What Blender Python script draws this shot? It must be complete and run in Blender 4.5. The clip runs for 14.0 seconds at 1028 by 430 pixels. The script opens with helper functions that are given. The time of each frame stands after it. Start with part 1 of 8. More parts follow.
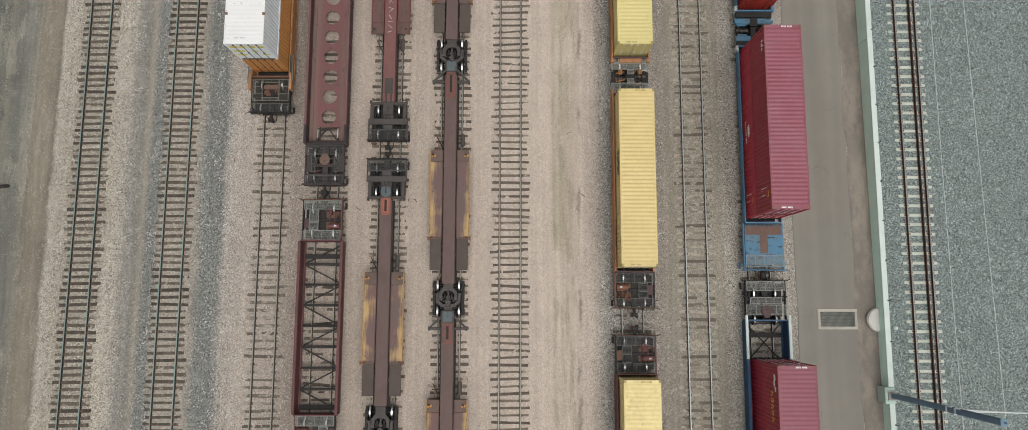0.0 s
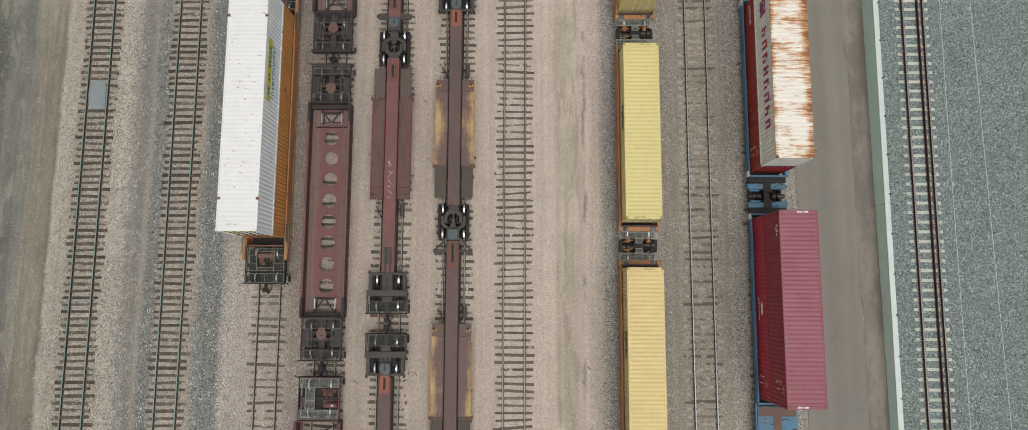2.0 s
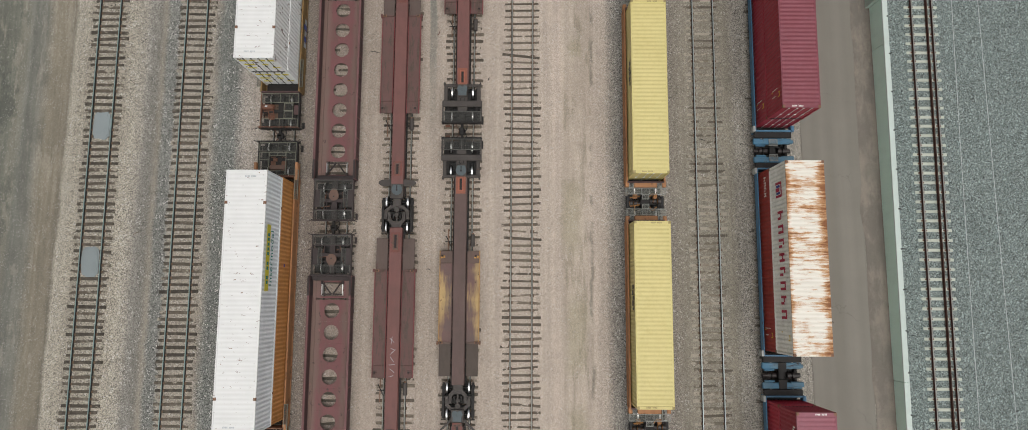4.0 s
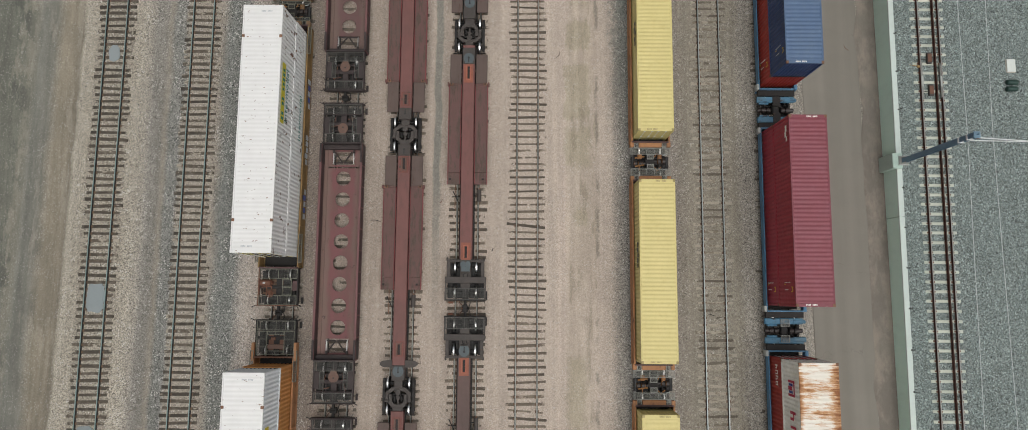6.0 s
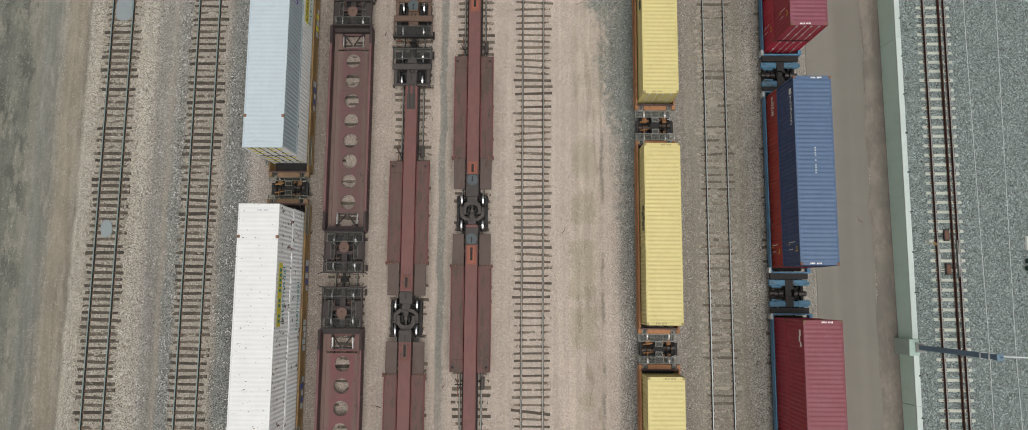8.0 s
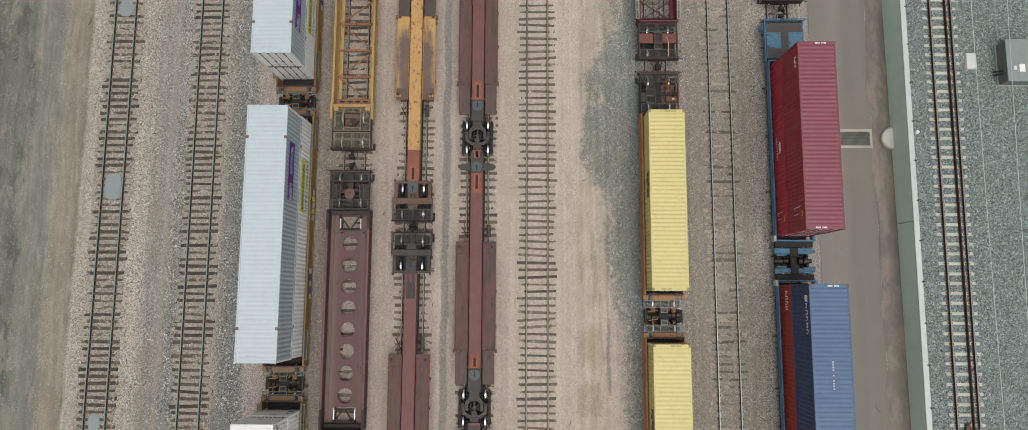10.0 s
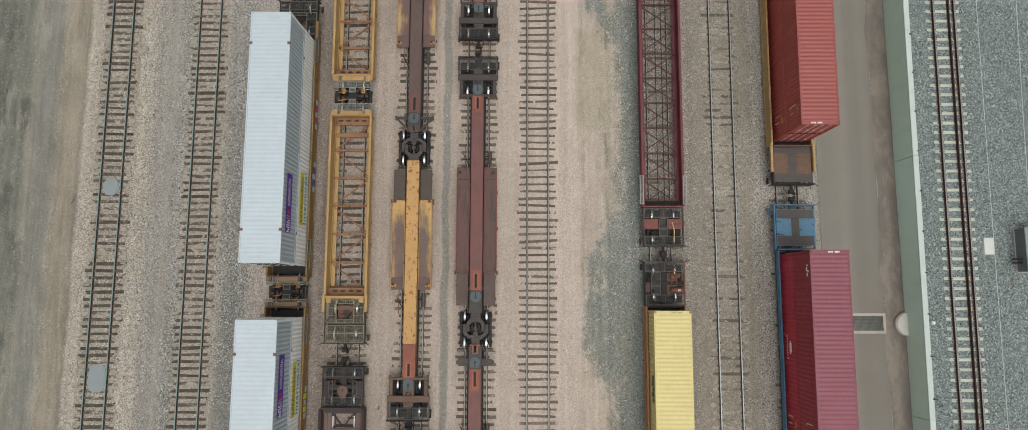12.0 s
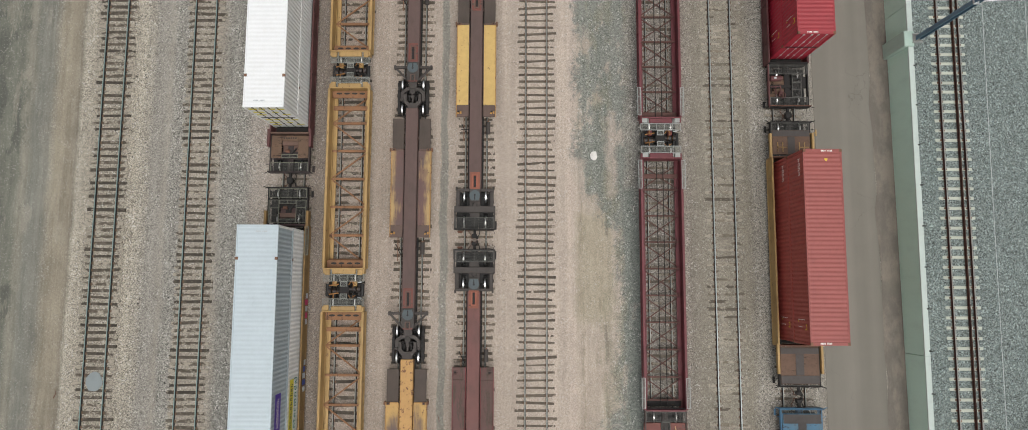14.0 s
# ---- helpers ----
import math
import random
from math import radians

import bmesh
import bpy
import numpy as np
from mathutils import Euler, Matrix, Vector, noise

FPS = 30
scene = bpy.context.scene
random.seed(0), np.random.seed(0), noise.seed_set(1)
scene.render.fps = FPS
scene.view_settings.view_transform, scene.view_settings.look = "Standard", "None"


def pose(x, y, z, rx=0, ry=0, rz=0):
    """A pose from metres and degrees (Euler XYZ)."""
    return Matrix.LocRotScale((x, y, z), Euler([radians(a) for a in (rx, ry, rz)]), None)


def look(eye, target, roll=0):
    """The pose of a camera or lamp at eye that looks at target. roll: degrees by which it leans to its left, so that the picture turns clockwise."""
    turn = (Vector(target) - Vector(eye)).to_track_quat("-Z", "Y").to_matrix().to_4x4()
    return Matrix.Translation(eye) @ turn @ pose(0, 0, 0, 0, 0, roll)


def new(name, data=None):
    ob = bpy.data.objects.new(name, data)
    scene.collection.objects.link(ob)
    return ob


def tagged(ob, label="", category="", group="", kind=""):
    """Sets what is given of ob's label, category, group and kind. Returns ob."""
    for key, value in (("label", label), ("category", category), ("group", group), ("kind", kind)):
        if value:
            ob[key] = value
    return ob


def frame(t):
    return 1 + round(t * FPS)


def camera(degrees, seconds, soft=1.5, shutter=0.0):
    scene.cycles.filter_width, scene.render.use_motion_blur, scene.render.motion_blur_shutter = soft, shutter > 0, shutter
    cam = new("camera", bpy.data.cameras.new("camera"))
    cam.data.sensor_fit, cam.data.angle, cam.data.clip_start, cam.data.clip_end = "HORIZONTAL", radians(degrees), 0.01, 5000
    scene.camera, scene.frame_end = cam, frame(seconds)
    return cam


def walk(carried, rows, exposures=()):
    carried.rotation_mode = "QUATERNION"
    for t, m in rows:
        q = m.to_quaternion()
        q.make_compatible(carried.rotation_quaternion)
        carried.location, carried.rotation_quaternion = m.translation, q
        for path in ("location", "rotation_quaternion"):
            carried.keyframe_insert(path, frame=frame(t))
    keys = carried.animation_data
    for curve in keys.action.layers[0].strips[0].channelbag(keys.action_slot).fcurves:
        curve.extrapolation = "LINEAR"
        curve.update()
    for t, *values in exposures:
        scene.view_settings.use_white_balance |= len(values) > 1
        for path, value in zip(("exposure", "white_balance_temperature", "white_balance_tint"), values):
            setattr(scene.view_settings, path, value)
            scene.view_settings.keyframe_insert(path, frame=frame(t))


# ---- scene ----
cam = camera(73.54, 14.0, soft=0.85)
# seconds, eye x, y, z, turn about x, y, z
PATH = [
    (0, 0.457, 4.648, 49.106, 7.333, 0.185, 0.148),
    (0.5, 0.518, 7.786, 49.095, 7.208, 0.250, 0.191),
    (1, 0.484, 10.866, 49.020, 7.185, 0.289, 0.211),
    (1.5, 0.393, 13.917, 48.924, 7.210, 0.310, 0.222),
    (2, 0.272, 16.962, 48.836, 7.245, 0.320, 0.233),
    (2.5, 0.140, 20.018, 48.772, 7.266, 0.324, 0.250),
    (3, 0.010, 23.094, 48.741, 7.261, 0.325, 0.274),
    (3.5, -0.111, 26.196, 48.743, 7.227, 0.326, 0.305),
    (4, -0.222, 29.328, 48.774, 7.168, 0.329, 0.340),
    (4.5, -0.322, 32.489, 48.826, 7.091, 0.334, 0.377),
    (5, -0.413, 35.677, 48.891, 7.005, 0.342, 0.410),
    (5.5, -0.498, 38.888, 48.957, 6.922, 0.354, 0.438),
    (6, -0.580, 42.119, 49.017, 6.852, 0.368, 0.457),
    (6.5, -0.661, 45.365, 49.061, 6.803, 0.384, 0.465),
    (7, -0.744, 48.622, 49.084, 6.782, 0.401, 0.461),
    (7.5, -0.830, 51.888, 49.083, 6.790, 0.419, 0.445),
    (8, -0.916, 55.161, 49.056, 6.827, 0.436, 0.419),
    (8.5, -1.002, 58.440, 49.005, 6.888, 0.450, 0.384),
    (9, -1.084, 61.726, 48.935, 6.966, 0.463, 0.344),
    (9.5, -1.158, 65.023, 48.852, 7.050, 0.472, 0.303),
    (10, -1.219, 68.334, 48.765, 7.127, 0.477, 0.266),
    (10.5, -1.263, 71.665, 48.680, 7.182, 0.478, 0.235),
    (11, -1.287, 75.026, 48.607, 7.201, 0.476, 0.216),
    (11.5, -1.289, 78.423, 48.551, 7.172, 0.469, 0.210),
    (12, -1.270, 81.868, 48.516, 7.083, 0.460, 0.216),
    (12.5, -1.235, 85.372, 48.498, 6.930, 0.449, 0.234),
    (13, -1.196, 88.946, 48.490, 6.717, 0.437, 0.255),
    (13.5, -1.171, 92.602, 48.472, 6.454, 0.425, 0.268),
    (14, -1.185, 96.349, 48.415, 6.168, 0.415, 0.257),
]
walk(cam, [(t, pose(x, y, z, a, b, c)) for t, x, y, z, a, b, c in PATH],
     [(0, -0.13), (2.0, -0.2), (3.0, -0.21), (5.5, -0.29), (6.5, -0.27), (7.5, -0.22), (10.5, -0.18), (14, -0.15)])

# ---------------- light: bright overcast day ----------------
world = bpy.data.worlds.new("overcast_sky")
scene.world = world
world.use_nodes = True
wn, wl = world.node_tree.nodes, world.node_tree.links
sky = wn.new("ShaderNodeTexSky")
sky.sky_type, sky.sun_disc = "NISHITA", False
sky.sun_elevation, sky.sun_rotation = radians(71), radians(154)
sky.air_density, sky.dust_density, sky.ozone_density = 1.0, 6.0, 1.0
grey = wn.new("ShaderNodeHueSaturation")
grey.inputs["Saturation"].default_value = 0.22
wl.new(sky.outputs[0], grey.inputs["Color"])
wl.new(grey.outputs[0], wn["Background"].inputs["Color"])
wn["Background"].inputs["Strength"].default_value = 0.13
sun = bpy.data.lights.new("sun", "SUN")
sun.energy, sun.angle, sun.color = 1.1, radians(60), (1.0, 0.985, 0.93)
sun_ob = new("sun", sun)
sun_ob.matrix_world = look((0, 0, 80), (-11, 23, 0))
tagged(sun_ob, kind="structure")


# ---------------- materials ----------------
def lin(h, k=1.0):
    c = [int(h[i:i + 2], 16) / 255 for i in (0, 2, 4)]
    return tuple(k * (v / 12.92 if v < 0.04045 else ((v + 0.055) / 1.055) ** 2.4) for v in c) + (1.0,)


class Nodes:
    """A short hand for building node trees."""

    def __init__(self, name):
        self.m = bpy.data.materials.new(name)
        self.m.use_nodes = True
        self.n, self.l = self.m.node_tree.nodes, self.m.node_tree.links
        self.p = self.n["Principled BSDF"]
        self.pos = self.n.new("ShaderNodeNewGeometry").outputs["Position"]

    def put(self, socket, value):
        if isinstance(value, bpy.types.NodeSocket):
            self.l.new(value, socket)
        else:
            socket.default_value = value[:3] if socket.type == "VECTOR" and not isinstance(value, float) else value

    def math(self, op, a, b=0.0, c=0.0, clamp=False):
        n = self.n.new("ShaderNodeMath")
        n.operation, n.use_clamp = op, clamp
        for s, v in zip(n.inputs, (a, b, c)):
            self.put(s, v)
        return n.outputs[0]

    def scaled(self, v):
        n = self.n.new("ShaderNodeVectorMath")
        n.operation = "MULTIPLY"
        self.put(n.inputs[0], self.pos)
        n.inputs[1].default_value = v
        return n.outputs[0]

    def noise(self, scale, detail=3.0, vec=None, rough=0.55, dist=0.0):
        n = self.n.new("ShaderNodeTexNoise")
        self.put(n.inputs["Vector"], vec or self.pos)
        n.inputs["Scale"].default_value, n.inputs["Detail"].default_value = scale, detail
        n.inputs["Roughness"].default_value, n.inputs["Distortion"].default_value = rough, dist
        return n.outputs["Fac"]

    def cells(self, scale, vec=None, out="Color"):
        n = self.n.new("ShaderNodeTexVoronoi")
        self.put(n.inputs["Vector"], vec or self.pos)
        n.inputs["Scale"].default_value = scale
        return n.outputs[out]

    def ramp(self, fac, stops, mode="LINEAR"):
        n = self.n.new("ShaderNodeValToRGB")
        self.put(n.inputs["Fac"], fac)
        e = n.color_ramp.elements
        n.color_ramp.interpolation = mode
        while len(e) < len(stops):
            e.new(0.5)
        for el, (p, c) in zip(e, stops):
            el.position = p
            el.color = c if len(c) == 4 else (*c, 1)
        return n.outputs["Color"]

    def step(self, fac, a, b):
        n = self.n.new("ShaderNodeMapRange")
        n.interpolation_type = "SMOOTHSTEP"
        self.put(n.inputs["Value"], fac)
        n.inputs["From Min"].default_value, n.inputs["From Max"].default_value = a, b
        return n.outputs["Result"]

    def mix(self, fac, a, b, mode="MIX"):
        n = self.n.new("ShaderNodeMix")
        n.data_type, n.blend_type = "RGBA", mode
        self.put(n.inputs[0], fac)
        self.put(n.inputs[6], a)
        self.put(n.inputs[7], b)
        return n.outputs[2]

    def value(self, col, fac):
        """Multiplies a colour by a number."""
        n = self.n.new("ShaderNodeVectorMath")
        n.operation = "SCALE"
        self.put(n.inputs[0], col)
        self.put(n.inputs["Scale"], fac)
        return n.outputs[0]

    def xyz(self):
        n = self.n.new("ShaderNodeSeparateXYZ")
        self.l.new(self.pos, n.inputs[0])
        return n.outputs

    def random(self):
        return self.n.new("ShaderNodeObjectInfo").outputs["Random"]

    def done(self, col, rough=0.8, metal=0.0, bump=None, depth=0.01, strength=0.6):
        self.put(self.p.inputs["Base Color"], col)
        self.put(self.p.inputs["Roughness"], rough)
        self.p.inputs["Metallic"].default_value = metal
        if bump is not None:
            b = self.n.new("ShaderNodeBump")
            b.inputs["Distance"].default_value, b.inputs["Strength"].default_value = depth, strength
            self.put(b.inputs["Height"], bump)
            self.l.new(b.outputs[0], self.p.inputs["Normal"])
        return self.m


def paint(name, hexcol, dirt="4a4038", amount=0.35, rough=0.5, rust="", rust_amount=0.0, vary=0.0, fade=0.1, streak=False, metal=0.0, spots=False):
    """Weathered paint or bare metal: grime, fading, streaks along the car, and rust blotches."""
    k = Nodes(name)
    col = lin(hexcol)
    big = k.noise(0.55, 4)
    mid = k.noise(3.2, 5, k.scaled((1.0, 0.35, 1.0)) if streak else None, 0.65)
    fine = k.noise(26, 3)
    c = k.mix(k.step(mid, 0.45, 0.8), col, k.mix(0.5, col, lin(dirt)))
    c = k.mix(k.math("MULTIPLY", k.step(big, 0.42, 0.75), amount), c, lin(dirt))
    c = k.value(c, k.math("MULTIPLY_ADD", fine, 0.3, 0.85))
    c = k.value(c, k.math("MULTIPLY_ADD", k.noise(1.3, 2), fade * 2, 1 - fade))
    if vary:
        c = k.value(c, k.math("MULTIPLY_ADD", k.random(), vary, 1 - vary / 2))
    if rust:
        r = k.noise(2.2, 7, k.scaled((1.7, 0.32, 1.0) if streak else (2.0, 1.5, 1.0) if spots else (0.5, 1.6, 1.0)), 0.72)
        edge = 0.70 - 0.3 * rust_amount
        c = k.mix(k.step(r, edge, edge + 0.07), c, k.mix(k.noise(9, 3), lin(rust), lin("3a2418")))
    return k.done(c, k.math("MULTIPLY_ADD", mid, 0.25, rough - 0.1), metal, k.math("ADD", fine, mid), 0.004, 0.35)


def wood(name, hexcol, cover=0.5, dust="9d9486", more=0.0):
    """Old tie timber: split grain, ties of many ages, and ballast dust lying over the ends and in patches."""
    k = Nodes(name)
    c = lin(hexcol)
    grain = k.noise(6, 5, k.scaled((0.6, 9.0, 3.0)), 0.7)
    col = k.mix(k.step(grain, 0.32, 0.72), k.value(c, 0.5), c)
    col = k.mix(k.math("MULTIPLY", k.step(k.noise(2.2, 3), 0.45, 0.75), 0.4), col, lin("8a8174"))
    col = k.value(col, k.math("MULTIPLY_ADD", k.random(), 0.72, 0.58))
    local = k.n.new("ShaderNodeTexCoord").outputs["Object"]
    sx = k.n.new("ShaderNodeSeparateXYZ")
    k.l.new(local, sx.inputs[0])
    ends = k.step(k.math("ABSOLUTE", sx.outputs[0]), 0.75, 1.35)
    patch = k.math("ADD", k.noise(1.5, 6, k.scaled((1.0, 1.6, 1.0)), 0.68), k.math("MULTIPLY", ends, 0.1))
    patch = k.math("ADD", patch, k.math("MULTIPLY_ADD", k.random(), 0.16, -0.08))
    if more:
        px, py, pz = k.xyz()
        patch = k.math("MULTIPLY_ADD", k.step(py, 15.0, 100.0), more, patch)
    stones = k.value(lin(dust), k.math("MULTIPLY_ADD", k.noise(20, 3, None, 0.7), 0.9, 0.52))
    col = k.mix(k.step(patch, 0.74 - 0.3 * cover, 0.84 - 0.3 * cover), col, stones)
    return k.done(col, 0.9, 0, grain, 0.01, 0.7)


def rubbed(name, base, bare, start, worn=None):
    """Brown deck steel with long yellow patches where loads have worn it."""
    k = Nodes(name)
    x, y, z = k.xyz()
    grain = k.noise(2.0, 5, k.scaled((4.0, 0.5, 1.0)), 0.65)
    patch = k.noise(0.42, 3, k.scaled((0.7, 0.8, 1.0)), 0.6)
    off = k.math("MINIMUM", k.math("ABSOLUTE", k.math("ADD", x, 8.75)), k.math("ABSOLUTE", k.math("ADD", x, 4.27)))
    outer = k.math("MULTIPLY_ADD", k.step(off, 0.8, 1.3), 0.16, -0.05)
    if worn:
        outer = k.math("MULTIPLY_ADD", k.step(y, *worn), 0.24, k.math("SUBTRACT", outer, 0.08))
    m = k.step(k.math("ADD", outer, k.math("MULTIPLY_ADD", grain, 0.35, k.math("MULTIPLY", patch, 0.75))), start - 0.05, start + 0.2)
    c = k.mix(k.step(k.noise(0.5, 4), 0.4, 0.65), lin(base), k.mix(0.6, lin(base), lin("5a504b")))
    c = k.mix(m, c, k.mix(k.noise(3, 4), lin(bare), k.value(lin(bare), 0.72)))
    c = k.mix(k.step(k.noise(5, 5, k.scaled((1.0, 0.6, 1.0)), 0.7), 0.62, 0.68), c, lin("4f3a30"))
    c = k.value(c, k.math("MULTIPLY_ADD", k.noise(26, 3), 0.3, 0.85))
    return k.done(c, 0.72, 0, k.noise(20, 3), 0.004, 0.35)


BANDS = [  # x where a ground surface begins to show, its colour, its share of loose stones
    (-60, "5f6056", 0.2), (-39.5, "5f6057", 0.18), (-37.5, "6a6a60", 0.15), (-37.1, "7c796d", 0.12), (-36.7, "78766b", 0.12), (-36.4, "6f6f67", 0.12), (-35.3, "737168", 0.14), (-34.95, "857f71", 0.4), (-34.7, "7f7869", 0.16), (-33.5, "837b6c", 0.18), (-33.2, "6f695d", 0.3),
    (-33.0, "a39c8e", 0.85), (-31.7, "918a7d", 0.8), (-29.3, "938c7f", 0.85), (-28.9, "a19a8c", 1.0), (-28.0, "938d82", 0.9), (-27.6, "7d7a73", 0.7), (-26.95, "7c7870", 0.6), (-26.75, "8c8578", 0.3), (-26.5, "857f73", 0.4), (-26.3, "74746e", 0.95),
    (-25.55, "72726d", 1.0), (-25.25, "968e82", 0.6), (-23.0, "938b7f", 0.55), (-22.6, "928b80", 0.7), (-22.3, "6e706b", 1.0), (-20.9, "71726d", 1.0), (-20.4, "9c948b", 0.8), (-18.6, "a1968b", 0.55),
    (-15.5, "897e74", 0.55), (-11.4, "a29589", 0.36), (2.7, "b0a396", 0.34),
]
EAST = [  # the same from the middle strip to the wall
    (2.0, "b0a396", 0.34), (2.7, "b3a599", 0.34), (3.0, "b0a395", 0.26), (4.6, "b0a396", 0.26), (5.3, "b0a397", 0.34), (6.0, "a99d91", 0.5), (6.6, "918b82", 0.8), (7.2, "837f78", 0.9), (10.4, "857e75", 0.7), (11.6, "857f73", 0.4),
    (15.0, "888275", 0.45), (15.6, "958f85", 0.8), (16.2, "989288", 0.85), (20.2, "8f897f", 0.8),
]


def ground_material():
    k = Nodes("yard_gravel")
    x, y, z = k.xyz()
    wob = k.math("MULTIPLY_ADD", k.noise(0.3, 4), 0.7, -0.35)
    wob = k.math("MULTIPLY_ADD", k.noise(3.5, 3), 0.3, k.math("SUBTRACT", wob, 0.15))
    xw = k.math("ADD", x, wob)
    spill = k.math("MULTIPLY", k.math("SUBTRACT", 1.0, k.step(y, 12.0, 72.0)), k.math("SUBTRACT", 1.0, k.step(x, -32.6, -31.6)))
    west = k.math("MULTIPLY_ADD", k.math("MULTIPLY_ADD", spill, 0.45, xw), 1 / 90, 60 / 90)
    east = k.math("MULTIPLY_ADD", xw, 1 / 20, -0.1)
    side = k.math("GREATER_THAN", xw, 2.2)
    col = k.mix(side, k.ramp(west, [((p + 60) / 90, lin(h)) for p, h, s in BANDS]), k.ramp(east, [((p - 2) / 20, lin(h)) for p, h, s in EAST]))
    loose = k.mix(side, k.ramp(west, [((p + 60) / 90, (s, s, s)) for p, h, s in BANDS]), k.ramp(east, [((p - 2) / 20, (s, s, s)) for p, h, s in EAST]))
    # olive-tan damp patches with a clear edge along the driven part of the middle strip, and dark seams
    lane = k.math("MULTIPLY", k.step(xw, 2.9, 3.15), k.math("SUBTRACT", 1.0, k.step(xw, 4.9, 5.05)))
    blot = k.math("MULTIPLY", k.step(k.noise(0.5, 5, k.scaled((1.1, 0.2, 1.0)), 0.62), 0.47, 0.52), lane)
    col = k.mix(k.math("MULTIPLY", blot, 0.6), col, lin("a6998b"))
    xs = k.math("MULTIPLY_ADD", k.noise(0.9, 5, None, 0.65), 1.1, k.math("SUBTRACT", x, 0.55))
    ys = k.math("MULTIPLY_ADD", k.noise(0.8, 5, None, 0.65), 2.4, k.math("SUBTRACT", y, 1.2))

    def spread(x0, x1, y0, y1, soft=0.12):
        """A ragged patch of ground between two distances across and two along the yard."""
        m = k.math("MULTIPLY", k.step(xs, x0 - soft, x0 + soft), k.math("SUBTRACT", 1.0, k.step(xs, x1 - soft, x1 + soft)))
        return k.math("MULTIPLY", m, k.math("MULTIPLY", k.step(ys, y0 - 2 * soft, y0 + 2 * soft), k.math("SUBTRACT", 1.0, k.step(ys, y1 - 2 * soft, y1 + 2 * soft))))

    def spreads(rows):
        total = spread(*rows[0])
        for row in rows[1:]:
            total = k.math("ADD", total, spread(*row), clamp=True)
        return total

    olive = spreads([(3.0, 4.1, 8.5, 14.5, 0.35), (3.4, 4.5, 17.0, 22.0, 0.3), (3.3, 4.6, 24.5, 29.5, 0.35), (2.9, 4.2, 33.0, 38.0, 0.35), (2.7, 4.5, 60.5, 62.7), (2.7, 4.5, 55.2, 59.3), (2.75, 4.5, 51.6, 54.4, 0.2), (3.4, 4.3, 47.3, 48.6, 0.15), (2.8, 4.4, 63.8, 66.5, 0.2), (2.8, 5.4, 94.0, 101.8, 0.3)])
    col = k.mix(k.math("MULTIPLY", olive, 0.7), col, lin("9c937f"))
    deep = k.math("MULTIPLY", k.step(k.noise(0.8, 5, k.scaled((1.6, 0.22, 1.0)), 0.66), 0.53, 0.59), lane)
    col = k.mix(k.math("MULTIPLY", deep, 0.45), col, lin("857d6b"))
    seam = k.math("MULTIPLY", k.math("SUBTRACT", 1.0, k.step(k.math("ABSOLUTE", k.math("SUBTRACT", xw, 5.0)), 0.03, 0.2)), k.step(k.noise(0.3, 5, k.scaled((0.6, 0.6, 1.0)), 0.65), 0.46, 0.56))
    col = k.mix(k.math("MULTIPLY", seam, 0.65), col, lin("6a675c"))
    # blue-grey chippings beside the eighth track, reaching further over the strip in places
    reach = k.ramp(k.math("MULTIPLY_ADD", k.math("MULTIPLY_ADD", k.noise(0.25, 4), 5.0, y), 0.01, -0.425), [(p, (v, v, v)) for p, v in ((0.0, 0.8), (0.06, 0.62), (0.26, 0.6), (0.31, 0.50), (0.36, 0.49), (0.39, 0.31), (0.45, 0.33), (0.48, 0.57), (0.6, 0.58), (0.64, 0.28), (0.8, 0.25))])
    edge = k.math("ADD", x, k.math("MULTIPLY_ADD", k.noise(0.5, 6, k.scaled((1.0, 0.45, 1.0)), 0.68), 3.0, -1.5))
    chips = k.step(k.math("MULTIPLY_ADD", k.noise(2.6, 4, None, 0.7), 2.6, k.math("MULTIPLY_ADD", reach, -10.0, edge)), 0.9, 1.9)
    chips = k.math("MULTIPLY", chips, k.math("SUBTRACT", 1.0, k.step(k.math("ADD", x, wob), 7.3, 8.0)))
    chips = k.math("MULTIPLY", chips, k.math("MULTIPLY_ADD", k.step(k.noise(0.6, 7, k.scaled((1.0, 0.5, 1.0)), 0.72), 0.35, 0.46), 0.85, 0.15))
    chips = k.math("MULTIPLY", chips, k.math("MULTIPLY", k.step(x, 1.8, 2.6), k.step(y, 48.0, 70.0)))
    bare = spreads([(2.4, 3.5, 103.4, 105.4, 0.2), (5.0, 5.7, 103.0, 108.8, 0.2), (3.2, 4.4, 101.6, 103.0, 0.2), (6.4, 8.5, 103.5, 130.0, 0.4), (3.3, 3.9, 113.0, 115.0, 0.2)])
    chips = k.math("MULTIPLY", chips, k.math("MULTIPLY_ADD", bare, -0.8, 1.0))
    col = k.mix(k.math("MULTIPLY", chips, 0.82), col, lin("6d746e"))
    loose = k.mix(chips, loose, (0.6, 0.6, 0.6, 1.0))
    moss = k.math("MULTIPLY", k.step(k.noise(0.45, 6, k.scaled((1.0, 0.35, 1.0)), 0.7), 0.5, 0.6), k.math("MULTIPLY", k.step(xw, 2.6, 3.2), k.math("SUBTRACT", 1.0, k.step(xw, 6.0, 7.2))))
    moss = k.math("MULTIPLY", moss, k.step(y, 58.0, 82.0))
    col = k.mix(k.math("MULTIPLY", moss, 0.45), col, lin("85826f"))
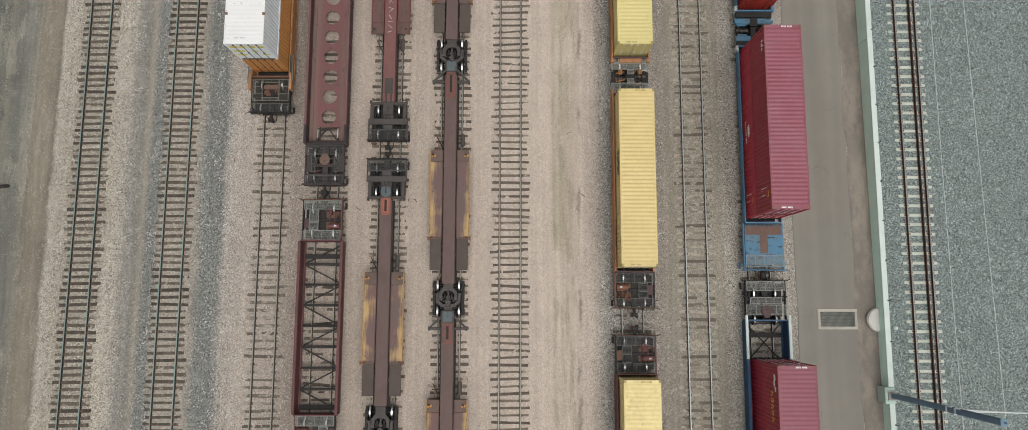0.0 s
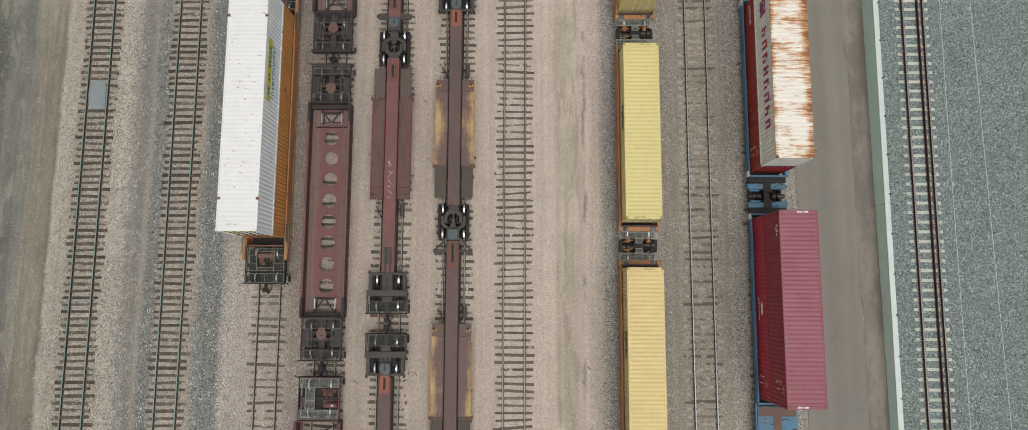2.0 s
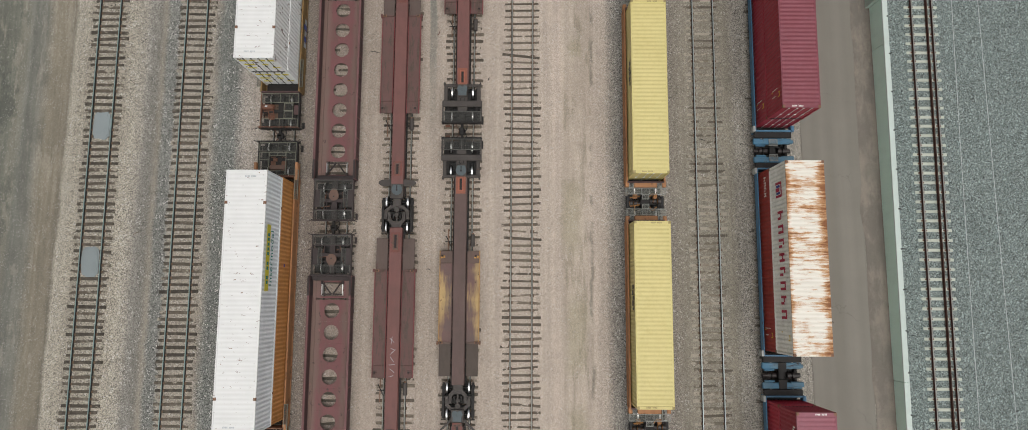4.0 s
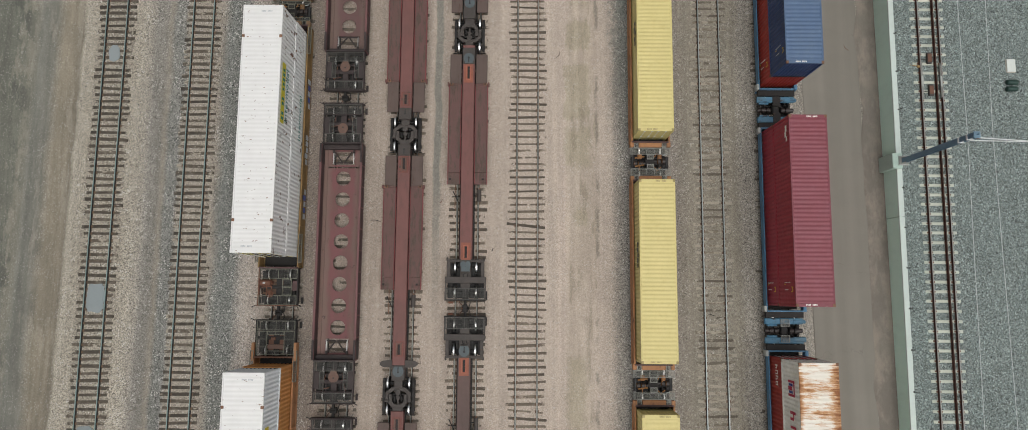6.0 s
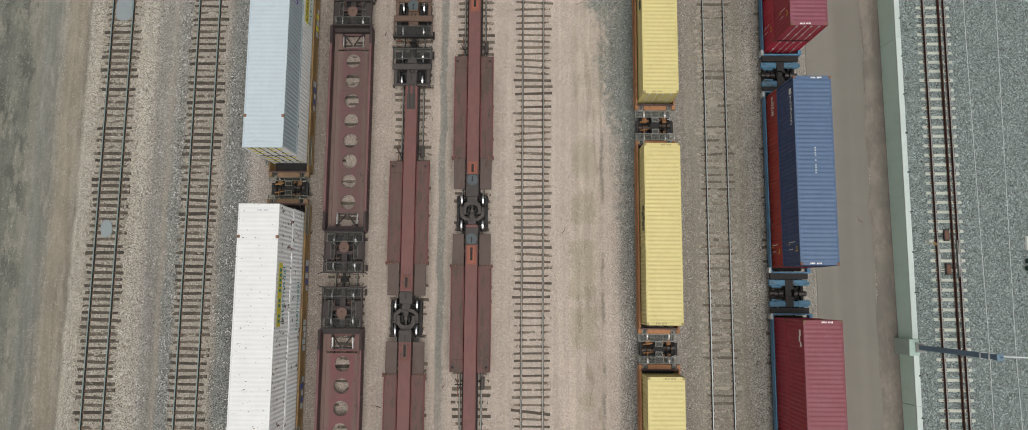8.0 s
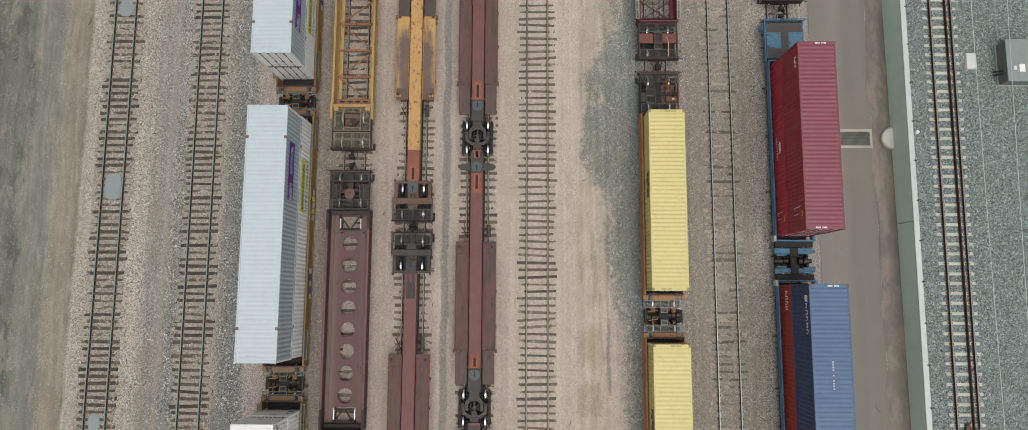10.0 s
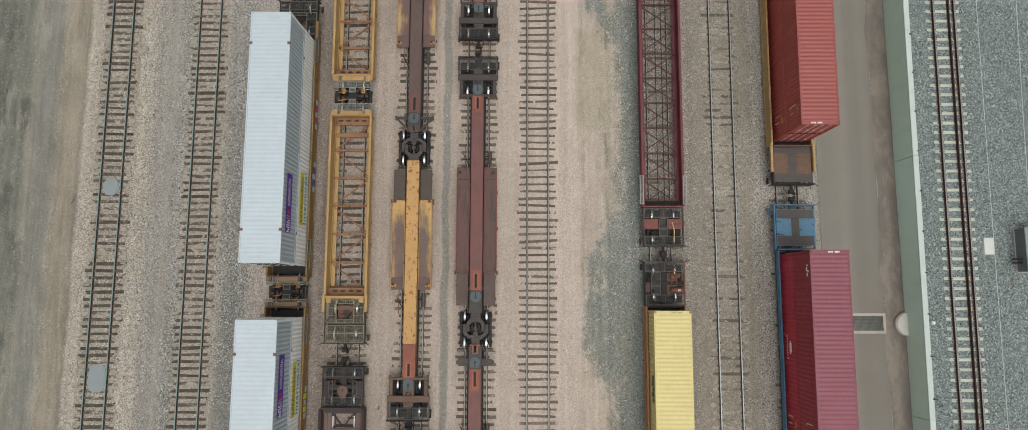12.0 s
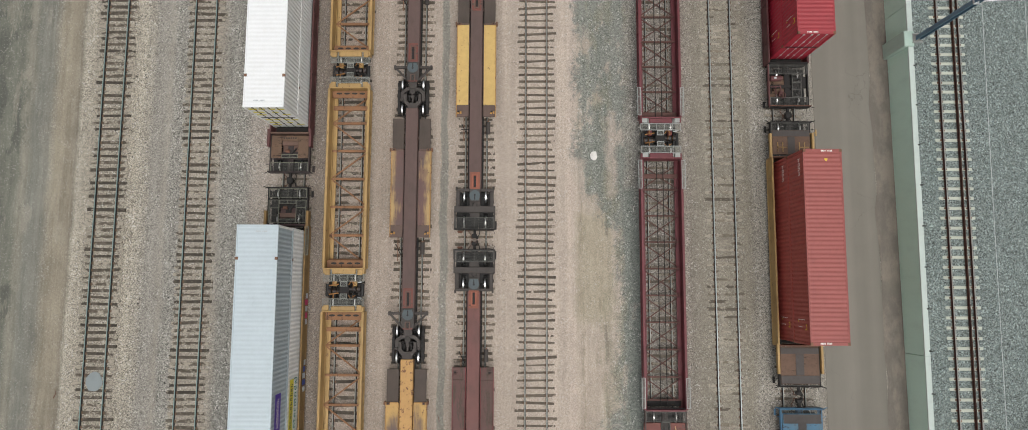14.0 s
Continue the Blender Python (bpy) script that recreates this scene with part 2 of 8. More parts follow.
    # a line of dark stones between the fifth and sixth tracks
    line = k.math("SUBTRACT", 1.0, k.step(k.math("ABSOLUTE", k.math("ADD", k.math("ADD", x, 6.55), k.math("MULTIPLY", wob, 0.7))), 0.17, 0.33))
    line = k.math("MULTIPLY", line, k.step(k.math("MULTIPLY_ADD", k.noise(0.3, 3), 20.0, y), 48.0, 62.0))
    col = k.mix(k.math("MULTIPLY", line, 0.62), col, lin("656c67"))
    # the dark stones east of the second track thin out under dust further on
    dusty = k.math("MULTIPLY", k.math("MULTIPLY", k.step(xw, -23.2, -22.4), k.math("SUBTRACT", 1.0, k.step(xw, -20.9, -20.4))), k.step(k.math("MULTIPLY_ADD", k.noise(0.3, 4), 30.0, y), 70.0, 125.0))
    dusty = k.math("ADD", dusty, k.math("MULTIPLY", k.math("MULTIPLY", k.step(xw, -28.0, -27.5), k.math("SUBTRACT", 1.0, k.step(xw, -25.6, -25.2))), k.step(k.math("MULTIPLY_ADD", k.noise(0.25, 4), 30.0, y), 60.0, 110.0)), clamp=True)
    col = k.mix(k.math("MULTIPLY", dusty, 0.6), col, lin("98938a"))
    # soft stains, and wheel marks along the yard, deepest on the dirt road by the first track
    col = k.value(col, k.math("MULTIPLY_ADD", k.noise(0.5, 3, None, 0.5), 0.26, 0.87))
    marks = k.noise(1.0, 4, k.scaled((2.4, 0.05, 1.0)), 0.6)
    col = k.value(col, k.math("MULTIPLY_ADD", k.step(marks, 0.35, 0.7), 0.16, 0.91))
    dirt = k.math("SUBTRACT", 1.0, k.step(k.math("MULTIPLY_ADD", spill, 0.45, xw), -33.3, -33.0))
    drift = k.math("MULTIPLY_ADD", k.noise(0.09, 2), 6.0, -3.0)
    lanes = k.n.new("ShaderNodeCombineXYZ")
    k.l.new(k.math("MULTIPLY", k.math("ADD", x, k.math("MULTIPLY", drift, 0.35)), 3.0), lanes.inputs[0])
    k.l.new(k.math("MULTIPLY", y, 0.06), lanes.inputs[1])
    ruts = k.math("ADD", k.step(k.noise(1.0, 4, lanes.outputs[0], 0.65), 0.32, 0.68), k.step(k.noise(0.6, 7, k.scaled((1.0, 0.5, 1.0)), 0.72), 0.36, 0.64))
    col = k.value(col, k.math("MULTIPLY_ADD", k.math("MULTIPLY", k.math("SUBTRACT", ruts, 1.0), dirt), 0.2, 1.0))
    # the dirt road's colour gets steadily brighter towards high y
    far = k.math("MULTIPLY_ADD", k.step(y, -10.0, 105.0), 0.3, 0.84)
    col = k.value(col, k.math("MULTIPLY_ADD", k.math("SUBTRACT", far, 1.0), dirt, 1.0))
    pools = k.math("MULTIPLY", k.step(k.noise(0.4, 7, k.scaled((1.0, 0.45, 1.0)), 0.72), 0.5, 0.58), k.math("SUBTRACT", 1.0, k.step(xw, -37.4, -36.4)))
    col = k.mix(k.math("MULTIPLY", pools, 0.6), col, lin("484b45"))
    pale = k.math("MULTIPLY", k.step(k.noise(0.7, 6, k.scaled((1.3, 0.35, 1.0)), 0.7), 0.54, 0.62), dirt)
    col = k.mix(k.math("MULTIPLY", pale, 0.35), col, lin("9a9486"))
    # cross bands of pale dust over the sunken ties
    dust = k.step(k.noise(0.9, 4, k.scaled((0.16, 1.0, 1.0)), 0.6), 0.52, 0.66)
    dust = k.math("MULTIPLY", dust, k.math("SUBTRACT", 1.0, k.step(k.math("ABSOLUTE", k.math("SUBTRACT", x, 13.29)), 0.8, 1.5)))
    col = k.mix(k.math("MULTIPLY", dust, 0.5), col, lin("a49c8c"))
    # stones: a fine grain everywhere, single pale and dark stones lying on it
    sep = k.n.new("ShaderNodeSeparateColor")
    k.l.new(k.cells(20), sep.inputs[0])
    big = k.n.new("ShaderNodeSeparateColor")
    k.l.new(k.cells(15), big.inputs[0])
    lum = k.math("MULTIPLY", k.math("MULTIPLY_ADD", sep.outputs[0], 1.35, -0.67), loose)
    clump = k.step(k.noise(1.1, 4, None, 0.6), 0.38, 0.62)
    some = k.math("MULTIPLY", k.math("MULTIPLY_ADD", loose, 0.8, 0.12), k.math("MULTIPLY_ADD", clump, 0.9, 0.3))
    lum = k.math("SUBTRACT", lum, k.math("MULTIPLY", k.math("MULTIPLY", k.step(big.outputs[2], 0.9, 0.96), 0.5), some))
    lum = k.math("MULTIPLY_ADD", k.noise(9, 4, None, 0.65), 0.3, k.math("SUBTRACT", lum, 0.15))
    col = k.value(col, k.math("ADD", lum, 1.0))
    col = k.mix(k.math("MULTIPLY", k.math("MULTIPLY", k.step(big.outputs[1], 0.88, 0.94), 0.75), some, clamp=True), col, lin("d2cec8"))
    h = k.math("MULTIPLY", k.math("ADD", k.cells(19, None, "Distance"), k.noise(30, 2)), k.math("MULTIPLY_ADD", loose, 0.8, 0.25))
    return k.done(col, 0.95, 0, h, 0.05, 0.45)


def chippings(name, hexcol):
    """Fresh grey ballast."""
    k = Nodes(name)
    col = k.value(lin(hexcol), k.math("MULTIPLY_ADD", k.noise(0.35, 3, None, 0.5), 0.2, 0.9))
    a = k.n.new("ShaderNodeSeparateColor")
    k.l.new(k.cells(19), a.inputs[0])
    b = k.n.new("ShaderNodeSeparateColor")
    k.l.new(k.cells(13), b.inputs[0])
    lum = k.math("ADD", k.math("MULTIPLY_ADD", a.outputs[0], 1.3, 0.3), k.math("MULTIPLY", k.step(b.outputs[1], 0.85, 0.94), 0.95))
    lum = k.math("SUBTRACT", lum, k.math("MULTIPLY", k.step(b.outputs[2], 0.84, 0.95), 0.3))
    col = k.mix(k.math("MULTIPLY", a.outputs[2], 0.3), k.value(col, lum), k.value(lin("878479"), lum))
    return k.done(col, 0.95, 0, k.cells(17, None, "Distance"), 0.05, 0.5)


def asphalt():
    k = Nodes("asphalt")
    x, y, z = k.xyz()
    lanes = k.noise(1.0, 4, k.scaled((0.9, 0.02, 1.0)), 0.4)
    col = k.mix(k.step(lanes, 0.3, 0.75), lin("77736a"), lin("827e75"))
    col = k.value(col, k.math("MULTIPLY_ADD", k.noise(0.6, 5), 0.2, 0.9))
    col = k.value(col, k.math("MULTIPLY_ADD", k.noise(45, 2), 0.24, 0.88))
    crack = k.n.new("ShaderNodeTexVoronoi")
    crack.feature = "DISTANCE_TO_EDGE"
    crack.inputs["Scale"].default_value = 0.22
    warp = k.n.new("ShaderNodeVectorMath")
    warp.operation = "ADD"
    k.l.new(k.pos, warp.inputs[0])
    nz = k.n.new("ShaderNodeTexNoise")
    k.l.new(k.pos, nz.inputs["Vector"])
    nz.inputs["Scale"].default_value = 1.5
    k.l.new(nz.outputs["Color"], warp.inputs[1])
    k.l.new(warp.outputs[0], crack.inputs["Vector"])
    fine = k.math("MULTIPLY", k.math("SUBTRACT", 1.0, k.step(crack.outputs["Distance"], 0.001, 0.006)), k.step(k.noise(0.2, 2), 0.5, 0.6))
    col = k.mix(k.math("MULTIPLY", fine, 0.3), col, lin("4b4641"))
    return k.done(col, 0.9, 0, k.noise(60, 2), 0.006, 0.5)


def soil():
    k = Nodes("washed_soil")
    col = k.mix(k.step(k.noise(0.9, 5, k.scaled((1.0, 0.45, 1.0)), 0.7), 0.4, 0.62), lin("736d65"), lin("898176"))
    col = k.mix(k.math("MULTIPLY", k.step(k.noise(0.35, 3), 0.5, 0.65), 0.55), col, lin("716d64"))
    col = k.value(col, k.math("MULTIPLY_ADD", k.noise(18, 4), 0.5, 0.75))
    return k.done(col, 0.95, 0, k.noise(22, 4), 0.03, 0.6)


def concrete(name, hexcol, dark="5b5f58", amount=0.4, joint=False):
    k = Nodes(name)
    col = k.mix(k.math("MULTIPLY", k.step(k.noise(1.2, 5, k.scaled((1, 1, 0.4)), 0.65), 0.45, 0.75), amount), lin(hexcol), lin(dark))
    col = k.value(col, k.math("MULTIPLY_ADD", k.noise(30, 3), 0.2, 0.9))
    col = k.value(col, k.math("MULTIPLY_ADD", k.random(), 0.14, 0.93))
    return k.done(col, 0.85, 0, k.noise(24, 4), 0.006, 0.5)


def white_roof():
    """White roof sheet with scattered rust bleeding from its fixings."""
    k = Nodes("white_roof_sheet")
    col = k.value(lin("dededb"), k.math("MULTIPLY_ADD", k.noise(1.1, 4), 0.14, 0.9))
    dab = k.noise(1.9, 3, k.scaled((1.0, 2.2, 1.0)), 0.75)
    spot = k.math("MULTIPLY", k.step(dab, 0.64, 0.67), k.step(k.noise(6, 4, k.scaled((1.0, 2.6, 1.0))), 0.42, 0.54))
    col = k.mix(spot, col, lin("6e4528"))
    return k.done(col, 0.5, 0, k.noise(20, 3), 0.003, 0.3)


def rusted_roof():
    """White roof whose ribs rust through in streaks across, thickest along its outer edge."""
    k = Nodes("rusted_white_roof")
    a = k.noise(0.5, 6, k.scaled((0.5, 0.9, 1.0)), 0.65)
    b = k.noise(1.6, 7, k.scaled((0.45, 3.6, 1.0)), 0.74)
    x, y, z = k.xyz()
    edge = k.step(x, 18.3, 19.05)
    edge = k.math("MAXIMUM", edge, k.math("MULTIPLY", k.math("SUBTRACT", 1.0, k.step(x, 16.6, 16.95)), 0.6))
    mid = k.math("SUBTRACT", 1.0, k.step(k.math("ABSOLUTE", k.math("SUBTRACT", y, 33.6)), 0.3, 2.2))
    amount = k.math("MULTIPLY_ADD", edge, 0.1, k.math("MULTIPLY_ADD", a, 0.45, k.math("MULTIPLY", b, 0.55)))
    amount = k.math("MULTIPLY_ADD", mid, 0.06, amount)
    col = k.mix(k.step(amount, 0.505, 0.6), lin("e2ddd1"), lin("bb8d60"))
    col = k.mix(k.step(amount, 0.585, 0.65), col, k.mix(k.noise(7, 4), lin("9c6538"), lin("6a3d22")))
    col = k.value(col, k.math("MULTIPLY_ADD", k.noise(1, 3), 0.16, 0.9))
    return k.done(col, 0.7, 0, k.noise(20, 3), 0.004, 0.4)


def rusted_side():
    """White ribbed side with rows of small rust runs."""
    k = Nodes("rust_dotted_white_side")
    x, y, z = k.xyz()
    col = k.value(lin("eaebe9"), k.math("MULTIPLY_ADD", k.noise(1.1, 4), 0.16, 0.9))
    spot = k.step(k.noise(2.6, 4, k.scaled((1.0, 1.0, 0.7)), 0.7), 0.59, 0.63)
    row = k.math("ADD", k.step(k.noise(0.7, 3, k.scaled((1.0, 0.25, 1.0))), 0.44, 0.56), k.math("SUBTRACT", 1.0, k.step(k.math("ABSOLUTE", k.math("SUBTRACT", z, 3.75)), 0.1, 0.4)), clamp=True)
    col = k.mix(k.math("MULTIPLY", spot, row), col, k.mix(k.noise(9, 3), lin("6e4528"), lin("3d2418")))
    return k.done(col, 0.55, 0, k.noise(20, 3), 0.003, 0.3)


def dusty_floor(name, red, dull):
    """Oxide-red plate with dust and dirt gathered along both edges."""
    k = Nodes(name)
    x, y, z = k.xyz()
    off = k.math("ABSOLUTE", k.math("ADD", x, 13.18))
    wear = k.noise(1.6, 6, k.scaled((1.4, 0.35, 1.0)), 0.68)
    col = k.mix(k.step(wear, 0.4, 0.66), lin(red), lin(dull))
    side = k.math("MULTIPLY", k.step(k.math("ADD", off, k.math("MULTIPLY_ADD", wear, 0.7, -0.35)), 0.62, 1.05), 0.6)
    col = k.mix(side, col, lin("74655a"))
    col = k.mix(k.step(k.noise(1.9, 7, k.scaled((1.0, 0.6, 1.0)), 0.74), 0.6, 0.67), col, lin("4a3a36"))
    col = k.mix(k.step(k.noise(3.1, 6, k.scaled((1.0, 0.5, 1.0)), 0.74), 0.63, 0.68), col, lin("8a5a5a"))
    col = k.value(col, k.math("MULTIPLY_ADD", k.noise(24, 3), 0.3, 0.85))
    return k.done(col, 0.75, 0, k.noise(20, 3), 0.004, 0.35)


M = {
    "side_rusty": rusted_side(), "brown_floor": dusty_floor("dusty_oxide_floor", "714849", "664a46"), "brown_floor_dull": dusty_floor("dull_oxide_floor", "664848", "5e4a45"),
    "ground": ground_material(), "fresh": chippings("fresh_ballast", "6c7876"), "asphalt": asphalt(), "soil": soil(),
    "tie": wood("weathered_tie", "72675a", 0.36, "a89b8e"), "tie_dark": wood("dark_weathered_tie", "5c5449", 0.42, "a0988a", 0.08), "tie_faint": wood("faint_sunken_tie", "857c6d", 0.84, "a0988a"), "tie_dusty": wood("dust_covered_tie", "786f62", 0.8, "958d80"), "tie_grey": concrete("concrete_tie", "b7baad", "8b8c80", 0.3),
    "rail_side": paint("rail_rust", "2d2a26", "201e1b", 0.5, 0.8, vary=0.2), "rail_dark": paint("dark_rail_rust", "41271e", "2a1b17", 0.5, 0.85),
    "rail_teal": paint("green_grey_rail_head", "7e9593", "667a78", 0.3, 0.4, metal=0.5), "rail_worn": paint("dull_grey_rail_head", "8b8c86", "6d6b64", 0.4, 0.42, metal=0.5), "rail_top": paint("worn_rail_head", "9aa2a1", "7c8483", 0.3, 0.38, metal=0.55), "rail_bright": paint("dull_rail_head", "8f8c88", "6d5a50", 0.5, 0.4, metal=0.5), "plate": paint("tie_plate_rust", "6b5747", "4a3c32", 0.5, 0.9),
    "wall": concrete("green_grey_concrete", "cdebdb", "b6d4c5", 0.35), "pedestal": concrete("grey_green_pedestal", "a8bdb1", "94a89d", 0.35), "coping": concrete("pale_coping", "bfcac3", "a3ada6", 0.3),
    "white_concrete": concrete("white_concrete", "c9c8c1", "989489", 0.4), "kerb": concrete("drain_concrete", "a9a498", "857f73", 0.5),
    "pole": paint("pole_blue_grey", "637f8f", "50677a", 0.3, 0.5), "galv": paint("galvanised_tube", "d7d9d8", "a8abaa", 0.2, 0.4, metal=0.2),
    "wire": paint("wire", "b9bdbb", "999d9b", 0.2, 0.4), "black": paint("black_rubber", "1b1b1b", "2c2a28", 0.3, 0.6),
    "steel_dark": paint("dark_grimy_steel", "1d1a18", "141210", 0.5, 0.7, "42322a", 0.3), "steel_grey": paint("grey_cast_steel", "413b37", "2f2b28", 0.4, 0.65, "5b4638", 0.25),
    "bar_dark": paint("dull_grating_bar", "484743", "343330", 0.4, 0.6), "bar_straw": paint("straw_grating_bar", "7d7763", "625c4c", 0.4, 0.6), "grating_straw": paint("straw_grey_grating", "87826e", "6b6656", 0.35, 0.55), "hose_tan": paint("tan_hose", "c4a077", "9a7c5c", 0.3, 0.6), "bar_mid": paint("pale_grating_bar", "8a8b84", "6a6b64", 0.4, 0.6), "brown_deep": paint("dark_brown_frame", "382f2e", "2a2423", 0.5, 0.7, "54443b", 0.25, streak=True), "grating": paint("grey_grating", "565550", "3d3c38", 0.4, 0.6), "grating_olive": paint("green_grey_grating", "6f6f61", "525247", 0.35, 0.55), "grating_blue": paint("pale_blue_grey_grating", "7590a0", "5d7482", 0.35, 0.55), "grating_mid": paint("pale_grey_grating", "84857f", "65655f", 0.35, 0.55), "grating_light": paint("light_grating", "a2a5a1", "7e7f7b", 0.3, 0.5),
    "wheel": paint("wheel_black", "121110", "0c0b0b", 0.4, 0.6), "tread": paint("wheel_tread", "eeeeec", "d0d0ce", 0.1, 0.28, fade=0.02, metal=1.0),
    "maroon": paint("maroon_car_paint", "5e3837", "40302d", 0.55, 0.65, "4a3329", 0.3, streak=True), "brown": paint("oxide_brown_paint", "4f3938", "3a302e", 0.55, 0.7, "54463c", 0.3, streak=True),
    "brown_light": paint("faded_oxide_edge", "704d4d", "533f3c", 0.4, 0.7, streak=True), "spine_red": paint("oxide_red_beam", "6e4843", "54403b", 0.4, 0.65, streak=True),
    "spine_brown": paint("dull_brown_beam", "5d4a45", "4a3f3a", 0.45, 0.7, streak=True), "pad_red": paint("oxide_red_deck", "604541", "54473f", 0.8, 0.75, "5d524b", 0.66, streak=True),
    "pad_grey": paint("worn_grey_deck", "50463f", "403934", 0.5, 0.8, streak=True), "pad_yellow": rubbed("worn_yellow_deck", "6f5a50", "c09c60", 0.5, (85.6, 89.2)), "pad_gold": rubbed("bright_yellow_deck", "7a5240", "cfae6c", 0.27), "pad_rim": paint("red_deck_rim", "7c3a3c", "5c3a38", 0.35, 0.6, streak=True), "pad_worn": paint("worn_brown_deck_end", "5a4c46", "4b403b", 0.5, 0.8, "5f4a45", 0.4, streak=True), "pad_dull": paint("dull_brown_deck_end", "625048", "4f433d", 0.5, 0.75, streak=True),
    "pad_mixed": rubbed("rubbed_brown_deck", "664d49", "b99c6a", 0.57), "mark_amber": paint("amber_lock_paint", "b98a42", "86633c", 0.4, 0.6), "truss_brown": paint("grimy_red_brown_truss", "5f4039", "4f3d36", 0.5, 0.7, "57483f", 0.4), "deck_brown": paint("dull_brown_plate", "644d42", "4d3e37", 0.4, 0.7), "band_red": paint("rusty_wine_red_plate", "6f4038", "553a33", 0.5, 0.65, "5b5048", 0.5), "primer_bright": paint("bright_primer_edge", "985a45", "754839", 0.35, 0.65), "spine_yellow": paint("faded_yellow_beam", "b68e58", "a37d4e", 0.35, 0.65, "7d5039", 0.5, spots=True),
    "deck_blue": paint("worn_blue_deck", "42708a", "556468", 0.65, 0.6, "2f3f49", 0.5, fade=0.16), "car_yellow": paint("yellow_car_paint", "aa8b59", "7d6440", 0.4, 0.55, "6f5138", 0.3, streak=True), "car_yellow_in": paint("rusty_floor_beam", "8a6344", "6b4e3a", 0.55, 0.7, "553c30", 0.4, streak=True),
    "car_orange": paint("faded_orange_car_paint", "a1714a", "75553f", 0.5, 0.65, "6a4a38", 0.35, streak=True), "car_blue": paint("blue_car_paint", "487593", "3f5566", 0.4, 0.55, "463e3a", 0.3, streak=True),
    "car_blue_deep": paint("deep_blue_car_paint", "1f4767", "2a3a47", 0.35, 0.5, streak=True), "car_red": paint("wine_red_car_paint", "6c3338", "4b2d2f", 0.4, 0.55, "4f2f2c", 0.25, streak=True),
    "deck_rust": paint("rusty_deck_plate", "6a4b3c", "4c3a31", 0.5, 0.8, "7a5a45", 0.4), "primer": paint("orange_primer", "885240", "6b4438", 0.45, 0.7, "5b4a42", 0.25), "hub_blue": paint("blue_grey_pivot", "4c5659", "3f4547", 0.4, 0.6),
    "box_yellow": paint("yellow_box_paint", "cbbe7f", "b9a968", 0.2, 0.5, fade=0.05), "box_yellow_tan": paint("tan_yellow_box", "ccb77c", "b5a066", 0.3, 0.5, fade=0.06), "box_yellow_old": paint("aged_yellow_box", "d8c68b", "a58f5e", 0.4, 0.55, "8d6a44", 0.2),
    # sill ochre is grimy and also darkened for the shade on its outer face
    "box_red": paint("wine_red_box_roof", "7d3f4b", "85535e", 0.35, 0.5, "946a74", 0.2, fade=0.1), "box_red_deep": paint("deep_wine_red_roof", "793842", "84505a", 0.3, 0.5, "8f666e", 0.12, fade=0.1), "box_red_pale": paint("bleached_wine_red_roof", "844450", "8f5d68", 0.4, 0.5, "a07c85", 0.2, fade=0.1), "box_red_dark": paint("dark_maroon_box_side", "962838", "7e2634", 0.3, 0.5), "side_shade": paint("blue_grey_box_side", "a3b0b5", "94a1a6", 0.25, 0.5), "box_red_side": paint("deep_red_box_side", "ae283a", "902636", 0.25, 0.5), "box_bright": paint("bright_red_box", "9a343a", "87343a", 0.25, 0.5, fade=0.06), "joint_tan": paint("dull_tan_plate", "7d6348", "63503c", 0.5, 0.7, "52443a", 0.3, streak=True), "sill_shaded": paint("grimy_shaded_ochre_sill", "83683f", "604930", 0.5, 0.7, "54402f", 0.3, streak=True), "box_oxide_side": paint("brick_red_box_side", "a3473f", "8c3e37", 0.25, 0.5), "box_oxide": paint("brick_red_box", "944d47", "80443f", 0.3, 0.5, fade=0.07),
    "box_blue": paint("faded_blue_box", "4a6180", "5c6f84", 0.3, 0.5, "8b98a6", 0.05), "box_blue_dark": paint("navy_box_side", "2a3f6a", "24324e", 0.3, 0.5), "box_rust": rusted_roof(), "box_cream": paint("off_white_side", "e8e7df", "b5ada2", 0.3, 0.55, "8a5c3c", 0.1),
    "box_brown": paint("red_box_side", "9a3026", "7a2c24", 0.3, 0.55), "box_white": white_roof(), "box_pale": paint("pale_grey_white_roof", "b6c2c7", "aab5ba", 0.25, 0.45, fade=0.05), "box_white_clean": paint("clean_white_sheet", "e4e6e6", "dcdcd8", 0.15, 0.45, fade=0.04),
    "side_white": paint("white_box_side", "e3e4e1", "c8c8c2", 0.25, 0.5, "6e4c34", 0.06), "side_grey": paint("grey_box_side", "e6ebed", "ced5d8", 0.25, 0.5), "box_orange": paint("orange_box_side", "c58a4e", "9b6d42", 0.3, 0.55),
    "casting": paint("rusty_corner_casting", "7d5a44", "513a2d", 0.5, 0.75), "mark_white": paint("white_mark", "e6e4de", "c8c6c0", 0.2, 0.6), "mark_dark": paint("dark_mark", "4a4a40", "3b3b34", 0.2, 0.6), "mark_yellow": paint("yellow_mark", "d8b53c", "b89a3a", 0.2, 0.6),
    "mark_faint": paint("faint_brown_mark", "9a8b5c", "8f8054", 0.2, 0.6), "mark_purple": paint("purple_sign", "432491", "3a2180", 0.2, 0.5), "mark_green": paint("teal_letters", "2b7d76", "27655f", 0.2, 0.6), "mark_lemon": paint("lemon_sign", "d3c63a", "bdb03a", 0.2, 0.5),
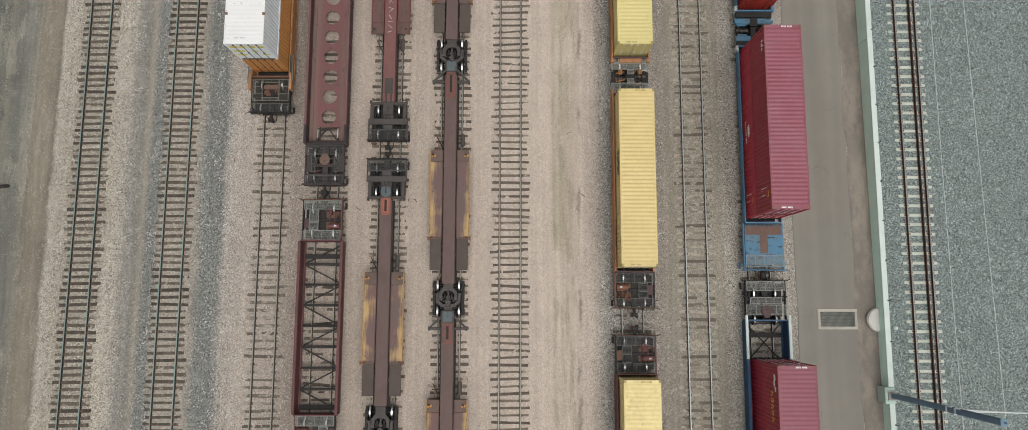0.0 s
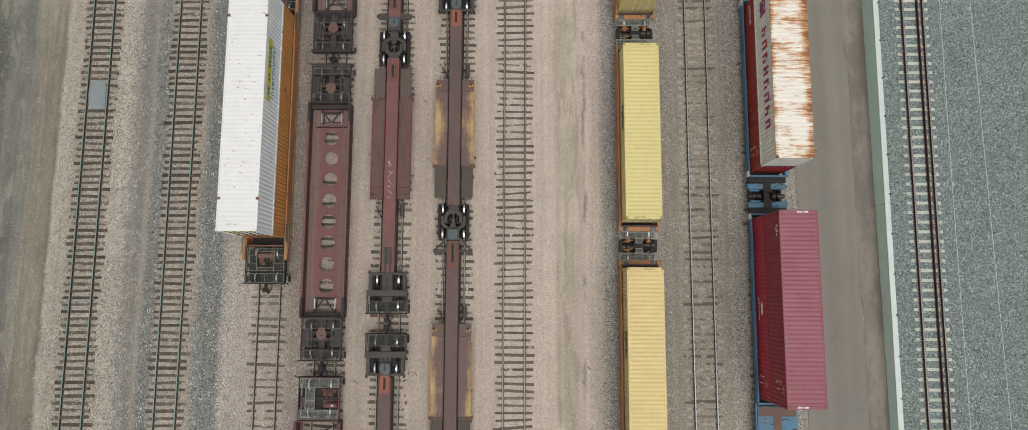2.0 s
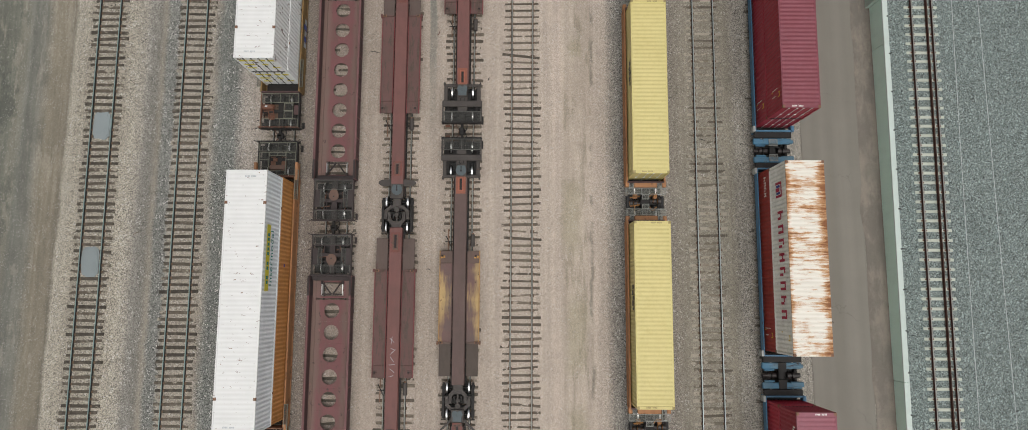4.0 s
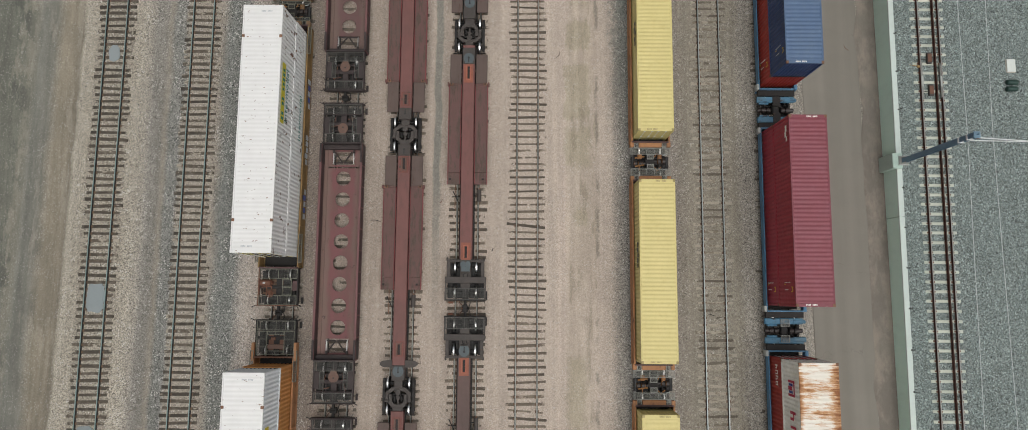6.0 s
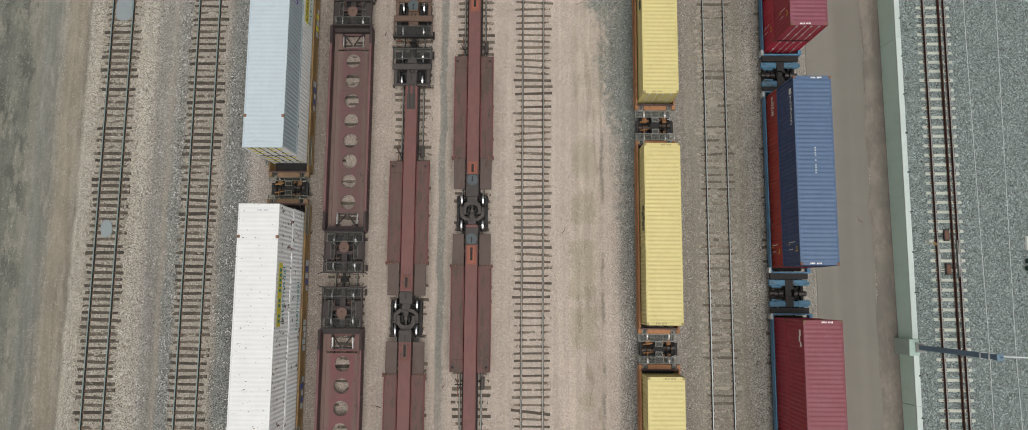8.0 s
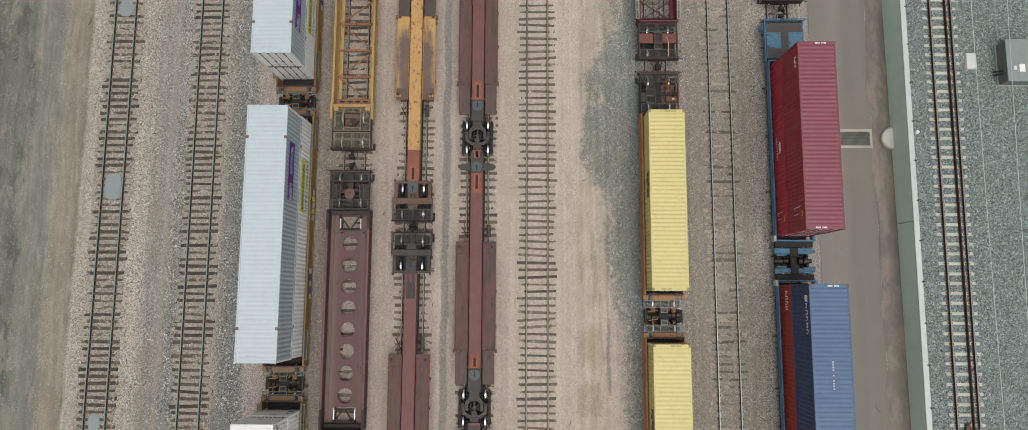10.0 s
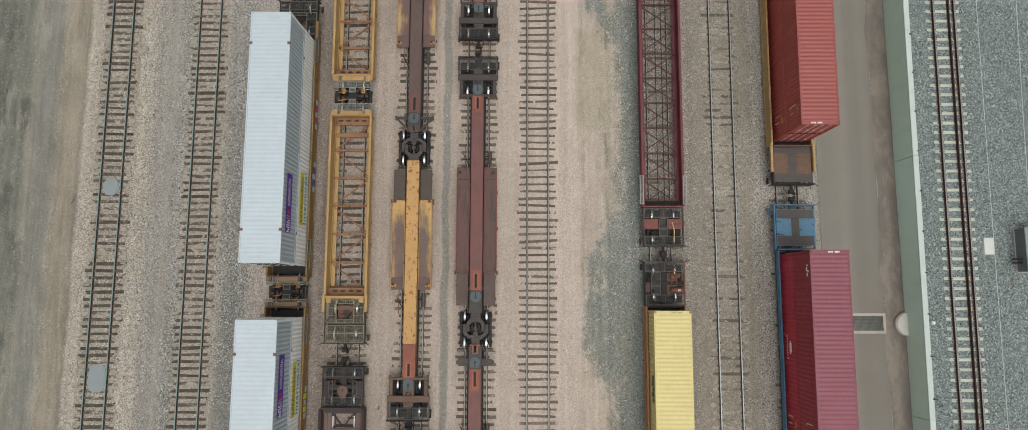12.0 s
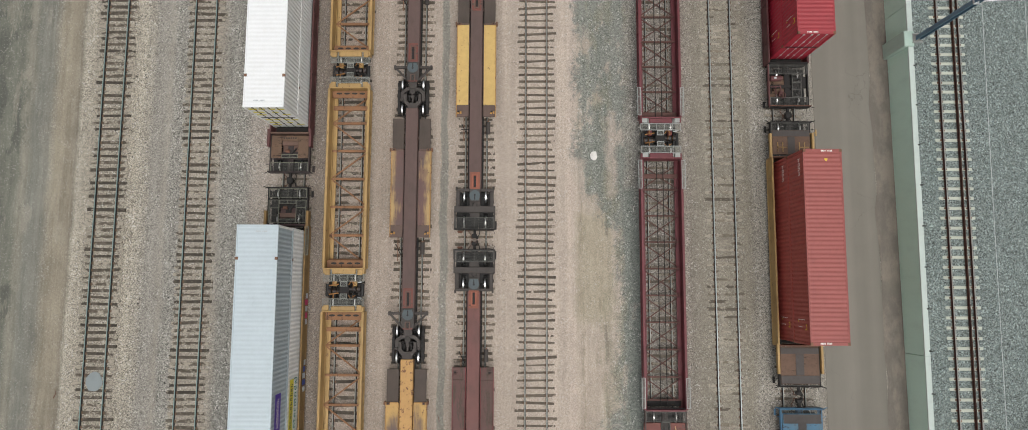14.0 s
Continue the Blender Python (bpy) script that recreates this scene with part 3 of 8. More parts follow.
    "mark_red": paint("red_letters", "a8233f", "8a2438", 0.2, 0.6), "mark_pink": paint("magenta_letters", "b8305f", "98304f", 0.2, 0.6), "mark_grey": paint("grey_mark", "b3b8ba", "a4a9ab", 0.2, 0.6), "mark_blue": paint("blue_band", "2c3f86", "2b3a70", 0.2, 0.5),
    "mortar": concrete("blue_grey_mortar", "848c8d", "777e7f", 0.4), "plastic_green": paint("dark_green_plastic", "1d3a33", "203029", 0.3, 0.5), "cabinet_pale": paint("pale_cabinet_roof", "838c89", "6f7775", 0.3, 0.5), "cabinet_grey": paint("grey_cabinet", "6f7674", "59605e", 0.35, 0.5), "lid": concrete("pale_lid", "ced3cd", "b4b8b2", 0.3),
    "walk_grey": paint("dark_grey_walkway", "4a4542", "3a3634", 0.45, 0.7), "frame_dim": paint("grimy_dark_frame", "443a35", "332c29", 0.5, 0.7, "5a4334", 0.35), "deck_soot": paint("sooty_brown_plate", "675041", "463930", 0.55, 0.75, "3a2e25", 0.4), "frame_tan": paint("rusty_tan_frame", "604c3f", "52402f", 0.5, 0.7, "43342b", 0.4), "plate_brown": paint("grimy_brown_plate", "66503f", "4a3a30", 0.55, 0.75, "332822", 0.5), "roller": paint("brown_black_roller", "2c2522", "1c1817", 0.4, 0.45, "4a3328", 0.3), "gear_ochre": paint("rusty_ochre_gear", "94693b", "5f412b", 0.55, 0.7, "4a3022", 0.4), "brake_orange": paint("rusty_brake_gear", "6b4533", "55392c", 0.5, 0.7), "grate_dark": paint("drain_iron", "4c524d", "393d39", 0.4, 0.7),
}


# ---------------- mesh helpers ----------------
class Shape:
    """Collects boxes, prisms and tubes into one mesh. Materials are named by their keys in M."""

    def __init__(self, mat=""):
        self.v, self.f, self.i, self.mats, self.soft = [], [], [], [], []
        self.mat = mat

    def slot(self, mat):
        mat = mat or self.mat
        if mat not in self.mats:
            self.mats.append(mat)
        return self.mats.index(mat)

    def add(self, verts, faces, mat="", soft=False):
        n, s = len(self.v), self.slot(mat)
        self.v += verts
        self.f += [tuple(a + n for a in f) for f in faces]
        self.i += [s] * len(faces)
        self.soft += [soft] * len(faces)
        return self

    def box(self, x0, x1, y0, y1, z0, z1, mat="", bevel=0.0):
        if not bevel:
            v = [(x, y, z) for z in (z0, z1) for y in (y0, y1) for x in (x0, x1)]
            return self.add(v, [(0, 2, 3, 1), (4, 5, 7, 6), (0, 1, 5, 4), (2, 6, 7, 3), (0, 4, 6, 2), (1, 3, 7, 5)], mat)
        b = min(bevel, (x1 - x0) / 2.5, (y1 - y0) / 2.5, (z1 - z0) / 2.5)
        ring = lambda k, z: [(x0 + k, y0 + b, z), (x0 + b, y0 + k, z), (x1 - b, y0 + k, z), (x1 - k, y0 + b, z), (x1 - k, y1 - b, z), (x1 - b, y1 - k, z), (x0 + b, y1 - k, z), (x0 + k, y1 - b, z)]  # noqa: E731
        v = ring(0, z0) + ring(0, z1 - b) + ring(b, z1)
        f = [tuple(range(7, -1, -1)), tuple(range(16, 24))]
        for r in (0, 8):
            f += [(r + a, r + (a + 1) % 8, r + 8 + (a + 1) % 8, r + 8 + a) for a in range(8)]
        return self.add(v, f, mat)

    def prism(self, outline, axis, a, b, mat="", soft=False):
        """An outline of 2D points drawn out along an axis from a to b."""
        place = {"x": lambda p, t: (t, p[0], p[1]), "y": lambda p, t: (p[0], t, p[1]), "z": lambda p, t: (p[0], p[1], t)}[axis]
        n = len(outline)
        v = [place(p, a) for p in outline] + [place(p, b) for p in outline]
        self.add(v, [tuple(range(n - 1, -1, -1)), tuple(range(n, 2 * n))], mat)
        self.add(v, [(k, (k + 1) % n, n + (k + 1) % n, n + k) for k in range(n)], mat, soft)
        return self

    def rod(self, p, q, r, mat="", sides=8, r2=None):
        """A round bar from p to q."""
        p, q = Vector(p), Vector(q)
        d = (q - p).normalized()
        u = d.orthogonal().normalized()
        w = d.cross(u)
        ring = lambda c, rr: [tuple(c + rr * (u * math.cos(t) + w * math.sin(t))) for t in (2 * math.pi * k / sides for k in range(sides))]  # noqa: E731
        v = ring(p, r) + ring(q, r if r2 is None else r2)
        self.add(v, [tuple(range(sides - 1, -1, -1)), tuple(range(sides, 2 * sides))], mat)
        self.add(v, [(k, (k + 1) % sides, sides + (k + 1) % sides, sides + k) for k in range(sides)], mat, True)
        return self

    def mesh(self, name):
        me = bpy.data.meshes.new(name)
        me.from_pydata(self.v, [], self.f)
        for m in self.mats:
            me.materials.append(M[m])
        me.polygons.foreach_set("material_index", self.i)
        me.polygons.foreach_set("use_smooth", self.soft)
        me.update()
        return me


def part(name, shape, parent, at=(0, 0, 0), label="", turn=0.0):
    """Links a shape or a ready mesh as one part under a thing or a part."""
    ob = new(name, shape.mesh(name) if isinstance(shape, Shape) else shape)
    ob.parent = parent
    ob.location = at
    ob.rotation_euler = (0, 0, turn)
    return tagged(ob, label)


KEPT = {}


def kept(key, make):
    """The mesh made once for a key."""
    if key not in KEPT:
        KEPT[key] = make().mesh(key[0])
    return KEPT[key]


def bx(name, parent, x0, x1, y0, y1, z0, z1, mat, bevel=0.015, label=""):
    """One box-shaped part with eased edges, its origin in its middle."""
    dims = tuple(round(v, 3) for v in (x1 - x0, y1 - y0, z1 - z0))
    me = kept((name, dims, mat, bevel), lambda: Shape(mat).box(-dims[0] / 2, dims[0] / 2, -dims[1] / 2, dims[1] / 2, -dims[2] / 2, dims[2] / 2, "", bevel))
    return part(name, me, parent, ((x0 + x1) / 2, (y0 + y1) / 2, (z0 + z1) / 2), label)


def thing(name, x, y, z, label, category, group="", kind=""):
    ob = new(name)
    ob.location = (x, y, z)
    ob.empty_display_size = 0.3
    return tagged(ob, label, category, group, kind)


# ---------------- levels of the land ----------------
Y0, Y1 = -14.0, 132.0          # stretch of the yard that is built closely
WALL_X = 26.15


def clampy(y):
    return min(max(y, Y0), Y1)


def road_z(y):
    return -0.5 - 0.0082 * clampy(y)


def east_z(y):
    return -0.38 + 0.0083 * clampy(y)


def wall_top(y):
    return 0.42 + 0.0078 * clampy(y)


TRACKS = {1: -30.6, 2: -24.135, 3: -17.25, 4: -13.18, 5: -8.75, 6: -4.27, 7: 0.0, 8: 8.66, 9: 13.29, 10: 17.7}


def yard_z(x, y):
    """The yard lies level, a little hollow between the tracks; the road drops away beside it."""
    d = min(abs(x - t) for t in TRACKS.values())
    low = -0.11 * min(max((d - 1.3) / 1.2, 0), 1)
    if -33.2 < x < -22 and d > 1.3:
        low -= 0.1
    if x > 19.3:
        s = min((x - 19.3) / 1.2, 1)
        return low * (1 - s) + (road_z(y) - 0.03) * s
    if x < -32.6:
        low = -0.3 * min((-32.6 - x) / 1.0, 1) - 0.05
    if x < -37:
        low += 0.25 * min((-37 - x) / 4, 1) * (1 + noise.noise((x * 0.3, y * 0.1, 0)))
    return low + 0.018 * noise.noise((x * 1.7, y * 1.7, 3.0)) + 0.012 * noise.noise((x * 4.1, y * 4.1, 7.0))


def sheet(name, xs, ys, height, mat, label, category):
    v = [(x, y, height(x, y)) for y in ys for x in xs]
    n = len(xs)
    f = [(a, a + 1, a + n + 1, a + n) for r in range(len(ys) - 1) for a in range(r * n, r * n + n - 1)]
    s = Shape(mat).add(v, f, "", True)
    ob = new(name, s.mesh(name))
    return tagged(ob, label, category, kind="structure")


def spread(a, b, n):
    return [a + (b - a) * k / n for k in range(n + 1)]


xs = [-900, -300, -120, -70, -55, -46] + spread(-42, 19.2, 170) + [19.3, 19.6, 19.9, 20.2, 20.5, 21.5, 23, 24.5, 25.5, 26.2]
ys = [-900, -300, -100, -45, -25] + spread(-14, 132, 330) + [145, 165, 230, 420, 1000]
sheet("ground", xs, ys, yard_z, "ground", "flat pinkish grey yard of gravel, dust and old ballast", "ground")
exs = [26.3] + spread(26.8, 44, 40) + [50, 60, 80, 130, 300, 900]
sheet("ground_east", exs, [-900, -300, -100, -45, -25] + spread(-14, 132, 140) + [145, 165, 230, 420, 1000], lambda x, y: east_z(y) + 0.015 * noise.noise((x * 2, y * 2, 1)), "fresh",
      "raised bed of clean blue-grey crushed stone behind the retaining wall", "ballast bed")


# ---------------- road, drains and retaining wall ----------------
def road():
    ys = spread(-90, 210, 150)
    v, f = [], []
    for y in ys:
        for x in (20.55 + 0.12 * noise.noise((0.0, y * 0.4, 2.0)), 21.2, 22.6, 24.0, 24.75 + 0.12 * noise.noise((5.0, y * 0.5, 2.0))):
            v.append((x, y, road_z(y) + 0.03 - 0.02 * abs(x - 22.6) / 2))
        v.append((v[-1][0] + 0.04, y, road_z(y) - 0.06))
        v.append((v[-6][0] - 0.05, y, road_z(y) - 0.06))
    for r in range(len(ys) - 1):
        a = r * 7
        order = [a + 6, a, a + 1, a + 2, a + 3, a + 4, a + 5]
        f += [(p, q, q + 7, p + 7) for p, q in zip(order, order[1:])]
    ob = new("road", Shape("asphalt").add(v, f, "", False).mesh("road"))
    tagged(ob, "worn grey asphalt service road with faint cracks", "road", kind="structure")
    v, f = [], []
    for y in ys:
        edge = 24.72 + 0.32 * noise.noise((1.0, y * 0.35, 0.0)) + 0.16 * noise.noise((3.0, y * 1.1, 0.0))
        for k, x in enumerate((edge, edge + 0.15, 25.2, 25.7, 26.2)):
            v.append((x, y, road_z(y) + (0.012 if k == 0 else 0.045 + 0.02 * noise.noise((x * 2, y, 1.0))) + (0.04 if x > 25.6 else 0)))
    f = [(a, a + 1, a + 6, a + 5) for r in range(len(ys) - 1) for a in range(r * 5, r * 5 + 4)]
    ob = new("gutter_soil", Shape("soil").add(v, f, "", True).mesh("gutter_soil"))
    tagged(ob, "strip of washed brown soil along the foot of the wall", "soil", kind="structure")


road()


def retaining_wall():
    wall = thing("retaining_wall", WALL_X, 0, 0, "green-grey cast concrete retaining wall with pale coping", "retaining wall", kind="structure")
    joints = [-30.0, -19.0, -1.0, 24.0, 48.0, 74.0, 92.0, 116.5, 141.0, 165.0]
    for a, b in zip(joints, joints[1:]):
        s = Shape("wall")
        n = 6
        for k in range(n):
            y0, y1 = a + 0.02 + (b - a - 0.04) * k / n, a + 0.02 + (b - a - 0.04) * (k + 1) / n
            v = [(dx, y, z) for y in (y0, y1) for dx, z in ((-0.05, road_z(y) - 0.4), (0.34, road_z(y) - 0.4), (0.34, wall_top(y)), (0.0, wall_top(y)))]
            s.add(v, [(0, 3, 7, 4), (1, 5, 6, 2), (3, 2, 6, 7)] + ([(0, 1, 2, 3)] if k == 0 else []) + ([(4, 7, 6, 5)] if k == n - 1 else []))
        part("panel", s, wall)
        c = Shape("coping")
        za, zb = wall_top(a), wall_top(b)
        v = [(dx, y, z) for y, zz in ((a + 0.012, za), (b - 0.012, zb)) for dx, z in ((-0.02, zz + 0.003), (0.36, zz + 0.003), (0.36, zz + 0.07), (0.33, zz + 0.09), (0.01, zz + 0.09), (-0.02, zz + 0.07))]
        c.add(v, [(5, 4, 3, 2, 1, 0), (6, 7, 8, 9, 10, 11)] + [(k, (k + 1) % 6, 6 + (k + 1) % 6, 6 + k) for k in range(6)])
        part("coping", c, wall)
    post = Shape("steel_dark").rod((0, 0, 0), (0, 0, 0.3), 0.022, "", 6).box(-0.06, 0.06, -0.05, 0.05, 0, 0.02).rod((-0.02, 0, 0.26), (0.1, 0.03, 0.3), 0.014, "", 5)
    me = post.mesh("post")
    for k in range(52):
        y = -12 + 2.82 * k
        if min(abs(y - p) for p in (-1.6, 51.95, 114.0)) > 1.0:
            part("post", me, wall, (0.33, y, wall_top(y) + 0.088))


retaining_wall()


def drain(y):
    z = road_z(y) + 0.03
    d = thing("storm_drain", 23.35, y, z, "rectangular iron drain grate in a pale concrete frame", "drain", "road drains")
    for x0, x1, y0, y1 in ((-1.4, 1.4, 0.52, 0.72), (-1.4, 1.4, -0.72, -0.52), (-1.4, -1.22, -0.52, 0.52), (1.22, 1.4, -0.52, 0.52)):
        bx("kerb", d, x0, x1, y0, y1, -0.2, 0.03, "kerb", 0.02)
    bx("pit", d, -1.22, 1.22, -0.52, 0.52, -0.3, -0.1, "black", 0)
    g = Shape("grate_dark")
    for k in range(31):
        x = -1.2 + 0.08 * k
        g.box(x - 0.022, x + 0.022, -0.52, 0.52, -0.05, 0.0)
    for k in (-0.25, 0.0, 0.25):
        g.box(-1.22, 1.22, k - 0.02, k + 0.02, -0.05, -0.003)
    part("grate", g, d, (0, 0, 0.01), "dark iron grate")
    c = thing("drain_cover", WALL_X, y - 0.05, z, "pale half-round concrete outlet cap against the wall", "drain cover", "road drains")
    arc = [(-0.86 * math.cos(t), 0.86 * math.sin(t)) for t in (math.pi * (k / 18 - 0.5) for k in range(19))]
    inner = [(0.9 * a, 0.9 * b) for a, b in arc]
    part("base", Shape("kerb").prism(arc, "z", -0.1, 0.28), c)
    part("lid", Shape("white_concrete").prism(inner, "z", 0.28, 0.36), c)


drain(3.6)
drain(80.35)


def catenary_pole(y, lean, x, top, arm):
    z = wall_top(y)
    p = thing("catenary_pole", x, y, z, "blue-grey steel overhead-line mast on a concrete pedestal", "line mast", "masts along the wall")
    bx("pedestal", p, 25.8 - x, 26.5 - x, -0.56, 0.56, road_z(y) - z, 0.22, "pedestal", 0.04, "green-grey concrete pedestal")
    for s in (-1, 1):
        bx("side_bracket", p, -0.4, 0.3, s * 0.3 - 0.03, s * 0.3 + 0.03, 0.1, 0.34, "grating_light", 0.01)
    bx("base_plate", p, -0.36, 0.28, -0.27, 0.27, 0.224, 0.28, "grating_mid", 0.01)
    m = Shape("pole")
    for x0, x1, y0, y1 in ((-0.17, -0.13, -0.15, 0.15), (0.13, 0.17, -0.15, 0.15), (-0.13, 0.13, -0.02, 0.02)):
        m.box(x0, x1, y0, y1, 0.28, top)
    part("mast", m, p)
    part("mast_cap", Shape("pole").box(-0.2, 0.2, -0.2, 0.2, top, top + 0.06, "", 0.02).rod((0, 0, top + 0.06), (0, 0, top + 0.3), 0.04), p)
    for zz in (arm - 0.8, arm):
        bx("clamp", p, -0.2, 0.2, -0.18, 0.18, zz, zz + 0.12, "galv", 0.01)
    a = Shape("galv").rod((0.2, 0, arm + 0.05), (4.4, lean, arm - 0.35), 0.035).rod((0.2, 0, arm - 0.75), (4.0, lean, arm - 0.4), 0.03).rod((2.4, lean * 0.6, arm - 0.17), (2.9, lean * 0.8, arm - 1.0), 0.02)
    part("cantilever_arm", a, p, (0, 0, 0), "pale galvanised tube bracket")
    i = Shape("deck_rust")
    for k in range(4):
        i.rod((0.28 + 0.08 * k, 0, arm + 0.04 - 0.008 * k), (0.32 + 0.08 * k, 0, arm + 0.035 - 0.008 * k), 0.08)
    part("insulator", i, p)


for y, lean, x, top, arm in ((-1.56, -0.15, 26.35, 11.0, 7.1), (51.95, -0.15, 26.58, 8.0, 7.3), (114.0, 0.15, 26.75, 8.4, 7.2)):
    catenary_pole(y, lean, x, top, arm)


def wire(name, label, pts, r):
    s = Shape("wire")
    for p, q in zip(pts, pts[1:]):
        s.rod(p, q, r, "", 5)
    ob = new(name, s.mesh(name))
    tagged(ob, label, "overhead wire", "overhead wires")


def sag(ends, drop, n=10):
    pts = []
    for (xa, ya, za), (xb, yb, zb) in zip(ends, ends[1:]):
        for k in range(n):
            t = k / n
            pts.append((xa + (xb - xa) * t, ya + (yb - ya) * t, za + (zb - za) * t - drop * 4 * t * (1 - t)))
    return pts + [ends[-1]]


wire("feeder_wire", "thin pale wire strung along the masts", sag([(26.9, y, wall_top(y) + 6.7) for y in (-55, -1.56, 52.1, 114.0, 170)], 0.25), 0.014)
wire("contact_wire", "thin pale overhead wire zigzagging above the track", sag([(29.4 + o, y, east_z(y) + h) for y, o, h in ((-55, 0.3, 6.8), (-1.56, 0.45, 6.9), (52.1, -0.55, 6.9), (114.0, 0.6, 6.8), (170, -0.3, 6.8))], 0.12), 0.014)


# ---------------- freight containers ----------------
def corrugated(length, height, pitch, deep, flat=0.5):
    """A ribbed sheet: runs along y, stands up in z, ribs proud towards +x, back plane at x = 0."""
    n = max(2, round(length / pitch))
    p = length / n
    prof = []
    for k in range(n):
        y = -length / 2 + k * p
        r = (0.25, 0.5, 0.75) if flat < 0.7 else (0.05, 0.84, 0.89)
        prof += [(y, 0.012), (y + p * r[0], 0.012 + deep), (y + p * r[1], 0.012 + deep), (y + p * r[2], 0.012)]
    prof.append((length / 2, 0.012))
    v, f = [], []
    for y, x in prof:
        v += [(x, y, 0), (x, y, height), (0, y, height), (0, y, 0)]
    for k in range(len(prof) - 1):
        a = 4 * k
        f += [(a, a + 4, a + 5, a + 1), (a + 1, a + 5, a + 6, a + 2), (a + 2, a + 6, a + 7, a + 3), (a + 3, a + 7, a + 4, a)]
    e = 4 * (len(prof) - 1)
    f += [(0, 1, 2, 3), (e + 3, e + 2, e + 1, e)]
    return v, f


def sheet_part(name, parent, length, height, pitch, deep, mat, place, flat=0.5):
    """A ribbed sheet in one of the five sides of a box: place turns and moves it."""
    def make():
        v, f = corrugated(length, height, pitch, deep, flat)
        return Shape(mat).add(v, f)
    ob = part(name, kept((name, round(length, 2), round(height, 2), pitch, deep, mat), make), parent)
    ob.matrix_local = place
    return ob


def marks(parent, name, mat, bars, at, turn=None, label=""):
    """Plain bars in place of writing: (x0, x1, y0, y1) on a plane that faces +z, then turned."""
    for some in [bars]:
        s = Shape(mat)
        for x0, x1, y0, y1 in some:
            s.box(x0, x1, y0, y1, 0, 0.006)
        ob = part(name, s, parent, at, label)
        if turn:
            ob.rotation_euler = turn
        if len(some) > 1:
            tagged(ob, kind="stuff")
    return ob


def dashes(n, w, h, gap, skip=()):
    return [((k - n / 2) * (w + gap), (k - n / 2) * (w + gap) + w, -h / 2, h / 2) for k in range(n) if k not in skip]


def letters(n, w, h, gap, stroke=0.07):
    """Plain strokes in the place of large lettering: two uprights and a bar each."""
    bars = []
    for k in range(n):
        x = (k - n / 2) * (w + gap)
        bars += [(x, x + stroke, -h / 2, h / 2), (x + w - stroke, x + w, -h / 2, h / 2 if k % 2 else h * 0.1), (x + stroke, x + w - stroke, (h / 2 - stroke) * (1 if k % 3 else 0), (h / 2 - stroke) * (1 if k % 3 else 0) + stroke)]
    return bars


def words(parent, text, size, mat, at, turn):
    """Real lettering in the built-in font, as a thin mesh centred on its place."""
    cu = bpy.data.curves.new("lettering", "FONT")
    cu.body, cu.size, cu.extrude, cu.align_x, cu.align_y, cu.space_character = text, size, 0.004, "CENTER", "CENTER", 1.12
    tmp = bpy.data.objects.new("lettering", cu)
    bpy.context.scene.collection.objects.link(tmp)
    me = bpy.data.meshes.new_from_object(tmp.evaluated_get(bpy.context.evaluated_depsgraph_get()))
    bpy.data.objects.remove(tmp)
    me.materials.clear()
    me.materials.append(M[mat])
    ob = part("lettering", me, parent, at)
    ob.rotation_euler = turn
    return ob


EAST = (radians(90), 0, radians(90))     # a plane of marks on an east side, reading upwards along y
WEST = (radians(90), 0, radians(-90))


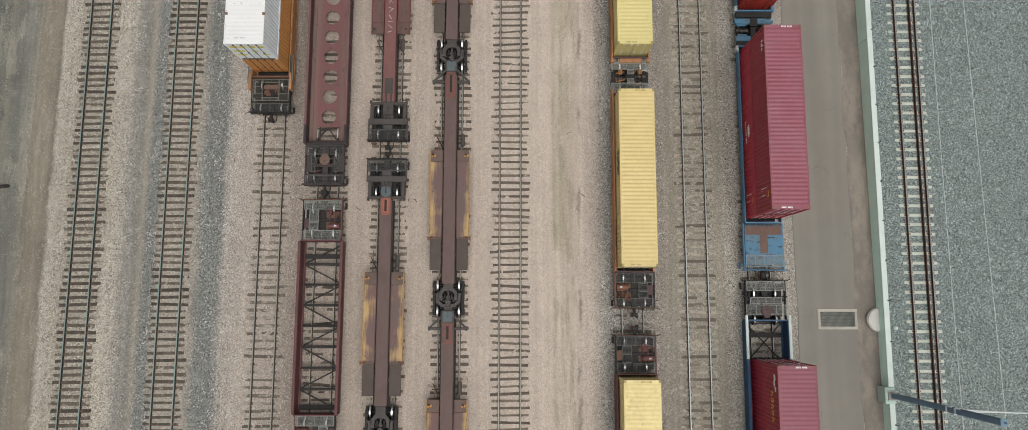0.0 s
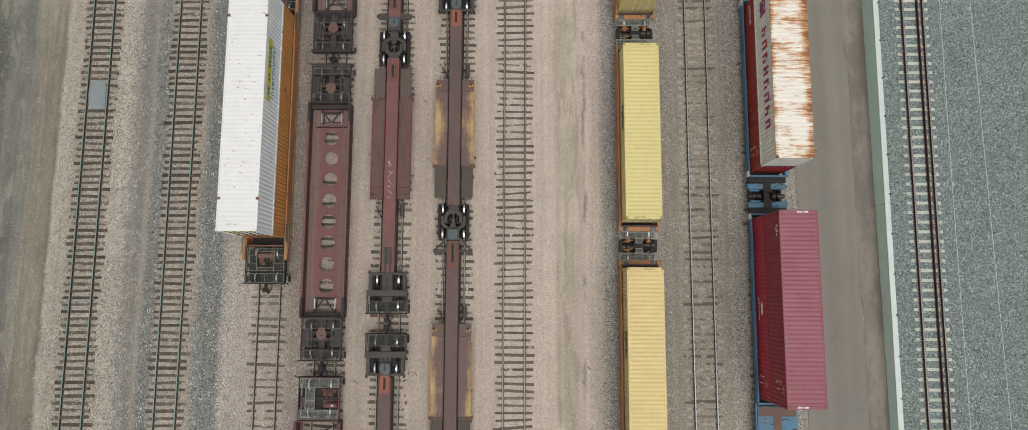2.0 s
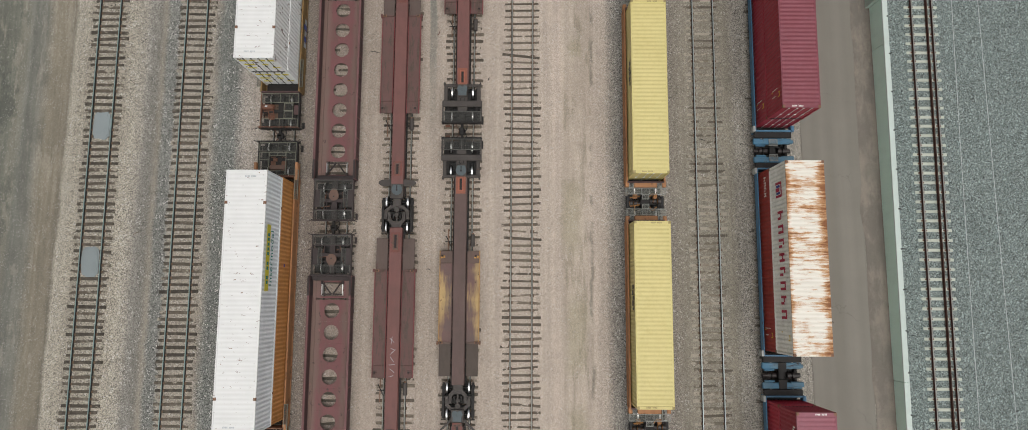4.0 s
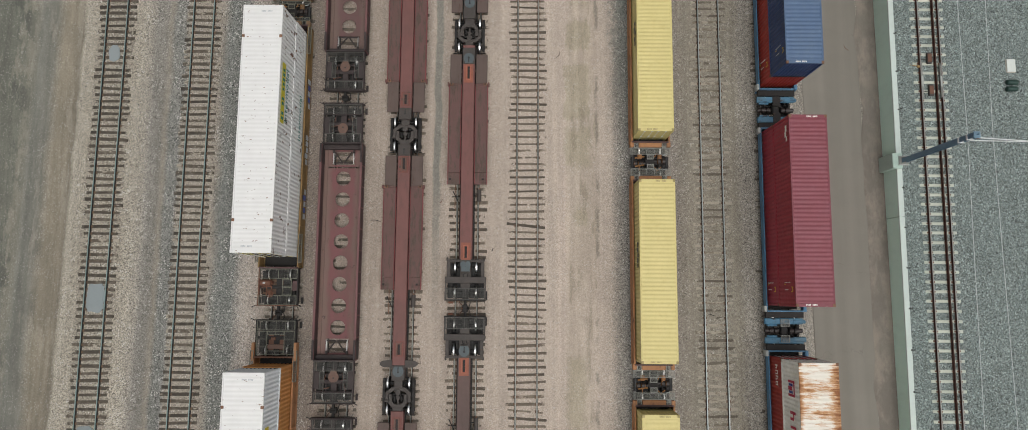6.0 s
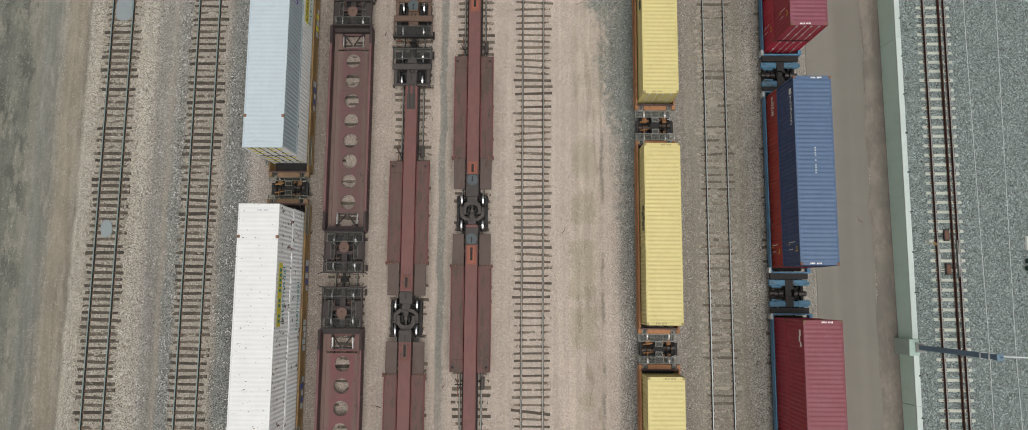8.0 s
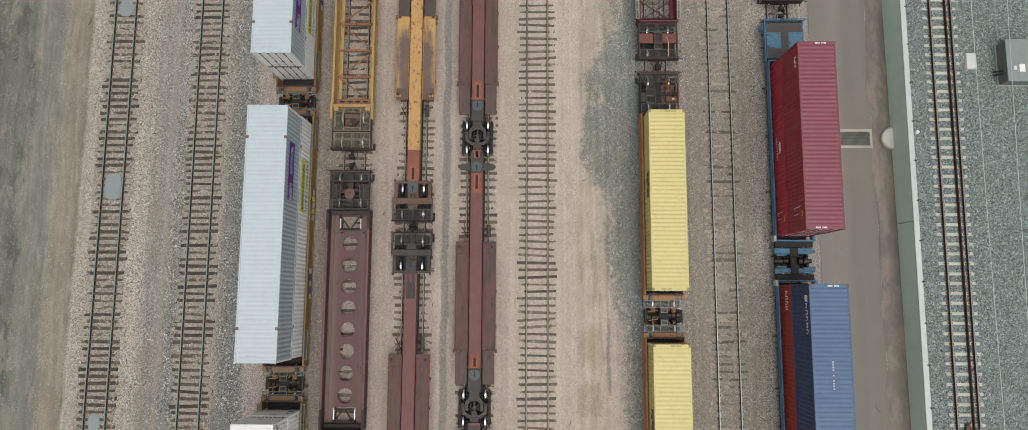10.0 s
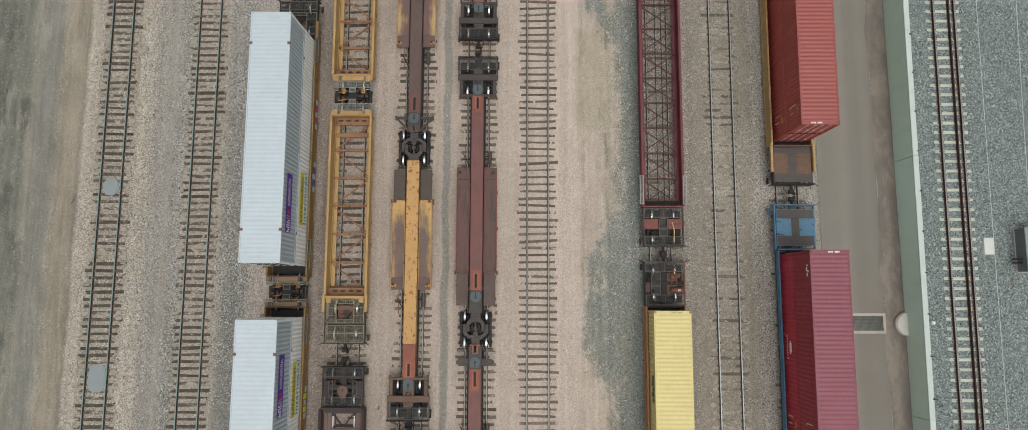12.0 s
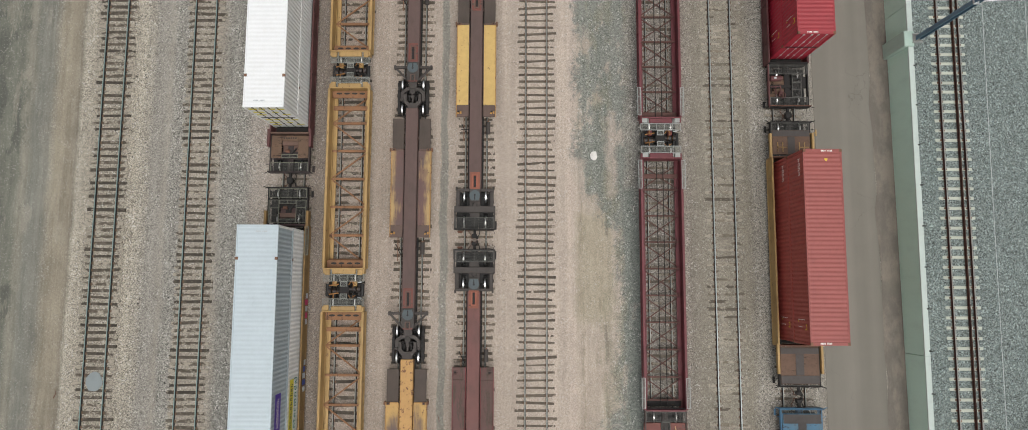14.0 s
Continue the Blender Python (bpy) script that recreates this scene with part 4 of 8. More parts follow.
def container(x, y0, z0, length, width, height, roof, side, label, group, ends="", fifty3=False, roof_mark="mark_white", pitch=0.278, doors=1, west="", tilt=0.0):
    """A freight container that stands at z0 from y0 to y0 + length. doors: 1 at its high-y end, -1 at its low-y end."""
    c = thing("freight_container", x, y0 + length / 2, z0, label, "container", group)
    c.rotation_euler = (0, 0, tilt)
    h, w, ends = length / 2, width / 2, ends or side
    fr = west or side
    bx("underframe", c, -w + 0.02, w - 0.02, -h + 0.02, h - 0.02, 0.0, 0.14, "steel_dark", 0)
    for s, m, n in ((1, side, "side_wall"), (-1, fr, "side_wall")):
        place = Matrix.Translation((s * (w - 0.065), 0, 0.14)) @ (Matrix.Identity(4) if s > 0 else Matrix.Rotation(math.pi, 4, "Z"))
        sheet_part(n, c, length - 0.3, height - 0.22, pitch, 0.036, m, place)
        bx("top_rail", c, s * w - (0.09 if s > 0 else 0), s * w + (0 if s > 0 else 0.09), -h + 0.15, h - 0.15, height - 0.085, height - 0.02, roof, 0.012)
        bx("bottom_rail", c, s * w - (0.07 if s > 0 else 0), s * w + (0 if s > 0 else 0.07), -h + 0.15, h - 0.15, 0.0, 0.15, m, 0.012)
        for t in (1, -1):
            bx("corner_post", c, min(s * w, s * (w - 0.14)), max(s * w, s * (w - 0.14)), min(t * h, t * (h - 0.14)), max(t * h, t * (h - 0.14)), 0.118, height - 0.118, ends, 0.02)
    # roof: a ribbed sheet laid on its back
    lay = Matrix.Translation((w - 0.09, 0, height - 0.06)) @ Matrix.Rotation(radians(-90), 4, "Y")
    sheet_part("roof", c, length - 0.36, width - 0.18, pitch if not fifty3 else 0.28, 0.015 if not fifty3 else 0.009, roof, lay, 0.5)
    for t in (1, -1):
        bx("roof_plate", c, -w + 0.09, w - 0.09, min(t * h, t * (h - 0.2)), max(t * h, t * (h - 0.2)), height - 0.09, height - 0.012, roof, 0.01)
    # blind end
    t = -doors
    place = Matrix.Translation((0, t * (h - 0.075), 0.14)) @ Matrix.Rotation(radians(90 * t), 4, "Z")
    sheet_part("end_wall", c, width - 0.26, height - 0.22, 0.25, 0.04, ends, place)
    # doors with lock rods
    t = doors
    for s in (-1, 1):
        d = bx("door", c, min(s * 0.008, s * (w - 0.13)), max(s * 0.008, s * (w - 0.13)), min(t * (h - 0.1), t * (h - 0.04)), max(t * (h - 0.1), t * (h - 0.04)), 0.15, height - 0.11, ends, 0.02)
        for k in (0.28, 0.8):
            part("lock_rod", kept(("lock_rod", height, fifty3), lambda: Shape("steel_grey" if fifty3 else "galv").rod((0, 0, -height / 2 + 0.2), (0, 0, height / 2 - 0.2), 0.02, "", 6).box(-0.06, 0.06, -0.03, 0.03, -0.3, -0.22).box(-0.05, 0.05, -0.03, 0.03, height / 2 - 0.32, height / 2 - 0.22)),
                 d, (s * (k - 0.62), t * 0.05, 0))
    # corner castings; long boxes carry a second set at the forty-foot posts
    corner = "mark_faint" if "yellow" in roof else "casting"
    spots = [h - 0.09] + ([6.0] if fifty3 else [])
    for yy in spots:
        for s in (-1, 1):
            for t in (-1, 1):
                for z in ((0.0, 0.118), (height - 0.118, height + 0.004)):
                    bx("corner_casting", c, min(s * w, s * (w - 0.165)) - 0.003, max(s * w, s * (w - 0.165)) + 0.003, t * yy - 0.092, t * yy + 0.092, z[0], z[1], roof if fifty3 and yy > 7 else corner, 0.015)
    if roof_mark:
        for t in (-1, 1):
            marks(c, "roof_marking", roof_mark, dashes(9, 0.055, 0.1, 0.025, (4,)), (0.25 * t, t * (h - 0.42) if fifty3 else t * (h - 0.12), height + (0.012 if fifty3 else -0.008)), (0, 0, 0 if t < 0 else math.pi))
    return c


def add_side_marks(c, side, y, z, mat, bars, name="marking"):
    """Bars on the ribbed side of a box: side 1 is its east face."""
    w = c["half"]
    marks(c, name, mat, bars, (side * (w + 0.004), y, z), EAST if side > 0 else WEST)


FLOOR = 0.53   # loaded height of the well floor

# --- long domestic boxes, two high, on the third track
def long_stack(y0, top_roof, top_side, low_side, label_top, label_low, kind):
    low = container(TRACKS[3] - 0.05, y0 + 0.05, FLOOR, 16.15, 2.59, 2.9, low_side, low_side, label_low, "stacked long containers", fifty3=True, roof_mark="", doors=-1)
    top = container(TRACKS[3] - 0.05, y0, FLOOR + 2.91, 16.15, 2.59, 2.9, top_roof, top_side, label_top, "stacked long containers", "side_white" if kind == "purple" else "", fifty3=True, roof_mark="mark_grey", doors=-1)
    for c in (low, top):
        c["half"] = 1.295
    if kind == "lemon":      # upper box with a lemon sign and green letters
        add_side_marks(top, 1, 2.6, 2.1, "mark_lemon", [(-2.1, 2.1, -0.3, 0.3)], "sign_panel")
        words(top, "Intermodal", 0.72, "mark_green", (1.3, 2.6, 1.45), EAST)
        marks(top, "sign_letters", "mark_green", dashes(11, 0.2, 0.3, 0.1, (2, 5)), (1.295 + 0.012, 2.6, 2.1), EAST)
    if kind == "purple":
        p, q = (4.0, 3.4) if y0 < 70 else (-4.2, -3.6)
        marks(top, "sign_panel", "mark_purple", [(-1.9, 1.9, -0.48, 0.48)], (1.3, p, 1.75), EAST)
        marks(top, "sign_letters", "mark_pink", dashes(2, 0.26, 0.4, 0.06), (1.308, p - 0.7, 1.75), EAST)
        marks(top, "sign_letters", "mark_white", letters(4, 0.22, 0.55, 0.06), (1.308, p - 1.3, 1.75), EAST)
        marks(top, "sign_letters", "mark_white", letters(7, 0.19, 0.42, 0.07, 0.045), (1.308, p + 0.75, 1.75), EAST)
        marks(low, "sign_panel", "mark_lemon", [(-1.8, 1.8, -0.36, 0.36)], (1.3, q, 2.15), EAST)
        marks(low, "sign_letters", "mark_dark", letters(11, 0.2, 0.4, 0.09), (1.308, q, 2.15), EAST)
        words(low, "Intermodal", 0.72, "mark_green", (1.3, q + 0.1, 1.4), EAST)
    if kind == "rusty":
        words(low, "Intermodal", 0.66, "mark_green", (1.3, 1.6, 1.5), EAST)
    if kind == "lemon":
        marks(low, "paint_blot", "mark_purple", [(-0.1, 0.12, -0.12, 0.1)], (1.3, 2.2, 1.9), EAST)
    if kind == "rusty":
        marks(top, "sign_panel", "mark_lemon", [(-2.0, 2.0, -0.32, 0.32)], (1.3, 2.4, 2.15), EAST)
        marks(top, "sign_letters", "mark_green", dashes(11, 0.2, 0.34, 0.12, (2, 5)), (1.308, 2.4, 2.15), EAST)
        words(top, "Intermodal", 0.72, "mark_green", (1.3, 2.4, 1.45), EAST)
    # bands across the door end
    for c, m in () if 80 < y0 < 90 else ((top, "mark_lemon"), (low, "mark_lemon" if kind != "lemon" else "box_orange")):
        marks(c, "door_band", m, [(-1.12, -0.62, -0.13, 0.13), (-0.5, -0.1, -0.1, 0.13), (0.15, 0.55, -0.13, 0.13), (0.68, 1.12, -0.13, 0.1), (-1.1, -0.4, -0.85, -0.62), (0.1, 0.5, -0.85, -0.65), (0.6, 1.1, -1.4, -1.25), (-1.1, -0.5, -1.5, -1.3)], (0, -8.075 + 0.02, 2.3), (radians(90), 0, 0))
    return top, low


long_stack(21.3, "box_white", "side_grey", "box_orange", "white long container with rusty roof fixings, stacked on an orange one", "orange long container in a well car under a white one", "lemon")
long_stack(44.75, "box_white", "side_rusty", "side_rusty", "white long container with rust-streaked side on top of another", "white rust-streaked long container in a well car", "rusty")
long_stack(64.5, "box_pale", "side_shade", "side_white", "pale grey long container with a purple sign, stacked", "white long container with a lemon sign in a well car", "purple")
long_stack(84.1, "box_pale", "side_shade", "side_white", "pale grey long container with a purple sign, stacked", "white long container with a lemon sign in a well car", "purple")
long_stack(107.65, "box_white_clean", "side_white", "side_white", "clean white long container with a banded door end, stacked", "white long container in a well car under a clean one", "plain")
long_stack(-8.5 - 16.15, "box_white_clean", "side_white", "side_white", "clean white long container, stacked", "white long container in a well car", "plain")

# --- yellow boxes, one high, on the eighth track
for y0, m in ((-12.46, "box_yellow_old"), (7.1, "box_yellow_tan"), (22.5, "box_yellow"), (37.9, "box_yellow"), (53.4, "box_yellow"), (69.05, "box_yellow")):
    c = container(TRACKS[8], y0, FLOOR, 12.19, 2.438, 2.9, m, m, "aged yellow container with a rusty roof edge in a well car" if "old" in m else "plain yellow ribbed container in an orange well car",
                  "yellow containers", roof_mark="mark_faint", doors=-1)
    if "old" not in m:
        marks(c, "graffiti", "mark_dark", [(-0.9, -0.6, 0.0, 0.5), (-0.55, -0.2, -0.2, 0.35), (-0.15, 0.1, 0.05, 0.6), (0.15, 0.5, -0.15, 0.4), (0.55, 0.8, 0.0, 0.45)], (-1.225, 1.0, 1.9), WEST)

# --- stacks of two on the tenth track
def stack40(y0, h1, h2, roof, side_top, side_low, label_top, label_low, mark, kind, doors=-1):
    x = TRACKS[10] + 0.12
    low = container(x, y0 + 0.03, FLOOR, 12.19, 2.438, h1, side_low, side_low, label_low, "stacked containers", roof_mark="", doors=doors)
    top = container(x, y0, FLOOR + h1 + 0.01, 12.19, 2.438, h2, roof, side_top, label_top, "stacked containers", roof_mark=mark, doors=doors)
    for c, h in ((low, h1), (top, h2)):
        rows = [(x0, x0 + 0.05, 0.12 * j - 0.5, 0.12 * j - 0.42) for x0, n in ((-0.35, 8), (0.1, 5)) for j in range(n)]
        marks(c, "side_marking", "mark_white", rows, (-1.224, -4.9, h - 1.2), WEST)
        marks(c, "side_marking", "mark_yellow", [(-0.05, 0.3, 0.5, 0.58), (0.24, 0.3, 0.3, 0.5), (-0.05, 0.01, 0.38, 0.5), (-0.25, -0.18, -0.75, -0.6)], (-1.224, -4.9, h - 1.0), WEST)
    if kind == "turtle":
        marks(low, "emblem", "mark_white", [(-0.3, 0.3, -0.16, 0.2), (0.3, 0.42, -0.1, 0.1), (-0.42, -0.3, -0.06, 0.08)], (-1.224, -0.1, h1 - 0.8), WEST)
        marks(low, "side_letters", "mark_white", dashes(9, 0.1, 0.12, 0.08), (-1.224, -0.15, h1 - 1.3), WEST)
        marks(top, "emblem", "mark_white", [(-0.3, -0.2, -0.1, 0.2), (-0.15, 0.1, -0.16, 0.0), (0.05, 0.16, 0.0, 0.2), (0.2, 0.42, -0.1, 0.06)], (-1.224, 4.9, h2 - 0.5), WEST)
    if y0 < 0:
        marks(top, "side_letters", "mark_yellow", letters(5, 0.26, 0.4, 0.14, 0.08), (-1.224, 3.4, h2 - 1.1), WEST)
    if kind == "gull":
        for c, h in ((top, h2),):
            marks(c, "emblem", "mark_white", [(-0.5, -0.1, -0.1, 0.16), (-0.1, 0.25, -0.18, 0.05), (0.25, 0.55, 0.0, 0.2)], (-1.224, 5.0, h - 0.6), WEST)
    if kind == "letters":
        marks(top, "sign_letters", "mark_red", letters(8, 0.56, 0.85, 0.34, 0.17), (-1.224, -0.6, h2 - 1.2), WEST)
        marks(top, "emblem", "mark_red", [(-0.5, -0.35, -0.5, 0.5), (-0.35, 0.35, 0.35, 0.5), (0.35, 0.5, -0.5, 0.5), (-0.12, 0.12, -0.5, 0.1)], (-1.224, 4.4, h2 - 1.3), WEST)
        marks(top, "emblem", "mark_blue", [(-0.3, -0.15, -0.4, 0.2), (0.15, 0.3, -0.4, 0.2)], (-1.224, 4.4, h2 - 1.3), WEST)
        marks(low, "sign_letters", "mark_white", letters(4, 0.26, 0.4, 0.1), (-1.224, 4.9, h1 - 0.8), WEST)
    if kind == "navy":
        marks(top, "sign_letters", "mark_white", letters(5, 0.3, 0.28, 0.1), (-1.224, 3.9, h2 - 0.55), WEST)
        marks(top, "emblem", "mark_white", [(-0.2, 0.2, -0.2, 0.2)], (-1.224, 5.2, h2 - 0.55), WEST)
        marks(low, "sign_letters", "mark_white", letters(4, 0.24, 0.42, 0.1), (-1.224, 5.0, h1 - 0.8), WEST)
        marks(top, "roof_letters", "mark_grey", dashes(11, 0.09, 0.1, 0.07, (4, 6)), (0.0, 0.6, h2 + 0.003), (0, 0, radians(90)))
    if kind == "script":
        for c, h in ((top, h2), (low, h1)):
            marks(c, "sign_letters", "mark_white", letters(4, 0.2, 0.3, 0.09, 0.055), (-1.224, 5.0, h - 0.7), WEST)
    if kind == "script":
        marks(top, "roof_emblem", "mark_yellow", [(-0.1, 0.1, 0.0, 0.08), (-0.05, 0.05, -0.08, 0.0)], (0.2, 5.4, h2 + 0.003))
    return top


stack40(-11.3, 2.59, 2.59, "box_red", "box_red_dark", "box_red_dark", "wine-red ribbed container stacked on another", "wine-red container in a blue well car", "mark_white", "gull", 1)
stack40(10.6, 2.59, 2.9, "box_red_pale", "box_red_dark", "box_red_side", "wine-red ribbed container stacked on another", "wine-red container in a blue well car", "mark_white", "turtle")
stack40(26.1, 2.59, 2.9, "box_rust", "box_cream", "box_brown", "off-white container with a heavily rusted roof, stacked", "red-brown container under an off-white one", "", "letters", 1)
stack40(41.7, 2.59, 2.9, "box_red_deep", "box_red_dark", "box_red_dark", "wine-red ribbed container stacked on another", "wine-red container in a blue well car", "mark_white", "gull")
stack40(57.28, 2.59, 2.9, "box_blue", "box_blue_dark", "box_brown", "faded blue container stacked on a red-brown one", "red-brown container under a blue one", "mark_white", "navy", 1)
stack40(72.85, 2.59, 2.9, "box_red", "box_red_dark", "box_red_side", "wine-red ribbed container stacked on another", "wine-red container in a blue well car", "mark_white", "turtle")
stack40(93.02, 2.59, 2.65, "box_oxide", "box_oxide_side", "box_oxide_side", "brick-red container stacked on a like one", "brick-red container in a yellow well car", "mark_white", "script")
stack40(112.7, 2.59, 2.65, "box_bright", "box_red_side", "box_red_side", "bright red container stacked on a like one", "bright red container in a well car", "mark_white", "script")


# ---------------- running gear ----------------
RAIL = 0.18


def wheelset_shape():
    """Axle and both wheels, turned as one piece about x."""
    half = [(0.0, 0.075, "wheel"), (0.63, 0.075, "wheel"), (0.64, 0.16, "wheel"), (0.66, 0.17, "wheel"), (0.665, 0.43, "wheel"), (0.672, 0.445, "wheel"), (0.682, 0.445, "wheel"), (0.692, 0.424, "wheel"),
            (0.80, 0.418, "tread"), (0.812, 0.40, "wheel"), (0.80, 0.33, "wheel"), (0.78, 0.16, "wheel"), (0.84, 0.13, "wheel"), (0.86, 0.08, "wheel"), (0.95, 0.075, "wheel"), (0.95, 0.0, "wheel")]
    run = [(-x, r, m) for x, r, m in half[:0:-1]] + half
    s, n = Shape("wheel"), 30
    v = [(x, r * math.cos(2 * math.pi * k / n), r * math.sin(2 * math.pi * k / n)) for x, r, m in run for k in range(n)]
    s.v = v
    for j in range(len(run) - 1):
        m = "tread" if min(abs(run[j][0]), abs(run[j + 1][0])) > 0.69 and max(abs(run[j][0]), abs(run[j + 1][0])) < 0.805 and min(run[j][1], run[j + 1][1]) > 0.41 else "wheel"
        for k in range(n):
            s.f.append((j * n + k, j * n + (k + 1) % n, (j + 1) * n + (k + 1) % n, (j + 1) * n + k))
            s.i.append(s.slot(m))
            s.soft.append(False)
    return s


def side_frame_shape():
    out = [(-1.2, 0.36), (-1.2, 0.54), (-0.95, 0.62), (-0.55, 0.62), (-0.35, 0.70), (0.35, 0.70), (0.55, 0.62), (0.95, 0.62), (1.2, 0.54), (1.2, 0.36), (0.75, 0.36), (0.42, 0.16), (-0.42, 0.16), (-0.75, 0.36)]
    s = Shape("steel_dark").prism(out, "x", -0.085, 0.085)
    for d in (-1, 1):
        s.box(-0.12, 0.12, d * 0.89 - 0.17, d * 0.89 + 0.17, 0.3, 0.6, "wheel", 0.04)
    return s


def bolster_shape():
    s = Shape("steel_dark").box(-0.98, 0.98, -0.2, 0.2, 0.34, 0.56, "", 0.04).rod((0, 0, 0.56), (0, 0, 0.66), 0.2, "", 16)
    for k in (-1, 1):
        for d in (-0.13, 0.13):
            s.rod((k * 1.0, d, 0.2), (k * 1.0, d, 0.42), 0.07, "", 8)
    return s


def rigging_shape():
    """Brake beams and shoes of a bogie, tied by two long rods."""
    s = Shape("wheel")
    for k in (-1, 1):
        s.box(k * 0.52 - 0.04, k * 0.52 + 0.04, -1.25, 1.25, 0.19, 0.25, "", 0.01)
    for d in (-1, 1):
        # extra black slats stand for the shade on the ground under the bogie
        for q in (0.62, 0.76, 1.02, 1.2):
            s.box(-0.62, 0.62, d * q - 0.045, d * q + 0.045, 0.16, 0.24, "", 0.01)
        s.box(-0.8, 0.8, min(d * 0.3, d * 0.48), max(d * 0.3, d * 0.48), 0.22, 0.4, "", 0.02)
        for k in (-1, 1):
            s.box(min(k * 0.6, k * 0.98), max(k * 0.6, k * 0.98), min(0.02 * d, d * 0.46), max(0.02 * d, d * 0.46), 0.2, 0.3, "", 0.02)
            s.box(k * 0.74 - 0.1, k * 0.74 + 0.1, min(d * 0.36, d * 0.47), max(d * 0.36, d * 0.47), 0.3, 0.62, "", 0.03)
    return s


WHEELSET, SIDE_FRAME, BOLSTER = wheelset_shape().mesh("wheelset"), side_frame_shape().mesh("side_frame"), bolster_shape().mesh("bolster")
RIGGING = rigging_shape().mesh("brake_rigging")


def bogie(car, y):
    """A two-axle bogie under a car, standing on the rails."""
    t = part("bogie", BOLSTER, car.o, (0, y - car.y, RAIL))
    tagged(part("brake_rigging", RIGGING, t), kind="stuff")
    for s in (-1, 1):
        part("side_frame", SIDE_FRAME, t, (s * 1.0, 0, 0))
        part("wheelset", WHEELSET, t, (0, s * 0.89, 0.42))


GRATE_BARS = {"grating_straw": "bar_straw", "grating_mid": "bar_mid", "grating_light": "bar_mid", "grating_blue": "bar_mid"}


def grating_shape(w, d, mat):
    """An open walkway: a pale flat frame with fine dark bearing bars, w across and d along, its top at z = 0."""
    s, fill = Shape(mat), GRATE_BARS.get(mat, "bar_dark")
    e = 0.035
    for x in (-w / 2, w / 2 - e):
        s.box(x, x + e, -d / 2, d / 2, -0.05, 0.0)
    for y in (-d / 2, d / 2 - e):
        s.box(-w / 2 + e, w / 2 - e, y, y + e, -0.05, 0.0)
    n = max(3, round((d if w > d else w) / 0.055))
    m = max(1, round((w if w > d else d) / 0.62))
    for k in range(1, n):
        if w > d:
            y = -d / 2 + d * k / n
            s.box(-w / 2 + e, w / 2 - e, y - 0.0085, y + 0.0085, -0.032, -0.006, fill)
        else:
            x = -w / 2 + w * k / n
            s.box(x - 0.0085, x + 0.0085, -d / 2 + e, d / 2 - e, -0.032, -0.006, fill)
    for k in range(1, m):
        if w > d:
            x = -w / 2 + w * k / m
            s.box(x - 0.013, x + 0.013, -d / 2 + e, d / 2 - e, -0.03, -0.002)
        else:
            y = -d / 2 + d * k / m
            s.box(-w / 2 + e, w / 2 - e, y - 0.013, y + 0.013, -0.03, -0.002)
    return s


